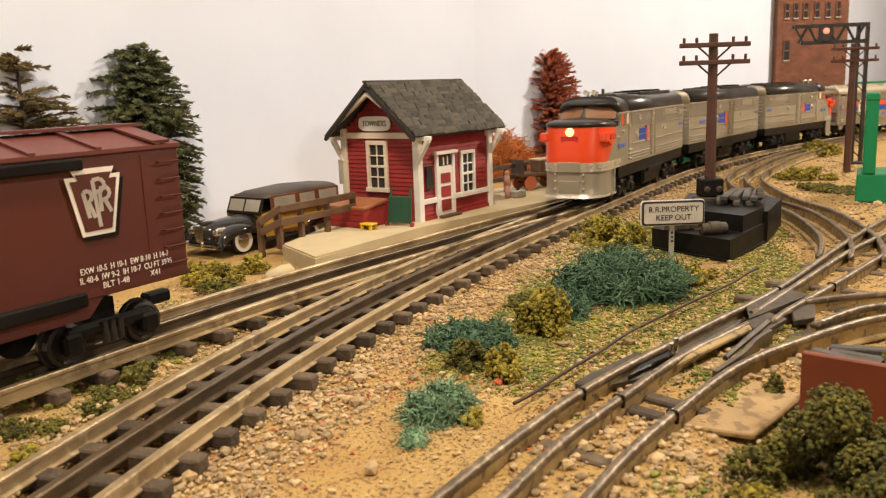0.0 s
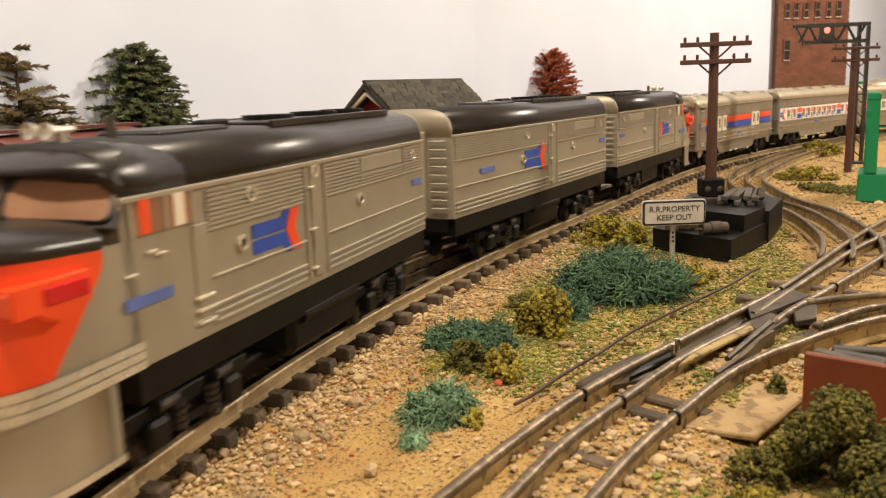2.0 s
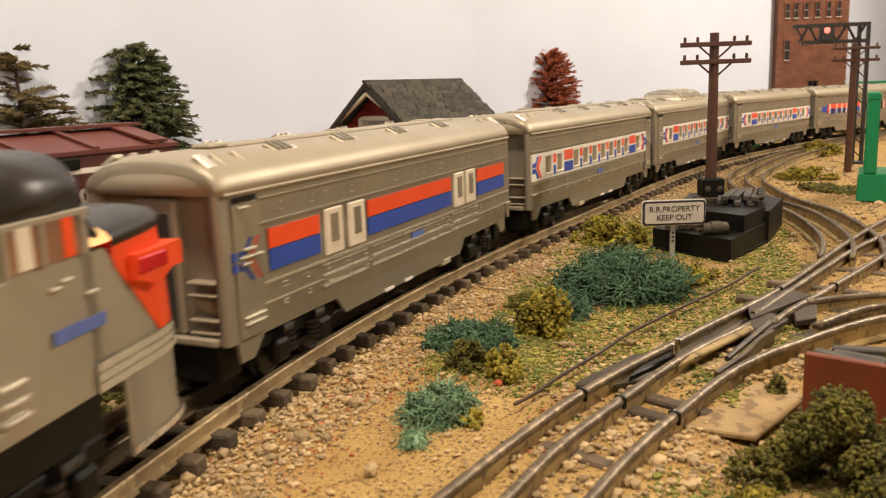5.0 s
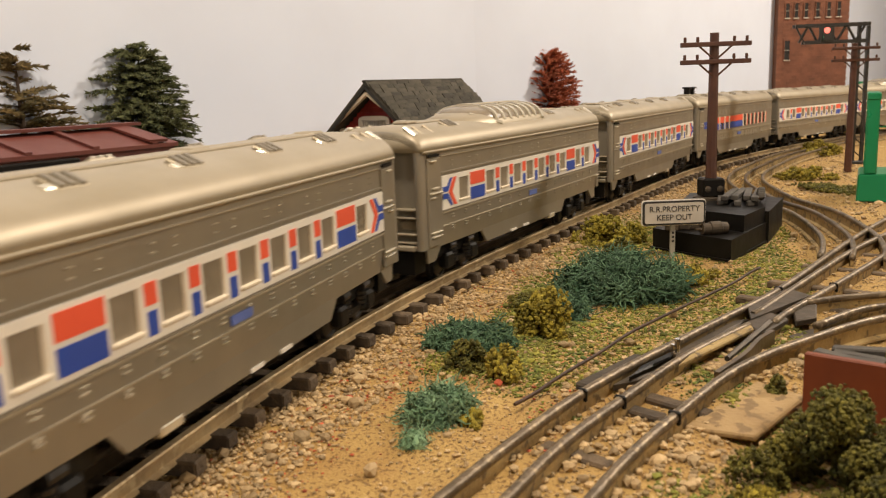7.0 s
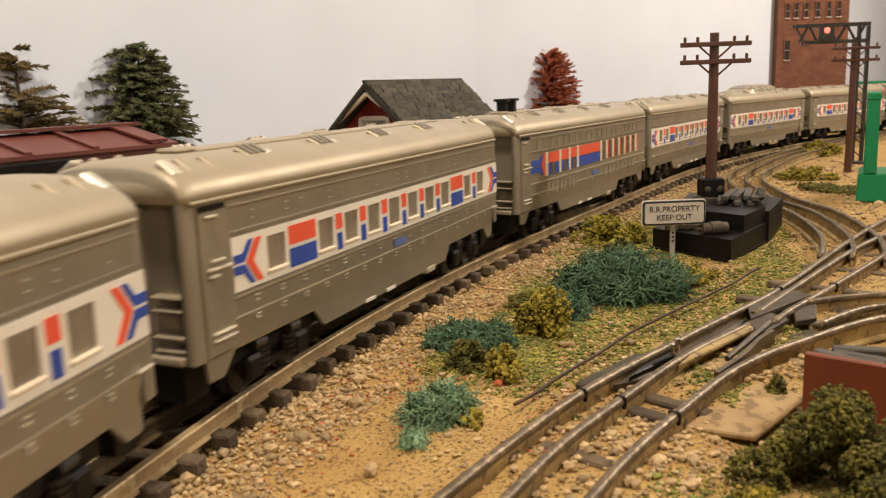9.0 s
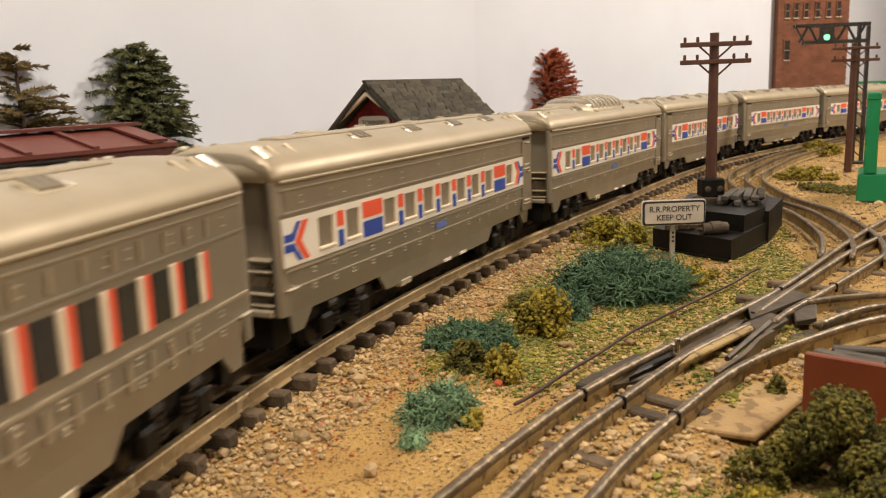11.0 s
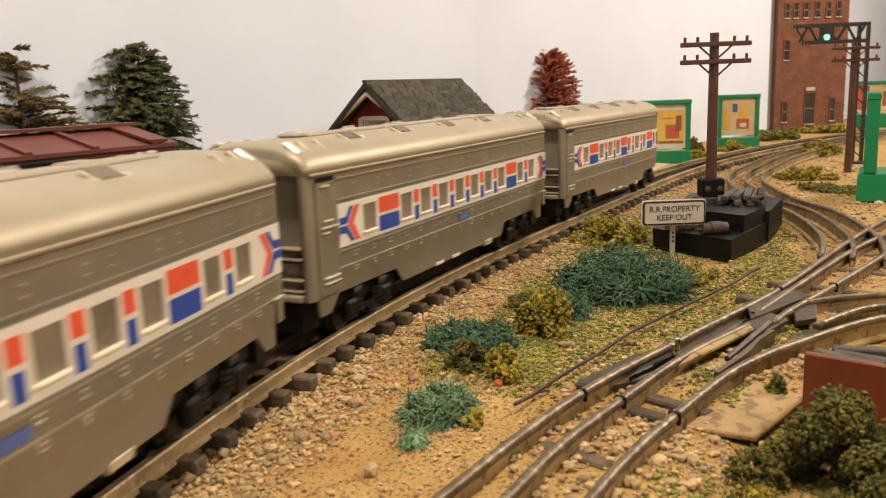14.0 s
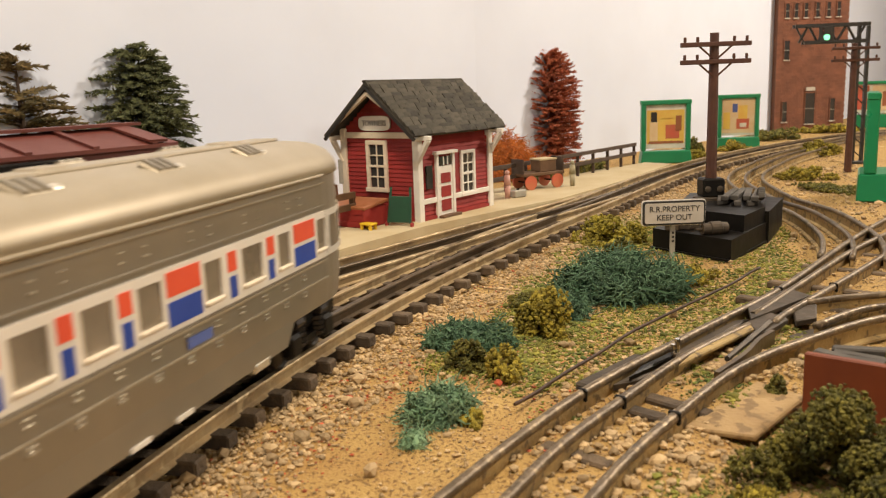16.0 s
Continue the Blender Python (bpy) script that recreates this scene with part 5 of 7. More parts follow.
def gable_station():
    U, D = 0.108, 0.082
    root = empty("station", pose(0.6425, 0.2740, PT, 0, 0, -15.1), label="small red clapboard station with grey shingle roof and off-white trim", category="building")
    EV, RG, EE, BELT = 0.0785, 0.1165, 0.0722, 0.0705
    # walls with a core and single boards
    part("core_wall", prism([(0.001, 0), (D - 0.001, 0), (D - 0.001, EV), (D / 2, RG - 0.004), (0.001, EV)], U - 0.002, "x", 0.001), "barn_red", root)
    wf = part("front_wall", box((U, 0.002, 0.004), (U / 2, 0.0, 0.002)), "barn_red", root)
    board = part("board", box((U, 0.0012, 0.0034), (0, 0, 0), Euler((radians(-10), 0, 0)).to_matrix()), "barn_red", wf)
    board.matrix_basis = pose(U / 2, -0.0003, 0.006)
    for i in range(1, 17):
        share("board", board, pose(U / 2, -0.0003, 0.006 + i * 0.0037), wf)
    wg = part("gable_wall", box((0.002, D, 0.004), (0.0, D / 2, 0.002)), "barn_red", root)
    board2 = part("board", box((0.0012, D, 0.0034), (0, 0, 0), Euler((0, radians(10), 0)).to_matrix()), "barn_red", wg)
    board2.matrix_basis = pose(-0.0003, D / 2, 0.006)
    for i in range(1, 17):
        share("board", board2, pose(-0.0003, D / 2, 0.006 + i * 0.0037), wg)
    for i in range(10):
        z = 0.0690 + i * 0.0037
        w = min(D, D * (1 - (z - EV) / (RG - 0.006 - EV))) - 0.002
        if w > 0.006:
            part("board", box((0.0012, w, 0.0034), (-0.0003, D / 2, z), Euler((0, radians(10), 0)).to_matrix()), "barn_red", wg)
    # corner posts, belts; gable side in cream, its shade put into the colour
    for x, y, m in ((0, 0, "white_trim"), (U, 0, "white_trim"), (0, D, "cream"), (U, D, "cream")):
        part("corner_post", box((0.0065, 0.0065, EV + 0.002), (x, y, EV / 2), bevel=0.0005), m, root)
    part("sill_board", box((U, 0.0024, 0.0045), (U / 2, -0.0016, 0.0165), bevel=0.0004), "white_trim", root)
    part("belt_board", box((0.0026, D, 0.0052), (-0.0014, D / 2, BELT + 0.003), bevel=0.0004), "cream", root)
    part("base_board", box((U, 0.0022, 0.003), (U / 2, -0.0012, 0.0016)), "barn_red", root)
    # brackets under the eaves, the rear ones in the shaded tone
    for y, sy in ((-0.002, -1), (D + 0.002, 1)):
        for x in (-0.002, U + 0.002):
            part("bracket", rod((x, y - sy * 0.001, EE - 0.022), (x, y + sy * 0.011, EE - 0.003), 0.0024, 0.0030, 6), "white_trim" if sy < 0 else "cream", root)
            part("bracket_arm", box((0.0045, 0.016, 0.0040), (x, y + sy * 0.006, EE - 0.001), bevel=0.0006), "white_trim" if sy < 0 else "cream", root)
    # gable truss
    for sy in (1, -1):
        a, b = Vector((-0.0135, D / 2, RG - 0.007)), Vector((-0.0135, D / 2 + sy * 0.042, EE + 0.009))
        q = (b - a)
        bm = bmesh.new()
        add_box(bm, (0.0026, 0.0036, q.length * (1.0 if sy > 0 else 0.38)), (0, 0, 0))
        bmesh.ops.transform(bm, matrix=Matrix.Translation(a + q * (0.5 if sy > 0 else 0.20)) @ q.to_track_quat("Z", "X").to_matrix().to_4x4(), verts=bm.verts)
        part("gable_brace", bm, "cream", root)
    # roof slabs with separate shingles
    over_u, over_v = 0.0165, 0.0095
    slope = math.atan2(RG - EE, D / 2 + over_v)
    run = (D / 2 + over_v) / math.cos(slope)
    for sy in (1, -1):
        slab = part("roof_slope", box((U + 2 * over_u - 0.001, run, 0.0022), (0, 0, 0)), "shingle", root, "dark grey shingled slope")
        tilt = -sy * math.degrees(slope)
        cy = D / 2 + sy * (D / 2 + over_v) / 2
        cz = (RG + EE) / 2 + 0.0012
        slab.matrix_basis = pose(U / 2, cy, cz, tilt)
        if sy < 0:
            rng = random.Random(4)
            base = None
            rows_n = 13
            for r in range(rows_n):
                x = -U / 2 - over_u
                while x < U / 2 + over_u - 0.002:
                    w = rng.uniform(0.008, 0.019)
                    w = min(w, U / 2 + over_u - x)
                    yy = run / 2 - (r + 0.5) * run / rows_n - 0.0006
                    m = pose(x + w / 2, yy + rng.uniform(-0.0008, 0.0008), 0.0020 + rng.uniform(0, 0.0006), 11 + rng.uniform(-4.0, 8.0), rng.uniform(-2, 2), rng.uniform(-3.0, 3.0))
                    if base is None:
                        base = part("shingle", box((0.0128, run / rows_n + 0.0010, 0.0010), (0, 0, 0)), "shingle", slab)
                        base.matrix_basis = m
                    else:
                        o = share("shingle", base, m, slab)
                        o.scale = (w / 0.0130, 1, 1)
                    x += w
    part("ridge_board", box((U + 2 * over_u, 0.006, 0.0022), (U / 2, D / 2, RG + 0.0030), bevel=0.0008), "shingle", root)
    for sy in (1, -1):
        bb = part("barge_board", box((0.0022, run, 0.0026), (0, 0, 0)), "dark_pane", root)
        bb.matrix_basis = pose(-over_u + 0.0010, D / 2 + sy * (D / 2 + over_v) / 2, (RG + EE) / 2 - 0.0018, -sy * math.degrees(slope))
    # name board
    sg = []
    for i in range(24):
        a = 2 * math.pi * i / 24
        c, s = math.cos(a), math.sin(a)
        sg.append((0.0442 + 0.0180 * math.copysign(abs(c) ** 0.45, c), 0.0838 + 0.0064 * math.copysign(abs(s) ** 0.6, s)))
    board_ob = part("name_board", prism(sg, -0.0016, "x", -0.0014), "white_trim", root, "white name board")
    lettering("name", "TOWNERS", 0.0048, "ink", board_ob, Matrix.Translation((-0.0032, 0.0442, 0.0838)) @ Euler((radians(90), 0, radians(-90))).to_matrix().to_4x4(), width=0.027)

    def sash(parent_name, along, u0, u1, z0, z1, cols, rows_n, material, trim=0.0030):
        """A sash window with frame, bars and single panes; along: 'x' on the front, 'y' on the gable."""
        def bx(du, dz, u, z, depth, out, name, mtl, par):
            if along == "x":
                return part(name, box((du, depth, dz), (u, -out, z), bevel=0.0002), mtl, par)
            return part(name, box((depth, du, dz), (-out, u, z), bevel=0.0002), mtl, par)
        w = bx(u1 - u0 + 2 * trim, trim, (u0 + u1) / 2, z1 + trim / 2, 0.0030, 0.0014, parent_name, material, root)
        bx(u1 - u0 + 2 * trim + 0.002, trim, (u0 + u1) / 2, z0 - trim / 2, 0.0040, 0.0018, "sill", material, w)
        for u in (u0 - trim / 2, u1 + trim / 2):
            bx(trim, z1 - z0, u, (z0 + z1) / 2, 0.0030, 0.0014, "frame", material, w)
        cw, ch = (u1 - u0) / cols, (z1 - z0) / rows_n
        for i in range(cols):
            for j in range(rows_n):
                bx(cw - 0.0009, ch - 0.0009, u0 + (i + 0.5) * cw, z0 + (j + 0.5) * ch, 0.0006, 0.0011, "pane", "dark_pane", w)
        for i in range(1, cols):
            bx(0.0011, z1 - z0, u0 + i * cw, (z0 + z1) / 2, 0.0022, 0.0012, "glazing_bar", material, w)
        for j in range(1, rows_n):
            bx(u1 - u0, 0.0011 if j != rows_n // 2 else 0.0022, (u0 + u1) / 2, z0 + j * ch, 0.0022, 0.0013, "glazing_bar", material, w)

    sash("window_gable", "y", 0.0355, 0.0520, 0.0280, 0.0655, 2, 4, "cream", 0.0036)
    sash("window_front", "x", 0.0630, 0.0795, 0.0175, 0.0530, 2, 4, "white_trim")
    # door with panels and transom
    d = part("door", box((0.0215, 0.0018, 0.0450), (0.0355, -0.0016, 0.0225)), "white_trim", root, "white door with red panels and a transom light")
    for z, dz in ((0.0105, 0.0100), (0.0225, 0.0095), (0.0345, 0.0085)):
        part("door_panel", box((0.0140, 0.0010, dz), (0.0355, -0.0026, z)), "barn_red", d)
    for x in (0.0235, 0.0475):
        part("door_frame", box((0.0030, 0.0032, 0.0560), (x, -0.0018, 0.0280)), "white_trim", root)
    part("transom", box((0.0190, 0.0012, 0.0075), (0.0355, -0.0020, 0.0495)), "dark_pane", root)
    for x in (0.0325, 0.0385):
        part("glazing_bar", box((0.0010, 0.0020, 0.0075), (x, -0.0024, 0.0495)), "white_trim", root)
    part("lintel", box((0.0320, 0.0052, 0.0028), (0.0355, -0.0030, 0.0568), bevel=0.0004), "white_trim", root)
    part("doorstep", box((0.0280, 0.0080, 0.0022), (0.0370, -0.0045, 0.0011), bevel=0.0003), "fence", root)
    part("notice_board", box((0.0085, 0.0012, 0.0200), (0.0125, -0.0020, 0.0370)), "dark_pane", root, "dark notice board")
    ch = part("chimney_pipe", rod((-0.002, D + 0.004, 0.030), (-0.002, D + 0.004, 0.052), 0.0030), "grey_post", root)
    return root


gable_station()


def small_thing(name, label, category, pieces, m, group=""):
    """A thing from (part name, bmesh, material) pieces."""
    root = empty(name, m, label=label, category=category, group=group)
    for pname, bm, material in pieces:
        part(pname, bm, material, root)
    return root


small_thing("freight_crate", "low red wooden storage chest against the station wall", "chest",
            [("chest_body", box((0.030, 0.046, 0.017), (0, 0, 0.0085), bevel=0.0008), "barn_red"),
             ("lid", box((0.032, 0.048, 0.0028), (0, 0, 0.0184), Euler((0, radians(-7), 0)).to_matrix(), 0.0006), "poster_brown")]
            + [("plank", box((0.0008, 0.045, 0.0046), (-0.0152, 0, 0.003 + i * 0.0052)), "barn_red") for i in range(3)], pose(0.6225, 0.3250, PT, 0, 0, -15.1))
small_thing("hand_truck", "dark green hand truck leaning by the station corner", "hand truck",
            [("plate", box((0.002, 0.020, 0.022), (0, 0, 0.0125), bevel=0.0005), "dark_green")]
            + [("handle", rod((0, y, 0.001), (0.002, y * 0.86, 0.031), 0.0011), "dark_green") for y in (-0.0105, 0.0105)]
            + [("wheel", lathe([(y, 0.0022), (y + 0.0015, 0.0022)], 12), "barn_red") for y in (-0.013, 0.011)], pose(0.6190, 0.2830, PT + 0.0015, 0, 6, -5))
small_thing("yellow_stool", "bright yellow plastic step stool on the platform", "stool",
            [("seat", box((0.012, 0.017, 0.0022), (0, 0, 0.0062), bevel=0.0008), "yellow")]
            + [("leg", box((0.0030, 0.0030, 0.0056), (x, y, 0.0028), taper=0.8), "yellow") for x in (-0.004, 0.004) for y in (-0.006, 0.006)], pose(0.6000, 0.3020, PT, 0, 0, -15) @ Matrix.Scale(0.75, 4))


def fence_run(name, label, posts, tops, lows, material, thick=0.0030, ground=0.0):
    root = empty(name, label=label, category="fence")
    for (x, y), h, g in zip(posts, tops, ground if isinstance(ground, (list, tuple)) else [ground] * len(posts)):
        part("post", box((thick, thick, h - g + 0.002), (x, y, (h + g) / 2), bevel=0.0003), material, root)
    for level in (tops, lows):
        for i in range(len(posts) - 1):
            a, b = Vector((*posts[i], level[i])), Vector((*posts[i + 1], level[i + 1]))
            q = b - a
            bm = box((q.length + 0.002, thick * 0.7, thick * 1.25), (0, 0, 0), bevel=0.0003)
            n = Vector((q.y, -q.x, 0)).normalized() * thick * 0.6
            bmesh.ops.transform(bm, matrix=Matrix.Translation((a + b) / 2 + n) @ q.to_track_quat("X", "Z").to_matrix().to_4x4(), verts=bm.verts)
            part("fence_rail", bm, material, root)
    return root


fence_run("ramp_fence", "brown wooden two-rail fence along the platform ramp", [(0.5315, 0.3607), (0.5400, 0.3490), (0.5600, 0.3415), (0.5850, 0.3320), (0.6110, 0.3215)],
          [0.0275, 0.0365, 0.0370, 0.0375, 0.0385], [0.0195, 0.0260, 0.0265, 0.0275, 0.0290], "fence", 0.0042, [0.0, 0.006, 0.011, 0.011, 0.011])
far_posts = [(0.812 + 0.0385 * i, 0.272 - 0.0113 * i) for i in range(10)]
fence_run("platform_fence", "dark wooden fence behind the station platform", far_posts, [0.0385] * 10, [0.0265] * 10, "dark_fence", 0.0036, [0.011] * 10)

# baggage wagon with boxes, figures, case
bw = empty("baggage_wagon", pose(0.884, 0.234, PT, 0, 0, -38), label="brown wooden baggage wagon with red spoked wheels", category="wagon")
part("deck", box((0.056, 0.024, 0.0035), (0, 0, 0.0165), bevel=0.0005), "fence", bw)
for x in (-0.018, 0.018):
    for y in (-0.0115, 0.0115):
        w = part("wheel", lathe([(-0.0009, 0.0078), (0.0009, 0.0078), (0.0009, 0.0060), (0.0003, 0.0058), (0.0003, 0.0016), (0.0012, 0.0012)], 16), "poster_red", bw, "red wheel")
        w.location = (x, y, 0.0078)
    part("axle", rod((x, -0.012, 0.0078), (x, 0.012, 0.0078), 0.0009), "black", bw)
for x in (-0.027, 0.027):
    part("stake_rack", box((0.0018, 0.022, 0.016), (x, 0, 0.0255), bevel=0.0004), "dark_fence", bw)
small_thing("wooden_box", "brown wooden crate lying on the baggage wagon", "crate", [("crate_body", box((0.022, 0.018, 0.013), (0, 0, 0.0065), bevel=0.0006), "fence"), ("lid", box((0.023, 0.019, 0.0016), (0, 0, 0.0135)), "platform")], pose(0.889, 0.229, PT + 0.0183, 0, 0, -38))
small_thing("travel_case", "grey case standing on the platform", "suitcase", [("case_body", box((0.016, 0.010, 0.0075), (0, 0, 0.00375), bevel=0.001), "grey_post"), ("handle", box((0.004, 0.001, 0.0012), (0, 0, 0.0081)), "black")], pose(0.808, 0.2350, PT, 0, 0, -30))


def doll(m, material, label):
    bm = bmesh.new()
    add_rod(bm, (0, 0, 0), (0, 0, 0.016), 0.0030, 0.0040, 10)
    add_rod(bm, (0, 0, 0.0158), (0, 0, 0.0275), 0.0044, 0.0034, 10)
    bmesh.ops.create_uvsphere(bm, u_segments=10, v_segments=6, radius=0.0030, matrix=Matrix.Translation((0, 0, 0.0305)))
    ob = tagged(part("figurine", bm, material, smooth=True), label, "figurine")
    ob.matrix_basis = m @ Matrix.Scale(0.85, 4)


doll(pose(0.798, 0.2430, PT), "flesh_plain", "plain pink and green plastic figurine on the platform")
doll(pose(0.905, 0.2000, PT), "figure_green", "plain tan plastic figurine on the platform")


# ---- station wagon ----
def wagon():
    root = empty("station_wagon", pose(0.5900, 0.3950, 0.0005, 0, 0, 167) @ Matrix.Scale(1.0, 4), label="black vintage toy car with yellow and brown wooden body sides", category="car")
    W = 0.0240
    # local x forward
    body = [[(x, y, z) for y, z in ((-w, 0.0085), (-w * 1.02, 0.016), (-w, h), (w, h), (w * 1.02, 0.016), (w, 0.0085))] for x, w, h in
            ((-0.072, 0.0215, 0.0270), (-0.066, 0.0232, 0.0275), (0.012, 0.0232, 0.0275), (0.022, 0.0215, 0.0270))]
    part("wood_body", skin(body), "car_yellow", root, "yellow panelled wooden rear body")
    part("floor_pan", box((0.140, 0.042, 0.006), (0, 0, 0.0095), bevel=0.001), "car_black", root)
    hood = []
    for x, w, h in ((0.018, 0.0205, 0.0280), (0.030, 0.0190, 0.0275), (0.050, 0.0150, 0.0262), (0.064, 0.0105, 0.0245), (0.069, 0.0070, 0.0215)):
        hood.append([(x, w * math.cos(math.pi * i / 10), 0.010 + (h - 0.010) * math.sin(math.pi * i / 10) ** 0.6) for i in range(11)])
    part("bonnet", skin(hood), "car_black", root, "glossy black bonnet", True)
    for sy in (1, -1):
        for cx, r, ln, top in ((0.046, 0.0165, 0.024, 0.0235), (-0.044, 0.0150, 0.020, 0.0215)):
            rings = []
            for i in range(9):
                a = math.pi * i / 8
                xx, zz = cx + ln * math.cos(a) * (1.0 if cx > 0 else 0.95), 0.0075 + (top - 0.0075) * math.sin(a) ** 0.7
                rings.append([(xx, sy * y, max(zz - d, 0.006)) for y, d in ((0.0120, 0.0), (0.0190, 0.0002), (0.0238, 0.0018), (0.0255, 0.0055), (0.0255, 0.0075), (0.0120, 0.0075))])
            part("wing", skin(rings), "car_black", root, "glossy black wing", True)
            t = part("tyre", lathe([(sy * 0.0165, 0.0085), (sy * 0.0170, 0.0102), (sy * 0.0225, 0.0102), (sy * 0.0232, 0.0090), (sy * 0.0228, 0.0070)], 24), "tyre", root)
            t.location = (cx, 0, 0.0102)
            part("white_wall", lathe([(sy * 0.0226, 0.0092), (sy * 0.0237, 0.0090), (sy * 0.0237, 0.0064), (sy * 0.0226, 0.0062)], 24), "white_trim", t, "whitewall ring")
            part("hub_cap", lathe([(sy * 0.0226, 0.0062), (sy * 0.0236, 0.0058), (sy * 0.0244, 0.0030), (sy * 0.0246, 0.0004)], 20), "chrome", t, "chrome hub cap")
        part("headlight", lathe([(0.0580, 0.0044), (0.0655, 0.0044), (0.0668, 0.0030), (0.0672, 0.0006)], 14, "x"), "chrome", root, "round chrome headlight").location = (0, sy * 0.0150, 0.0180)
        for x0, x1 in ((-0.068, -0.044), (-0.040, -0.020), (-0.016, 0.010)):
            part("window_frame", box((x1 - x0 + 0.005, 0.0018, 0.0135), ((x0 + x1) / 2, sy * 0.0215, 0.0345), Euler((radians(sy * 4), 0, 0)).to_matrix(), 0.0004), "car_wood", root)
            part("pane", box((x1 - x0 - 0.001, 0.0022, 0.0095), ((x0 + x1) / 2, sy * 0.0215, 0.0348), Euler((radians(sy * 4), 0, 0)).to_matrix(), 0.0004), "glass", root)
        for x in (-0.066, -0.042, -0.018, 0.011):
            part("wood_post", box((0.0034, 0.0016, 0.0170), (x, sy * 0.0238, 0.0185), bevel=0.0004), "car_wood", root)
        for z in (0.0270, 0.0110):
            part("wood_rail", box((0.080, 0.0016, 0.0030), (-0.0275, sy * 0.0238, z), bevel=0.0004), "car_wood", root)
        part("running_board", box((0.060, 0.006, 0.0020), (0.0, sy * 0.0235, 0.0070), bevel=0.0006), "car_black", root)
    roof = []
    for x, w, zz in ((-0.0745, 0.0185, 0.0405), (-0.070, 0.0212, 0.0440), (-0.030, 0.0222, 0.0462), (0.006, 0.0215, 0.0445), (0.017, 0.0190, 0.0405)):
        roof.append([(x, w * math.copysign(abs(math.cos(math.pi * i / 10)) ** 0.6, math.cos(math.pi * i / 10)), 0.0395 + (zz - 0.0395) * math.sin(math.pi * i / 10)) for i in range(11)])
    part("roof", skin(roof), "car_roof", root, "dark brown roof", True)
    part("windscreen_frame", box((0.0020, 0.0400, 0.0150), (0.0205, 0, 0.0335), Euler((0, radians(-24), 0)).to_matrix(), 0.0006), "car_black", root)
    for sy in (1, -1):
        part("windscreen_pane", box((0.0024, 0.0172, 0.0105), (0.0206, sy * 0.0093, 0.0335), Euler((0, radians(-24), 0)).to_matrix(), 0.0004), "glass", root)
    part("grille", prism([(-0.0062, 0.0235), (0.0062, 0.0235), (0.0040, 0.0080), (-0.0040, 0.0080)], 0.0020, "x", 0.0685), "chrome", root, "chrome grille")
    part("bumper", rod((0.0745, -0.0225, 0.0088), (0.0745, 0.0225, 0.0088), 0.0017), "chrome", root, "chrome bumper")
    for y in (-0.009, 0.009):
        part("bumper_guard", box((0.0030, 0.0022, 0.0070), (0.0750, y, 0.0092), bevel=0.0006), "chrome", root)


wagon()

# ---- trackside ----
def telegraph_pole(m, foot, top, arms, label):
    root = empty("telegraph_pole", m, label=label, category="pole", group="telegraph poles")
    part("mast", rod((0, 0, foot), (0, 0, top), 0.0046, 0.0036, 10), "pole", root)
    for z, half in arms:
        arm = part("cross_arm", box((0.0042, half * 2, 0.0036), (-0.0038, 0, z), bevel=0.0005), "pole", root)
        for k in (-0.88, -0.52, 0.52, 0.88):
            part("insulator", lathe([(z + 0.0016, 0.0009), (z + 0.0030, 0.0013), (z + 0.0058, 0.0011)], 8, "z"), "pole", arm).location = (-0.0038, k * half, 0)
        for sy in (1, -1):
            part("brace", rod((-0.0030, 0, z - 0.0125), (-0.0034, sy * half * 0.46, z - 0.0015), 0.0008, sides=5), "pole", arm)
    return root


telegraph_pole(pose(0.700, 0.0413, 0, 0, 0, 21), 0.036, 0.1580, ((0.1492, 0.0275), (0.1358, 0.0275)), "dark brown telegraph pole with two cross arms on the black unit")
telegraph_pole(pose(1.167, -0.097, 0, 0, 0, 24), 0.0, 0.1600, ((0.1540, 0.0300), (0.1395, 0.0300)), "dark brown telegraph pole with two cross arms in the sand")

# black trackside unit: stepped base, lumber load, drum, lamp cube
unit = empty("trackside_unit", label="black stepped accessory base with lumber load on top", category="accessory")
part("lower_base", prism([(0.6195, 0.0767), (0.5797, 0.0200), (0.6569, -0.0018), (0.6950, 0.0540)], 0.0158, "z", -0.0003), "black", unit)
lip = part("base_lip", prism([(0.6185, 0.0785), (0.5780, 0.0205), (0.6577, -0.0032), (0.6965, 0.0550)], 0.0016, "z", 0.0002), "black", unit)
part("upper_base", prism([(0.6390, 0.0540), (0.6120, 0.0130), (0.6570, -0.0005), (0.7350, -0.0010), (0.7350, 0.0600), (0.6900, 0.0620)], 0.0120, "z", 0.0154), "black", unit)
part("rear_block", prism([(0.657, -0.0035), (0.735, -0.0140), (0.745, 0.02), (0.66, 0.02)], 0.0240, "z", 0.0), "black", unit)
part("drum", lathe([(-0.011, 0.0012), (-0.0105, 0.0040), (-0.006, 0.0044), (-0.0055, 0.0050), (0.002, 0.0050), (0.0025, 0.0042), (0.008, 0.0040), (0.0085, 0.0010), (0.013, 0.0010)], 16), "plate", unit).matrix_basis = pose(0.6015, 0.0335, 0.0195, 0, 0, 30)
for i in range(3):
    part("lever_box", box((0.006, 0.010, 0.006), (0.612 + i * 0.004, 0.062 - i * 0.008, 0.0185), bevel=0.0008), "plate", unit)
rng = random.Random(9)
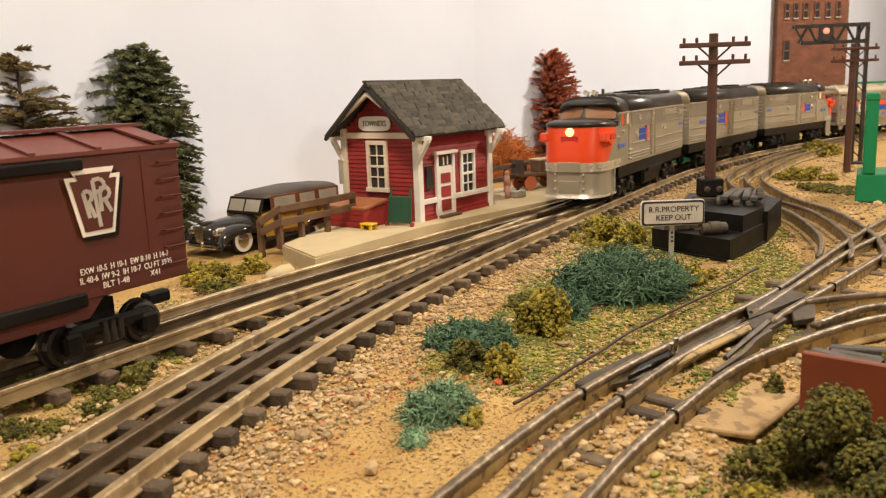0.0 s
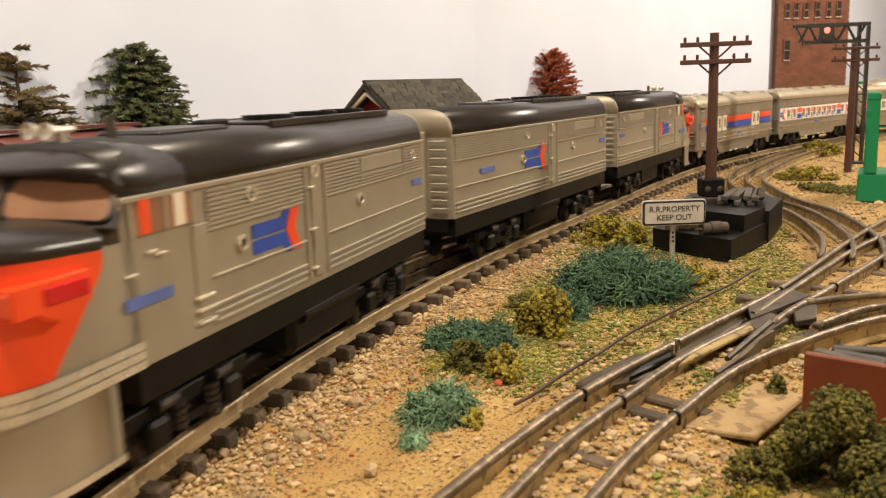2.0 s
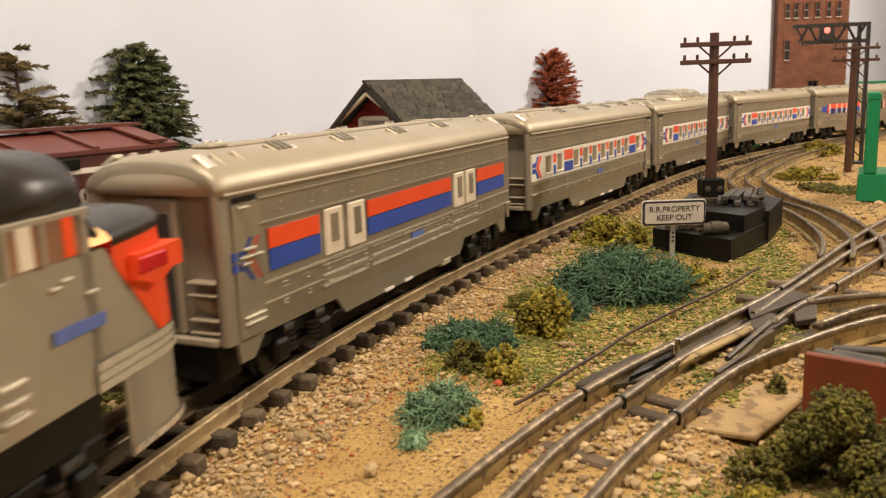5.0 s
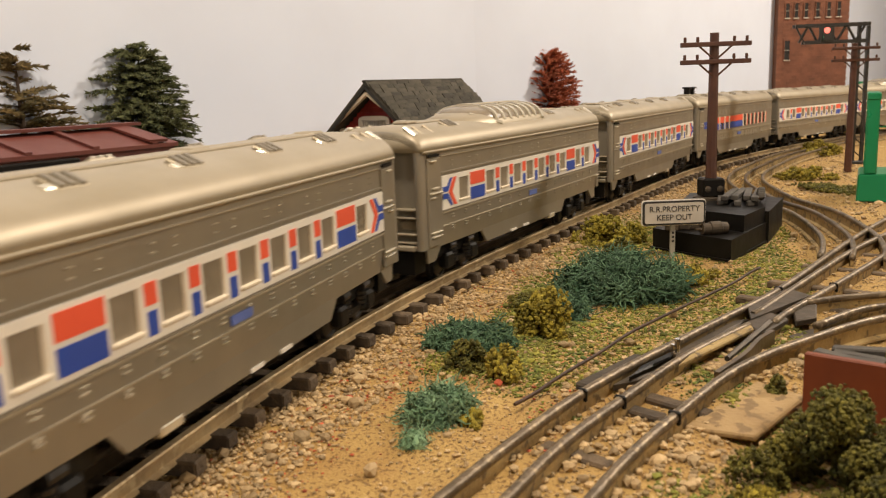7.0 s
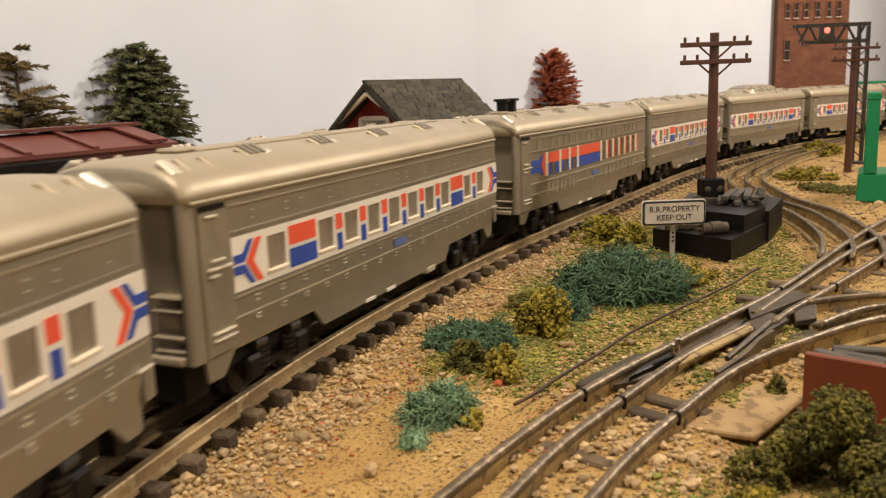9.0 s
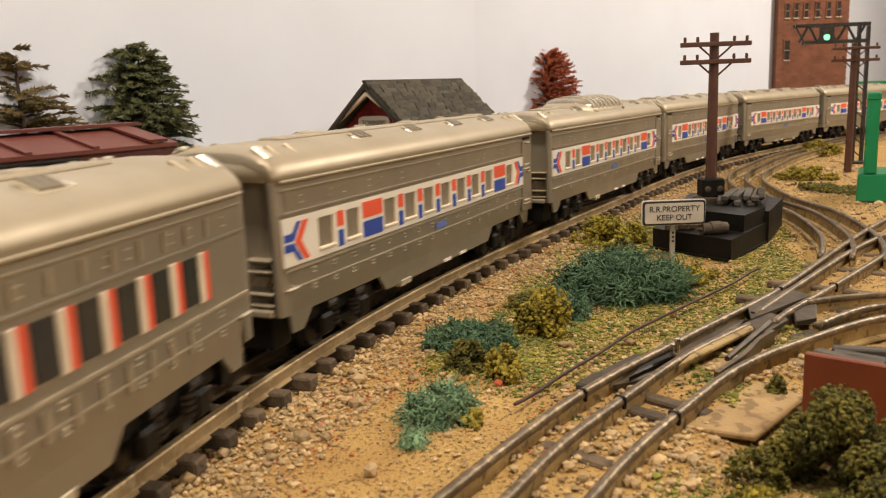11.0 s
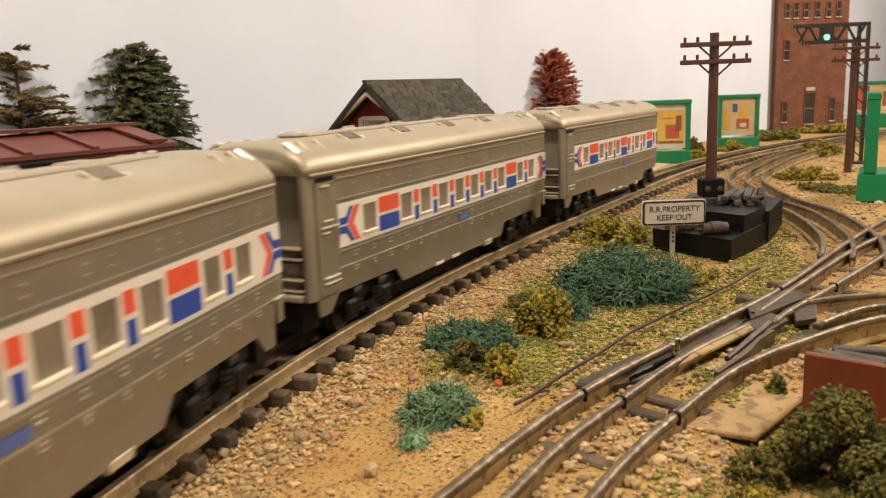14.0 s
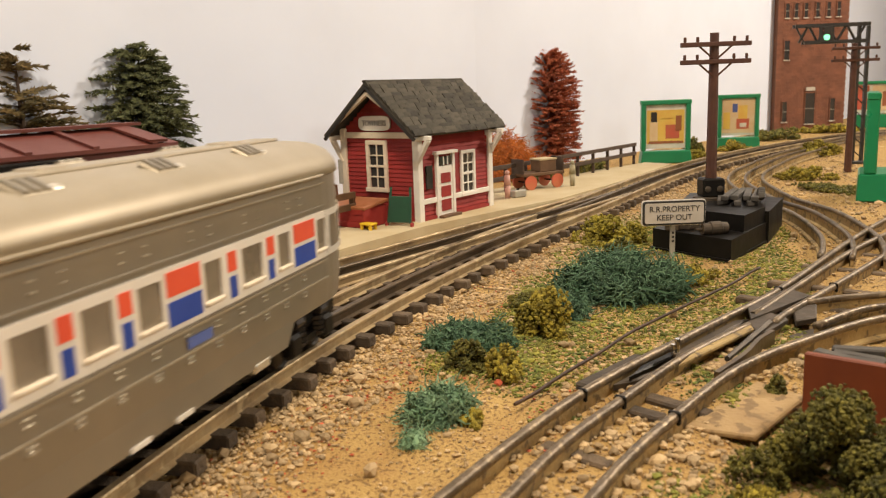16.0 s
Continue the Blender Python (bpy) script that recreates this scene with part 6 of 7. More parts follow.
for i in range(9):
    part("lumber", box((0.052, 0.0052, 0.0036), (0.688 + rng.uniform(-0.004, 0.004), 0.006 + (i % 5) * 0.0066, 0.0292 + 0.0036 * (i // 5)), Euler((0, 0, radians(rng.uniform(-9, 9)))).to_matrix(), 0.0005), "log_dark", unit)
for i in range(4):
    part("block", box((0.0060, 0.0050, 0.0050), (0.668 + i * 0.007, 0.003, 0.0340 + 0.0004 * i), Euler((0, radians(25), radians(15))).to_matrix(), 0.0006), "log_dark", unit)
part("round_plate", lathe([(0.0270, 0.0135), (0.0292, 0.0135), (0.0296, 0.0125)], 28, "z"), "plate", unit).location = (0.698, 0.0415, 0)
part("lamp_cube", box((0.0175, 0.0175, 0.0150), (0.700, 0.0413, 0.0368), Euler((0, 0, radians(21))).to_matrix(), 0.0012), "black", unit)
for y in (-0.0048, 0.0048):
    part("bulb", lathe([(-0.0005, 0.0026), (0.0006, 0.0026), (0.0012, 0.0010)], 12, "x"), "plate", unit).matrix_basis = pose(0.700, 0.0413, 0.0360, 0, 0, 21) @ pose(-0.0090, y, 0, 0, 180, 0)

# keep-out board
sign = empty("warning_sign", pose(0.5911, 0.0594, 0.0035, 0, 0, 22), label="white warning sign with black border on a grey post", category="sign")
part("post", box((0.0024, 0.0034, 0.028), (0.0012, 0, 0.0095), bevel=0.0003), "grey_post", sign)
for i in range(3):
    part("post_letter", box((0.0004, 0.0016, 0.0016), (-0.0002, 0, 0.008 + i * 0.003)), "ink", sign)


panel = part("border", prism([(y, z + 0.0283) for y, z in round_plate(0.0436, 0.0168, 0.002)], -0.0018, "x", -0.0006), "ink", sign, "black raised border")
part("panel", prism([(y, z + 0.0283) for y, z in round_plate(0.0410, 0.0142, 0.0014)], -0.0006, "x", -0.0022), "sign_panel", sign, "off-white panel")
part("edge", prism([(y, z + 0.0283) for y, z in round_plate(0.0450, 0.0182, 0.0024)], -0.0010, "x", 0.0004), "white_trim", sign)
face = Euler((radians(90), 0, radians(-90))).to_matrix().to_4x4()
lettering("words", "R.R.PROPERTY", 0.0040, "ink", sign, Matrix.Translation((-0.0030, 0, 0.0311)) @ face, width=0.0350)
lettering("words", "KEEP OUT", 0.0040, "ink", sign, Matrix.Translation((-0.0030, 0, 0.0252)) @ face, width=0.0245)


# billboards
def billboard(m, w, h, foot, label, art, deep=0.022):
    root = empty("billboard", m, label=label, category="billboard", group="billboards")
    part("base", box((deep, w * 1.04, foot), (-(deep - 0.022) / 2, 0, foot / 2), bevel=0.0012, taper=0.94), "green", root)
    part("backing", box((0.004, w - 0.006, h - 0.006), (0.002, 0, foot + h / 2)), "poster_paper", root, "cream poster margin")
    for y in (-w / 2 + 0.0035, w / 2 - 0.0035):
        part("side_frame", box((0.011, 0.007, h), (0, y, foot + h / 2), bevel=0.0012), "green", root)
    part("top_frame", box((0.012, w + 0.002, 0.007), (0, 0, foot + h - 0.002), bevel=0.0012), "green", root)
    for i, (u0, u1, v0, v1, material) in enumerate(art):
        part("printed_patch", box((0.0004, (u1 - u0) * w, (v1 - v0) * h), (-0.0003 - 0.0003 * i, (0.5 - (u0 + u1) / 2) * w, foot + h * (v0 + v1) / 2)), material, root)
    return root


billboard(pose(1.297, 0.1440, 0, 0, 0, 20), 0.074, 0.074, 0.019, "green framed billboard with a yellow and red poster",
          [(0.12, 0.88, 0.14, 0.82, "poster_yellow"), (0.16, 0.86, 0.14, 0.19, "poster_brown"), (0.50, 0.78, 0.24, 0.52, "poster_red"), (0.18, 0.34, 0.20, 0.60, "poster_cream"), (0.20, 0.32, 0.58, 0.78, "ink"), (0.70, 0.82, 0.40, 0.70, "poster_brown"), (0.40, 0.66, 0.66, 0.76, "poster_yellow")])
billboard(pose(1.585, 0.0500, 0, 0, 0, 16), 0.072, 0.074, 0.019, "green framed billboard with a cream poster",
          [(0.10, 0.90, 0.10, 0.90, "poster_cream"), (0.36, 0.48, 0.60, 0.80, "blue_ink"), (0.50, 0.72, 0.44, 0.76, "poster_yellow"), (0.46, 0.76, 0.20, 0.44, "poster_red"), (0.54, 0.70, 0.24, 0.34, "poster_paper"), (0.14, 0.30, 0.20, 0.60, "poster_yellow")])
billboard(pose(2.165, -0.238, 0, 0, 0, 0), 0.112, 0.074, 0.030, "green framed billboard with red and cream poster near the tower",
          [(0.08, 0.30, 0.15, 0.90, "poster_red"), (0.36, 0.92, 0.12, 0.88, "poster_cream"), (0.55, 0.80, 0.25, 0.70, "poster_brown")])
billboard(pose(0.928, -0.0970, 0, 0, 0, 85), 0.074, 0.076, 0.027, "bright green framed billboard with an orange poster on a deep base",
          [(0.08, 0.92, 0.10, 0.90, "poster_cream"), (0.12, 0.60, 0.15, 0.85, "poster_red")], 0.030)

# brick tower
tower = empty("brick_tower", pose(2.104, -0.088, 0, 0, 0, 21.5), label="tall red brick tower building with dark narrow windows", category="building")
TW, TD, TH_ = 0.160, 0.060, 0.40
part("core", box((TD, TW, TH_), (TD / 2 + 0.001, 0, TH_ / 2)), "mortar", tower)
brick0 = None
rng = random.Random(5)
holes = [(-0.052, 0.020, 0.011, 0.050), (0.0, 0.014, 0.022, 0.070), (0.058, 0.020, 0.011, 0.046)] + [(y, z, 0.0085, 0.032) for z in (0.252, 0.308, 0.356) for y in (-0.056, -0.033, -0.008, 0.018, 0.040, 0.060)] + [(0.058, 0.160, 0.012, 0.042), (0.058, 0.205, 0.012, 0.0)]
wallb = bmesh.new()
for r in range(62):
    z = 0.0032 + r * 0.0062
    y = -TW / 2 + (0.006 if r % 2 else 0.0)
    while y < TW / 2 - 0.004:
        c = y + 0.0056
        if not any(abs(c - hy) < hw / 2 and hz < z < hz + hh for hy, hz, hw, hh in holes):
            add_box(wallb, (0.0030, 0.0114, 0.0057), (0.0012 + rng.uniform(-0.0002, 0.0002), min(c, TW / 2 - 0.0056), z))
        y += 0.0119
tagged(part("bricks", wallb, "brick", tower), kind="stuff")
for hy, hz, hw, hh in holes:
    if hh:
        w = part("window", box((0.0024, hw, hh), (-0.0002, hy, hz + hh / 2)), "dark_pane", tower)
        for dy in (-1, 1):
            part("jamb", box((0.0030, 0.0012, hh + 0.002), (-0.0006, hy + dy * (hw / 2 + 0.0004), hz + hh / 2)), "brick", w)
        part("lintel", box((0.0032, hw + 0.003, 0.0022), (-0.0006, hy, hz + hh + 0.001)), "brick", w)
        part("sill", box((0.0040, hw + 0.003, 0.0022), (-0.0010, hy, hz - 0.001)), "stone", w)
        part("sash_bar", box((0.0010, hw, 0.0012), (-0.0016, hy, hz + hh / 2)), "grey_post", w)
part("lower_light", box((0.0010, 0.016, 0.045), (0.0002, 0.0, 0.036)), "glass", tower, "pale lit doorway pane")
part("name_stone", box((0.0035, 0.020, 0.008), (-0.0016, 0.0, 0.093)), "stone", tower, "pale stone plaque")
part("cornice", box((TD + 0.008, TW + 0.008, 0.008), (TD / 2, 0, TH_ + 0.004)), "brick", tower)

# signal bridge
gantry = empty("signal_bridge", pose(1.280, -0.1165, 0, 0, 0, 18), label="black lattice signal bridge over the track", category="signal")
for y in (-0.006, 0.006):
    part("upright", box((0.0046, 0.0042, 0.186), (0, y, 0.093)), "steel_black", gantry)
for i in range(9):
    part("lattice", rod((0, -0.006, 0.008 + i * 0.018), (0, 0.006, 0.020 + i * 0.018), 0.0008, sides=5), "steel_black", gantry)
part("foot_plate", box((0.016, 0.022, 0.004), (0, 0, 0.002), bevel=0.0008), "steel_black", gantry)
for z, y1 in ((0.1885, 0.0925), (0.1665, 0.080)):
    for x in (-0.005, 0.005):
        part("chord", box((0.0036, y1 + 0.006, 0.0046), (x, (y1 - 0.006) / 2, z)), "steel_black", gantry)
for i in range(7):
    a, b = 0.000 + i * 0.0125, 0.0125 + i * 0.0125
    part("web", rod((-0.005, a, 0.1665 if i % 2 else 0.1885), (-0.005, b, 0.1885 if i % 2 else 0.1665), 0.0018, sides=5), "steel_black", gantry)
part("end_web", rod((-0.005, 0.080, 0.1665), (-0.005, 0.0925, 0.1885), 0.0012, sides=5), "steel_black", gantry)
SH = (-0.008, 0.0515, 0.0)
part("signal_plate", box((0.0016, 0.020, 0.0225), (-0.0066, SH[1], 0.1768), bevel=0.0006), "steel_black", gantry, "dark signal head")
for z, material in ((0.1815, "signal_red"), (0.1725, "signal_green")):
    part("lens", lathe([(-0.0076, 0.0040), (-0.0086, 0.0040), (-0.0092, 0.0026), (-0.0094, 0.0004)], 14, "x"), material, gantry, "round coloured signal lens").location = (0, SH[1], z)
# Added part: both lenses always glow, this hides the one that is off.
vane = part("shutter", box((0.0008, 0.0100, 0.0088), (-0.0108, SH[1], 0.1722), bevel=0.0003), "steel_black", gantry, "small black vane added to hide the lens that is off")
VANE_RISE = 0.0092

# mahogany box with clutter, lower right
mb = empty("mahogany_box", pose(0.3000, -0.0156, 0, 0, 0, -108.5), label="reddish brown wooden box with dark lumber and foliage on top", category="box")
for name, size, at in (("side", (0.084, 0.0030, 0.0280), (0.041, 0.0015, 0.0140)), ("side", (0.084, 0.0030, 0.0200), (0.041, 0.0345, 0.0100)), ("end", (0.0030, 0.0300, 0.0200), (0.0006, 0.0180, 0.0100)), ("end", (0.0030, 0.0300, 0.0200), (0.0815, 0.0180, 0.0100))):
    part(name, box(size, at, bevel=0.0005), "mahogany", mb)
part("filling", box((0.078, 0.030, 0.0195), (0.041, 0.0180, 0.0098)), "log_dark", mb)
rng = random.Random(3)
for i in range(9):
    part("lid_board", box((0.040, 0.0050, 0.0032), (0.022 + 0.030 * (i % 2) + rng.uniform(-0.004, 0.004), 0.0065 + 0.0032 * i, 0.0208 + 0.0010 * (i % 3)), Euler((0, radians(rng.uniform(-4, 4)), radians(rng.uniform(-14, 14)))).to_matrix(), 0.0006), "log_dark", mb)

# ---- plants ----
def strands(rng, n, radius, height, thick, length, sides=3, segs=5):
    """Tangled curling twigs on a low mound, as one mesh's verts and faces."""
    verts, faces = [], []
    for _ in range(n):
        u, v = rng.random(), rng.random()
        el, az = math.asin(u ** 0.9), 2 * math.pi * v
        wob = 1 + 0.22 * noise.noise((math.cos(az) * 1.5, math.sin(az) * 1.5, el * 2 + radius[0] * 50))
        k = rng.uniform(0.72, 1.02) * wob
        p = Vector((radius[0] * math.cos(el) * math.cos(az) * k, radius[1] * math.cos(el) * math.sin(az) * k, height * math.sin(el) * k))
        d = Vector((rng.uniform(-1, 1), rng.uniform(-1, 1), rng.uniform(-0.6, 0.5))).normalized()
        rows, q = [], p.copy()
        for s in range(segs + 1):
            r = thick * (1 - 0.6 * s / segs)
            side = d.orthogonal().normalized()
            other = d.cross(side)
            rows.append(len(verts))
            for i in range(sides):
                a = 2 * math.pi * i / sides
                verts.append(q + side * r * math.cos(a) + other * r * math.sin(a))
            d = (d + Vector((rng.uniform(-1, 1), rng.uniform(-1, 1), rng.uniform(-1, 0.8))) * 1.05).normalized()
            q = q + d * length / segs
            q.z = max(q.z, 0.0003)
        for a, b in zip(rows, rows[1:]):
            for i in range(sides):
                j = (i + 1) % sides
                faces.append((a + i, a + j, b + j, b + i))
    return verts, faces


def lichen(name, at, radius, height, material, label, seed, n=420, turn=0.0, thick=0.00042, length=0.011, category="bush"):
    rng = random.Random(seed)
    v, f = strands(rng, n, radius, height, thick, length)
    root = empty(name, pose(at[0], at[1], max(0, lie(at[0], at[1])) if len(at) < 3 else at[2], 0, 0, turn), label=label, category=category)
    tw = bulk("foliage", v, f, material)
    tw.parent = root
    bm = bmesh.new()
    bmesh.ops.create_icosphere(bm, subdivisions=3, radius=1.0)
    for q in bm.verts:
        k = 0.78 + 0.18 * noise.noise(q.co * 3 + Vector((seed, 0, 0)))
        q.co = Vector((q.co.x * radius[0] * k, q.co.y * radius[1] * k, max(q.co.z, -0.05) * height * k))
    part("inner_mass", bm, material, root)
    return root


ICO = bmesh.new()
bmesh.ops.create_icosphere(ICO, subdivisions=1, radius=1.0)
ICO_V = [v.co.copy() for v in ICO.verts]
ICO_F = [tuple(v.index for v in f.verts) for f in ICO.faces]
ICO.free()


def clumps(rng, n, radius, height, size):
    """Foam crumbs gathered in uneven lobes over a mound."""
    verts, faces, lobes = [], [], []
    for _ in range(max(6, min(17, int(n ** 0.5 * 0.55)))):
        el, az = math.asin(rng.random() ** 0.75), rng.uniform(0, 2 * math.pi)
        k = rng.uniform(0.45, 1.0)
        lobes.append((Vector((radius[0] * math.cos(el) * math.cos(az) * k, radius[1] * math.cos(el) * math.sin(az) * k, height * math.sin(el) * k)), rng.uniform(0.20, 0.36)))
    for _ in range(n):
        c, r = rng.choice(lobes)
        d = Vector((rng.gauss(0, 1), rng.gauss(0, 1), rng.gauss(0, 1))).normalized() * rng.uniform(0.55, 1.0) * r
        p = c + Vector((d.x * radius[0], d.y * radius[1], d.z * height)) * 1.15
        p.z = max(p.z, size * 0.3)
        b, s = len(verts), size * rng.uniform(0.4, 1.25)
        for v in ICO_V:
            verts.append(p + v * s * rng.uniform(0.5, 1.45))
        faces += [(b + i, b + j, b + m) for i, j, m in ICO_F]
    return verts, faces


def foam(name, at, radius, height, material, label, seed, n=260, size=0.0016, category="bush"):
    rng = random.Random(seed)
    v, f = clumps(rng, int(n * 2.2) if n < 1000 else n, radius, height, size * 0.68 if n < 1000 else size)
    root = empty(name, pose(at[0], at[1], at[2] if len(at) > 2 else 0, 0, 0, rng.uniform(0, 360) if radius[0] == radius[1] else 0), label=label, category=category)
    ob = bulk("foliage", v, f, material)
    ob.parent = root
    bm = bmesh.new()
    add_rod(bm, (0, 0, 0), (0, 0, height * 0.6), 0.0012, 0.0006, 6)
    part("stem", bm, "bark", root)
    return root


lichen("lichen_bush", (0.478, 0.078), (0.032, 0.037), 0.0225, "lichen_teal", "large teal green lichen bush among the gravel", 1, 2300, 10, 0.00062, 0.0140)
foam("foam_bush", (0.520, 0.0400), (0.022, 0.016), 0.009, "foam_olive", "low yellow green foam tuft beside the large lichen bush", 71, 420, 0.0016)
foam("foam_bush", (0.440, 0.1220), (0.018, 0.012), 0.006, "foam_dark", "low green foam tuft at the edge of the gravel", 72, 300, 0.0014)
lichen("lichen_bush", (0.425, 0.0975), (0.014, 0.013), 0.012, "lichen_teal", "small dark green lichen bush before the large one", 73, 420, 0, 0.0005, 0.0080)
lichen("lichen_bush", (0.360, 0.131), (0.018, 0.024), 0.012, "lichen_teal", "low teal lichen bush on bare earth", 2, 620, 15, 0.00058, 0.0075)
lichen("lichen_bush", (0.276, 0.113), (0.017, 0.0135), 0.011, "lichen_light", "pale teal lichen tuft on bare earth", 3, 480, 0, 0.00056, 0.0080)
lichen("lichen_bush", (0.249, 0.112), (0.007, 0.006), 0.005, "lichen_light", "small pale green lichen tuft", 4, 110, 0, 0.0003, 0.005)
foam("foam_bush", (0.384, 0.0985), (0.0095, 0.0130), 0.0235, "foam_olive", "upright olive green foam bush", 5, 900)
foam("foam_bush", (0.330, 0.1215), (0.008, 0.010), 0.013, "foam_dark", "dark olive foam bush beside lichen", 6, 300)
foam("foam_bush", (0.322, 0.1000), (0.008, 0.0095), 0.0125, "foam_olive", "olive foam bush beside lichen", 7, 300)
foam("foam_bush", (0.272, 0.0985), (0.005, 0.005), 0.006, "foam_olive", "small olive foam tuft", 8, 120)
foam("foam_bush", (0.640, 0.1090), (0.028, 0.030), 0.022, "foam_yellow", "yellow green foam bush beside the main line", 9, 900, 0.0020)
foam("foam_bush", (0.590, 0.0960), (0.014, 0.014), 0.011, "foam_dark", "green foam bush behind the warning sign", 10, 300)
foam("foam_bush", (0.262, -0.0235), (0.022, 0.027), 0.024, "foam_dark", "dark green foam bush close to the box", 11, 10000, 0.00075)
foam("foam_bush", (0.222, -0.0040), (0.016, 0.019), 0.010, "foam_olive", "dark green foam bush standing in loose sand", 12, 3000, 0.0009)
foam("foam_bush", (0.220, -0.0400), (0.022, 0.024), 0.022, "foam_dark", "dark green foam bush near the wooden box", 13, 8000, 0.00075)
foam("foam_bush", (0.312, -0.056, 0.0225), (0.010, 0.016), 0.012, "foam_dark", "dark foliage heaped on the wooden box", 36, 1200, 0.0010)
foam("foam_bush", (0.480, -0.0860), (0.013, 0.018), 0.026, "foam_olive", "olive foam bush at the turnout", 14, 400, 0.0020)
foam("foam_bush", (0.3240, -0.0075), (0.006, 0.006), 0.009, "foam_dark", "small dark tuft beside the box", 15, 120)
foam("foam_bush", (0.245, 0.2880), (0.010, 0.018), 0.008, "foam_dark", "low green tuft beside the siding", 16, 260)
foam("foam_bush", (0.274, 0.2560), (0.008, 0.008), 0.008, "foam_dark", "low green tuft between the tracks", 17, 200)
foam("foam_bush", (0.258, 0.2530), (0.012, 0.014), 0.003, "foam_dark", "flat green tuft between the tracks", 18, 220, 0.0012)
foam("foam_bush", (0.236, 0.2420), (0.006, 0.007), 0.005, "foam_dark", "small grey green tuft between the tracks", 19, 120)
foam("foam_bush", (0.2150, 0.2560), (0.010, 0.014), 0.005, "foam_dark", "low green tuft in the sand by the siding", 74, 260, 0.0012)
foam("foam_bush", (0.1950, 0.2350), (0.009, 0.010), 0.004, "foam_olive", "low yellow green tuft in the sand", 75, 200, 0.0012)
foam("foam_bush", (0.240, 0.2150), (0.004, 0.004), 0.003, "foam_yellow", "tiny yellow tuft by the rail", 20, 60, 0.0010)
foam("foam_bush", (0.275, 0.2020), (0.005, 0.005), 0.004, "foam_dark", "tiny green tuft between the rails", 21, 70, 0.0010)
foam("foam_bush", (0.446, 0.3480), (0.018, 0.024), 0.012, "foam_olive", "yellow green foam bushes before the toy car", 22, 520, 0.0018)
foam("foam_bush", (0.482, 0.3350), (0.012, 0.016), 0.011, "foam_olive", "yellow green foam bush near the platform end", 23, 300, 0.0018)
foam("foam_bush", (0.425, 0.3250), (0.014, 0.014), 0.007, "foam_dark", "low green foam bush beside the siding", 24, 260, 0.0016)
foam("foam_bush", (1.09, -0.043), (0.030, 0.034), 0.016, "foam_olive", "dull green foam bush inside the curve", 25, 420, 0.0026)
foam("foam_bush", (0.985, -0.062), (0.040, 0.042), 0.0045, "foam_dark", "flat dark green patch beside the green billboard", 26, 420, 0.0024)
foam("foam_bush", (1.42, -0.075), (0.040, 0.030), 0.018, "foam_olive", "dull green foam bush inside the far curve", 27, 300, 0.0030)
foam("foam_bush", (1.405, 0.1150), (0.022, 0.024), 0.030, "foam_dark", "dark green bush between the billboards", 28, 260, 0.0034)
foam("foam_bush", (1.330, 0.1020), (0.020, 0.030), 0.016, "foam_olive", "olive bush at the foot of a billboard", 29, 260, 0.0030)
foam("foam_bush", (1.520, 0.0560), (0.030, 0.030), 0.014, "foam_olive", "olive bush at the foot of a billboard", 30, 260, 0.0030)
foam("foam_bush", (1.800, -0.010), (0.080, 0.050), 0.020, "foam_dark", "dull green bushes along the back wall", 31, 420, 0.0045)
foam("foam_bush", (1.990, -0.120), (0.040, 0.080), 0.016, "foam_olive", "dull green bushes before the brick tower", 32, 420, 0.0045)
foam("foam_bush", (1.110, 0.2200), (0.060, 0.020), 0.022, "foam_dark", "dark bushes behind the platform fence", 33, 420, 0.0032)
foam("foam_bush", (0.980, 0.2560), (0.060, 0.020), 0.020, "foam_dark", "dark bushes behind the baggage wagon", 34, 420, 0.0032)
lichen("lichen_bush", (1.075, 0.330), (0.045, 0.045), 0.064, "lichen_orange", "bright orange lichen shrub behind the platform", 35, 1500, 0, 0.0007, 0.016)


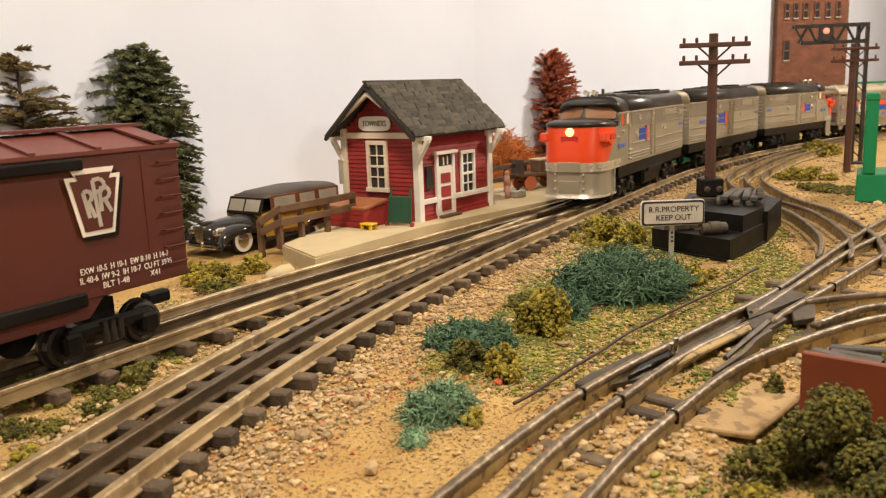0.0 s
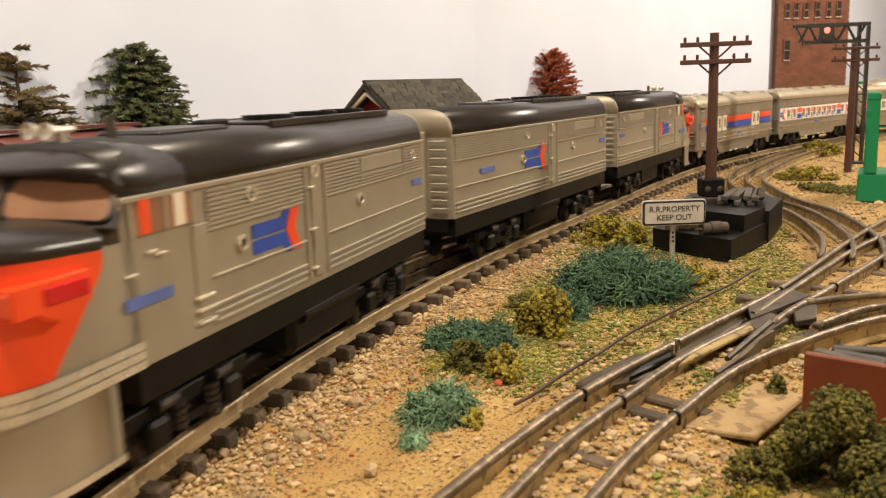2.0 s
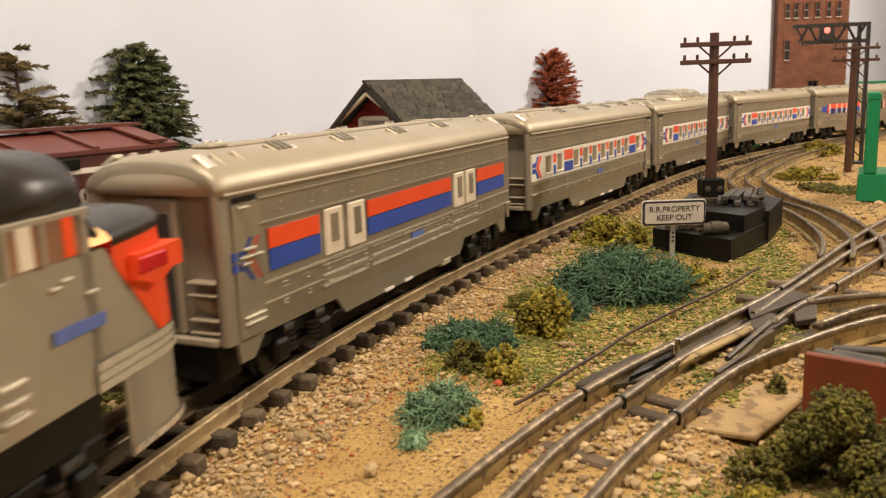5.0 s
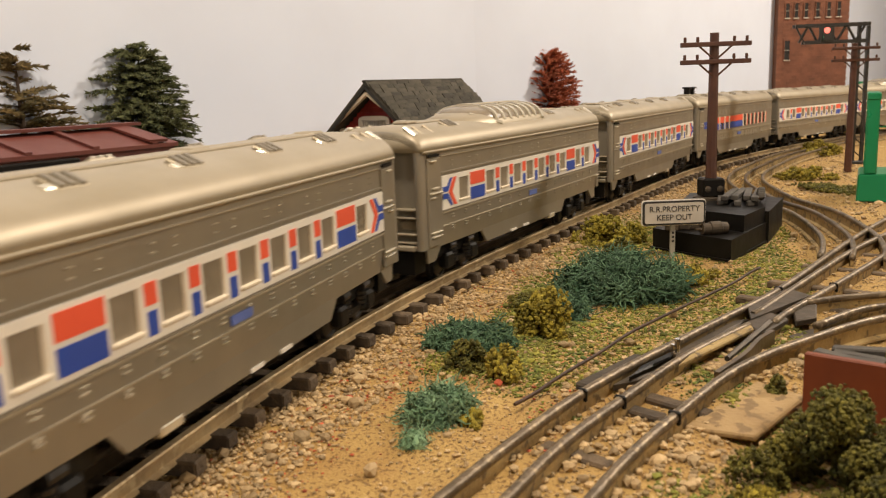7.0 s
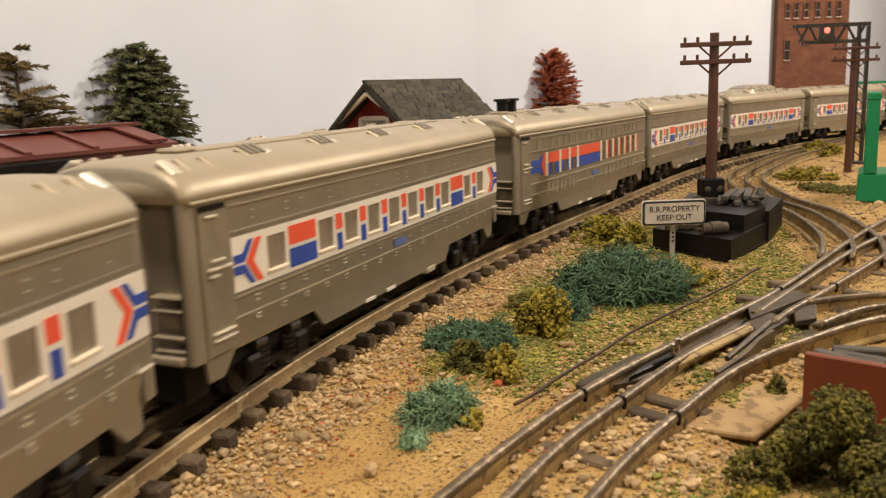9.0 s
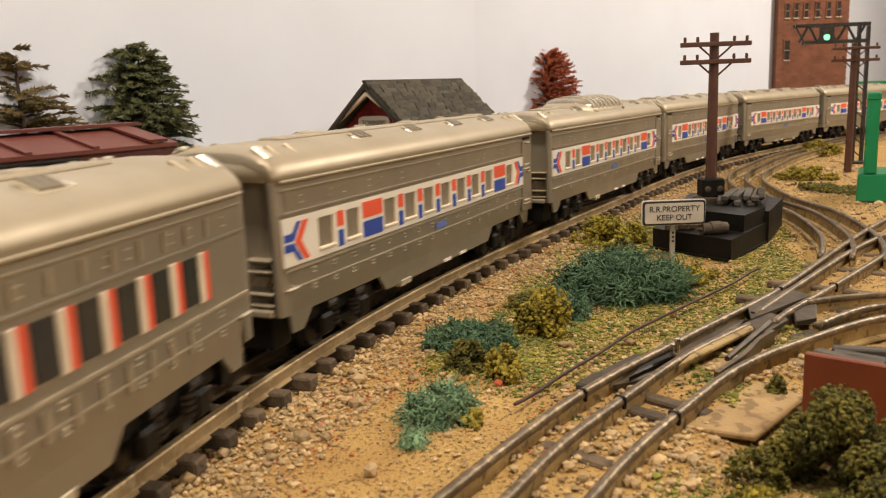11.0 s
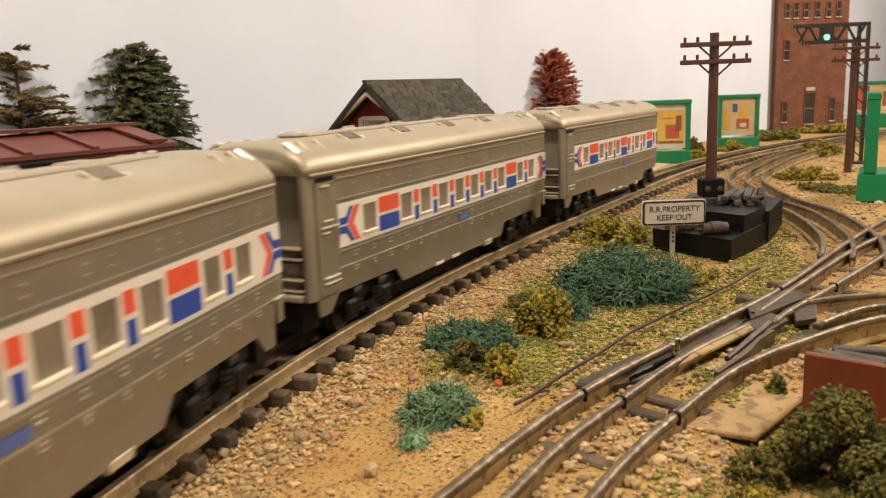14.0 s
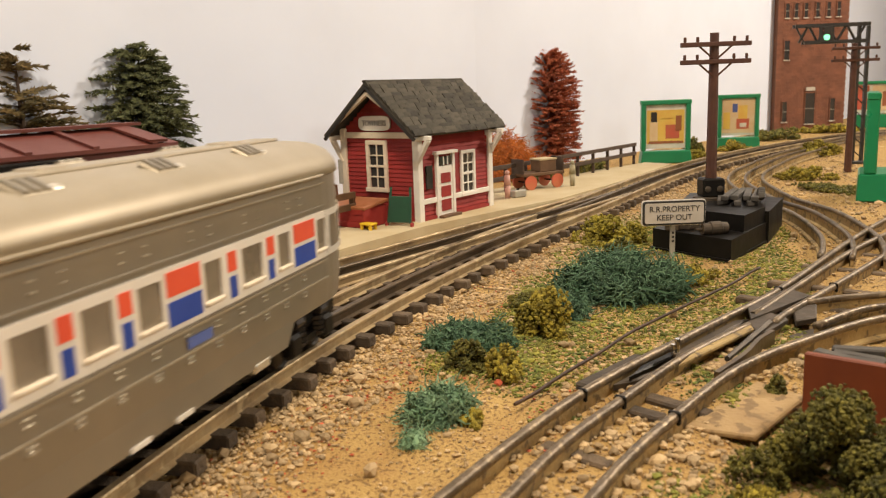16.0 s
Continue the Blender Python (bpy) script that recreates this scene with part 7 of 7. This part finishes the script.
def conifer(name, at, height, spread, material, label, seed, tiers=26, crown_start=0.06, blunt=0.0, droop=0.35, per=13, bare=0.0):
    rng = random.Random(seed)
    root = empty(name, pose(at[0], at[1], 0), label=label, category="tree")
    bm = bmesh.new()
    add_rod(bm, (0, 0, -0.002), (0, 0, height * 0.55), 0.0050, 0.0030, 8)
    add_rod(bm, (0, 0, height * 0.55), (0, 0, height * 0.95), 0.0030, 0.0008, 8)
    verts, faces = [], []
    for i in range(tiers):
        f = i / (tiers - 1)
        z = height * (crown_start + (1 - crown_start) * f)
        reach = spread * min(1.0, 1.36 * max(1 - f, 0.01) ** (0.62 - 0.3 * min(blunt, 1)))
        for j in range(per if f < 0.8 else per - 4):
            if rng.random() < bare:
                continue
            az = 2 * math.pi * (j + rng.random()) / per + i * 1.3
            ln = reach * rng.uniform(0.80, 1.03)
            d = Vector((math.cos(az), math.sin(az), rng.uniform(-0.15, 0.2) + 0.35 * f))
            p = Vector((0, 0, z + rng.uniform(-1, 1) * height / tiers * 1.3))
            steps = 7
            q = p.copy()
            for s in range(steps):
                nq = q + d.normalized() * ln / steps
                d.z -= droop / steps
                if s % 2 == 0 and s < steps - 1:
                    add_rod(bm, q, nq + (nq - q), 0.0007 * (1 - s / steps) + 0.0002, None, 3)
                if s > 0:
                    for _ in range(13):
                        c = q.lerp(nq, rng.random())
                        side = Vector((-d.y, d.x, 0)).normalized() * rng.uniform(-1, 1) + Vector((0, 0, rng.uniform(-0.35, 0.55))) + d.normalized() * 0.5
                        side = side.normalized() * rng.uniform(0.0026, 0.0056) * (spread / 0.05) ** 0.5
                        w = side.orthogonal().normalized() * 0.00085
                        w2 = side.cross(w).normalized() * 0.00085
                        b = len(verts)
                        verts += [c + w, c - w * 0.5 + w2, c - w * 0.5 - w2, c + side]
                        faces += [(b, b + 1, b + 3), (b + 1, b + 2, b + 3), (b + 2, b, b + 3)]
                q = nq
    part("trunk", bm, "bark", root)
    cr = bulk("crown", verts, faces, material)
    cr.parent = root
    return root


conifer("conifer", (0.563, 0.497), 0.160, 0.052, "needle", "dense dark green model conifer before the wall", 41, 42, 0.05, 1.0, 0.55, 19)
conifer("conifer", (0.462, 0.512), 0.154, 0.056, "needle_brown", "sparse browning model conifer before the wall", 42, 22, 0.05, 0.55, 0.45, 12, 0.15)
conifer("conifer", (1.259, 0.317), 0.166, 0.054, "needle_red", "rust red model tree before the wall", 43, 38, 0.06, 1.0, 0.10, 22)

# ---- loose ground cover ----
def scatter(name, n, region, size, material, label, seed, flat=0.7, category="gravel", sink=0.3):
    """Loose grains; region gives a place or None."""
    rng = random.Random(seed)
    verts, faces, k = [], [], 0
    while k < n:
        q = region(rng)
        if q is None:
            continue
        k += 1
        s = size * rng.lognormvariate(0, 0.42)
        c = Vector((q[0], q[1], lie(q[0], q[1]) + (q[2] if len(q) > 2 else 0) + s * flat * (1 - sink)))
        b = len(verts)
        az = rng.uniform(0, 6.28)
        ca, sa = math.cos(az), math.sin(az)
        lx, ly = rng.uniform(0.7, 1.4), rng.uniform(0.7, 1.2)
        for v in ICO_V:
            r = s * rng.uniform(0.75, 1.2)
            x, y = v.x * r * lx, v.y * r * ly
            verts.append(c + Vector((x * ca - y * sa, x * sa + y * ca, v.z * r * flat)))
        faces += [(b + i, b + j, b + m) for i, j, m in ICO_F]
    return bulk(name, verts, faces, material, label=label, category=category, kind="stuff")


def beside_main(lo, hi, s0=0.10, s1=1.25, power=1.6):
    def pick(rng):
        s = s0 + (s1 - s0) * rng.random() ** power
        off = rng.uniform(lo, hi) if rng.random() < 0.55 else (lo + hi) / 2 + rng.gauss(0, (hi - lo) / 3.2)
        x, y, _ = main_line(s, off)
        return (x, y, 0.0010 * max(0, 1 - abs(off) / 0.05))
    return pick


def patch(x0, x1, y0, y1, f=25, level=0.0, seed=0):
    def pick(rng):
        x, y = rng.uniform(x0, x1), rng.uniform(y0, y1)
        edge = min(x - x0, x1 - x, 2.2 * (y - y0), 2.2 * (y1 - y)) / 0.045
        return (x, y) if noise.noise((x * f, y * f, seed)) + 0.25 * rng.uniform(-1, 1) > level + 0.7 * max(0.0, 1 - edge) else None
    return pick


scatter("ballast", 8200, beside_main(-0.062, -0.022), 0.00078, "gravel", "loose tan and grey stone ballast beside the rails", 51)
scatter("ballast", 3200, beside_main(-0.030, 0.030), 0.00085, "gravel", "loose stone ballast between the ties", 52)
scatter("ballast", 3200, beside_main(0.020, 0.055, 0.08, 0.62), 0.0009, "gravel", "loose stone ballast between main line and siding", 53)
scatter("grit", 15000, patch(0.14, 0.64, -0.09, 0.24, 20, -0.35, 1), 0.0005, "gravel", "fine sandy grit over the ground", 54)
scatter("grit", 4200, patch(0.15, 0.46, 0.20, 0.38, 20, -0.4, 2), 0.00055, "gravel", "fine sandy grit beside the siding", 55)
scatter("pebbles", 110, patch(0.18, 0.60, 0.0, 0.20, 12, -0.1, 3), 0.0013, "gravel", "scattered small pebbles on bare earth", 56)
scatter("pebbles", 700, patch(0.18, 0.40, -0.02, 0.075, 18, -0.2, 4), 0.0011, "gravel", "pebbles between the turnout rails", 57)
scatter("turf_flakes", 30000, patch(0.30, 0.80, -0.03, 0.155, 16, -0.30, 5), 0.00058, "turf", "green and yellow scenic turf flakes", 58, 0.6, "turf", 0.1)
scatter("turf_flakes", 7000, patch(0.27, 0.52, 0.055, 0.155, 22, 0.02, 6), 0.0005, "turf", "green scenic turf flakes on earth", 59, 0.6, "turf", 0.1)
scatter("turf_flakes", 2200, patch(0.22, 0.36, -0.06, 0.03, 24, 0.02, 11), 0.0005, "turf", "green scenic turf flakes among the turnout rails", 63, 0.6, "turf", 0.1)
scatter("turf_flakes", 900, patch(0.18, 0.42, 0.225, 0.35, 22, 0.08, 7), 0.0007, "turf", "green scenic turf flakes beside the siding", 60, 0.6, "turf", 0.1)
scatter("red_flakes", 420, patch(0.22, 0.52, 0.05, 0.19, 24, 0.12, 8), 0.0004, "red_leaf", "red leaf flakes scattered on earth", 61, 0.5, "leaves", 0.1)
scatter("leaf_litter", 900, beside_main(-0.066, -0.030, 0.12, 0.70), 0.00042, "red_leaf", "reddish brown leaf litter along the ballast", 64, 0.5, "leaves", 0.1)
scatter("grit", 2500, patch(0.62, 1.5, -0.12, 0.06, 12, -0.3, 9), 0.0011, "gravel", "coarse sandy grit inside the curve", 62)


# ---- movement ----
HEAD_WAY = ((0.0, 0.757), (0.5, 0.614), (1.0, 0.463), (1.5, 0.305), (2.0, 0.153), (2.5, 0.000), (3.0, -0.160), (3.5, -0.319), (4.2, -0.510), (5.2, -0.757), (6.3, -1.0235), (6.9, -1.1795),
            (7.5, -1.338), (8.1, -1.5025), (8.7, -1.667), (9.2, -1.8020), (10.2, -2.103), (11.3, -2.462), (12.0, -2.687), (12.7, -2.912), (13.4, -3.145), (14.0, -3.356), (14.5, -3.524), (15.0, -3.676), (15.5, -3.818), (16.0, -3.952))
PLACES = [0.125, 0.4515, 0.765] + [1.098 + 0.339 * i for i in range(10)]


def head_at(t):
    """How far the train has come, by a smooth curve through HEAD_WAY."""
    h = HEAD_WAY
    for i in range(len(h) - 1):
        if h[i][0] <= t <= h[i + 1][0] + 1e-9:
            def slope(j):
                a, b = h[max(j - 1, 0)], h[min(j + 1, len(h) - 1)]
                return (b[1] - a[1]) / (b[0] - a[0])
            (t0, a), (t1, b) = h[i], h[i + 1]
            d, u = t1 - t0, (t - t0) / (t1 - t0)
            return (2 * u ** 3 - 3 * u ** 2 + 1) * a + (u ** 3 - 2 * u ** 2 + u) * d * slope(i) + (3 * u ** 2 - 2 * u ** 3) * b + (u ** 3 - u ** 2) * d * slope(i + 1)


def motions():
    for n, (car, place) in enumerate(zip(train, PLACES)):
        rows = []
        for i in range(65):
            t = i * 0.25
            s = place + head_at(t)
            fx, fy, _ = main_line(s - 0.095)
            bx, by, _ = main_line(s + 0.095)
            a = math.degrees(math.atan2(fy - by, fx - bx)) + (180 if n in TURNED else 0)
            rows.append((t, pose((fx + bx) / 2, (fy + by) / 2, RT, 0, 0, a)))
        walk(car, rows)
    # the added vane covers the lower lamp, then the upper one, in place of switching them
    walk(vane, [(0.0, pose(0.0, 0, 0.0)), (10.1, pose(0.0, 0, 0.0)), (10.4, pose(0.0, 0, VANE_RISE)), (16.0, pose(0.0, 0, VANE_RISE))])


motions()
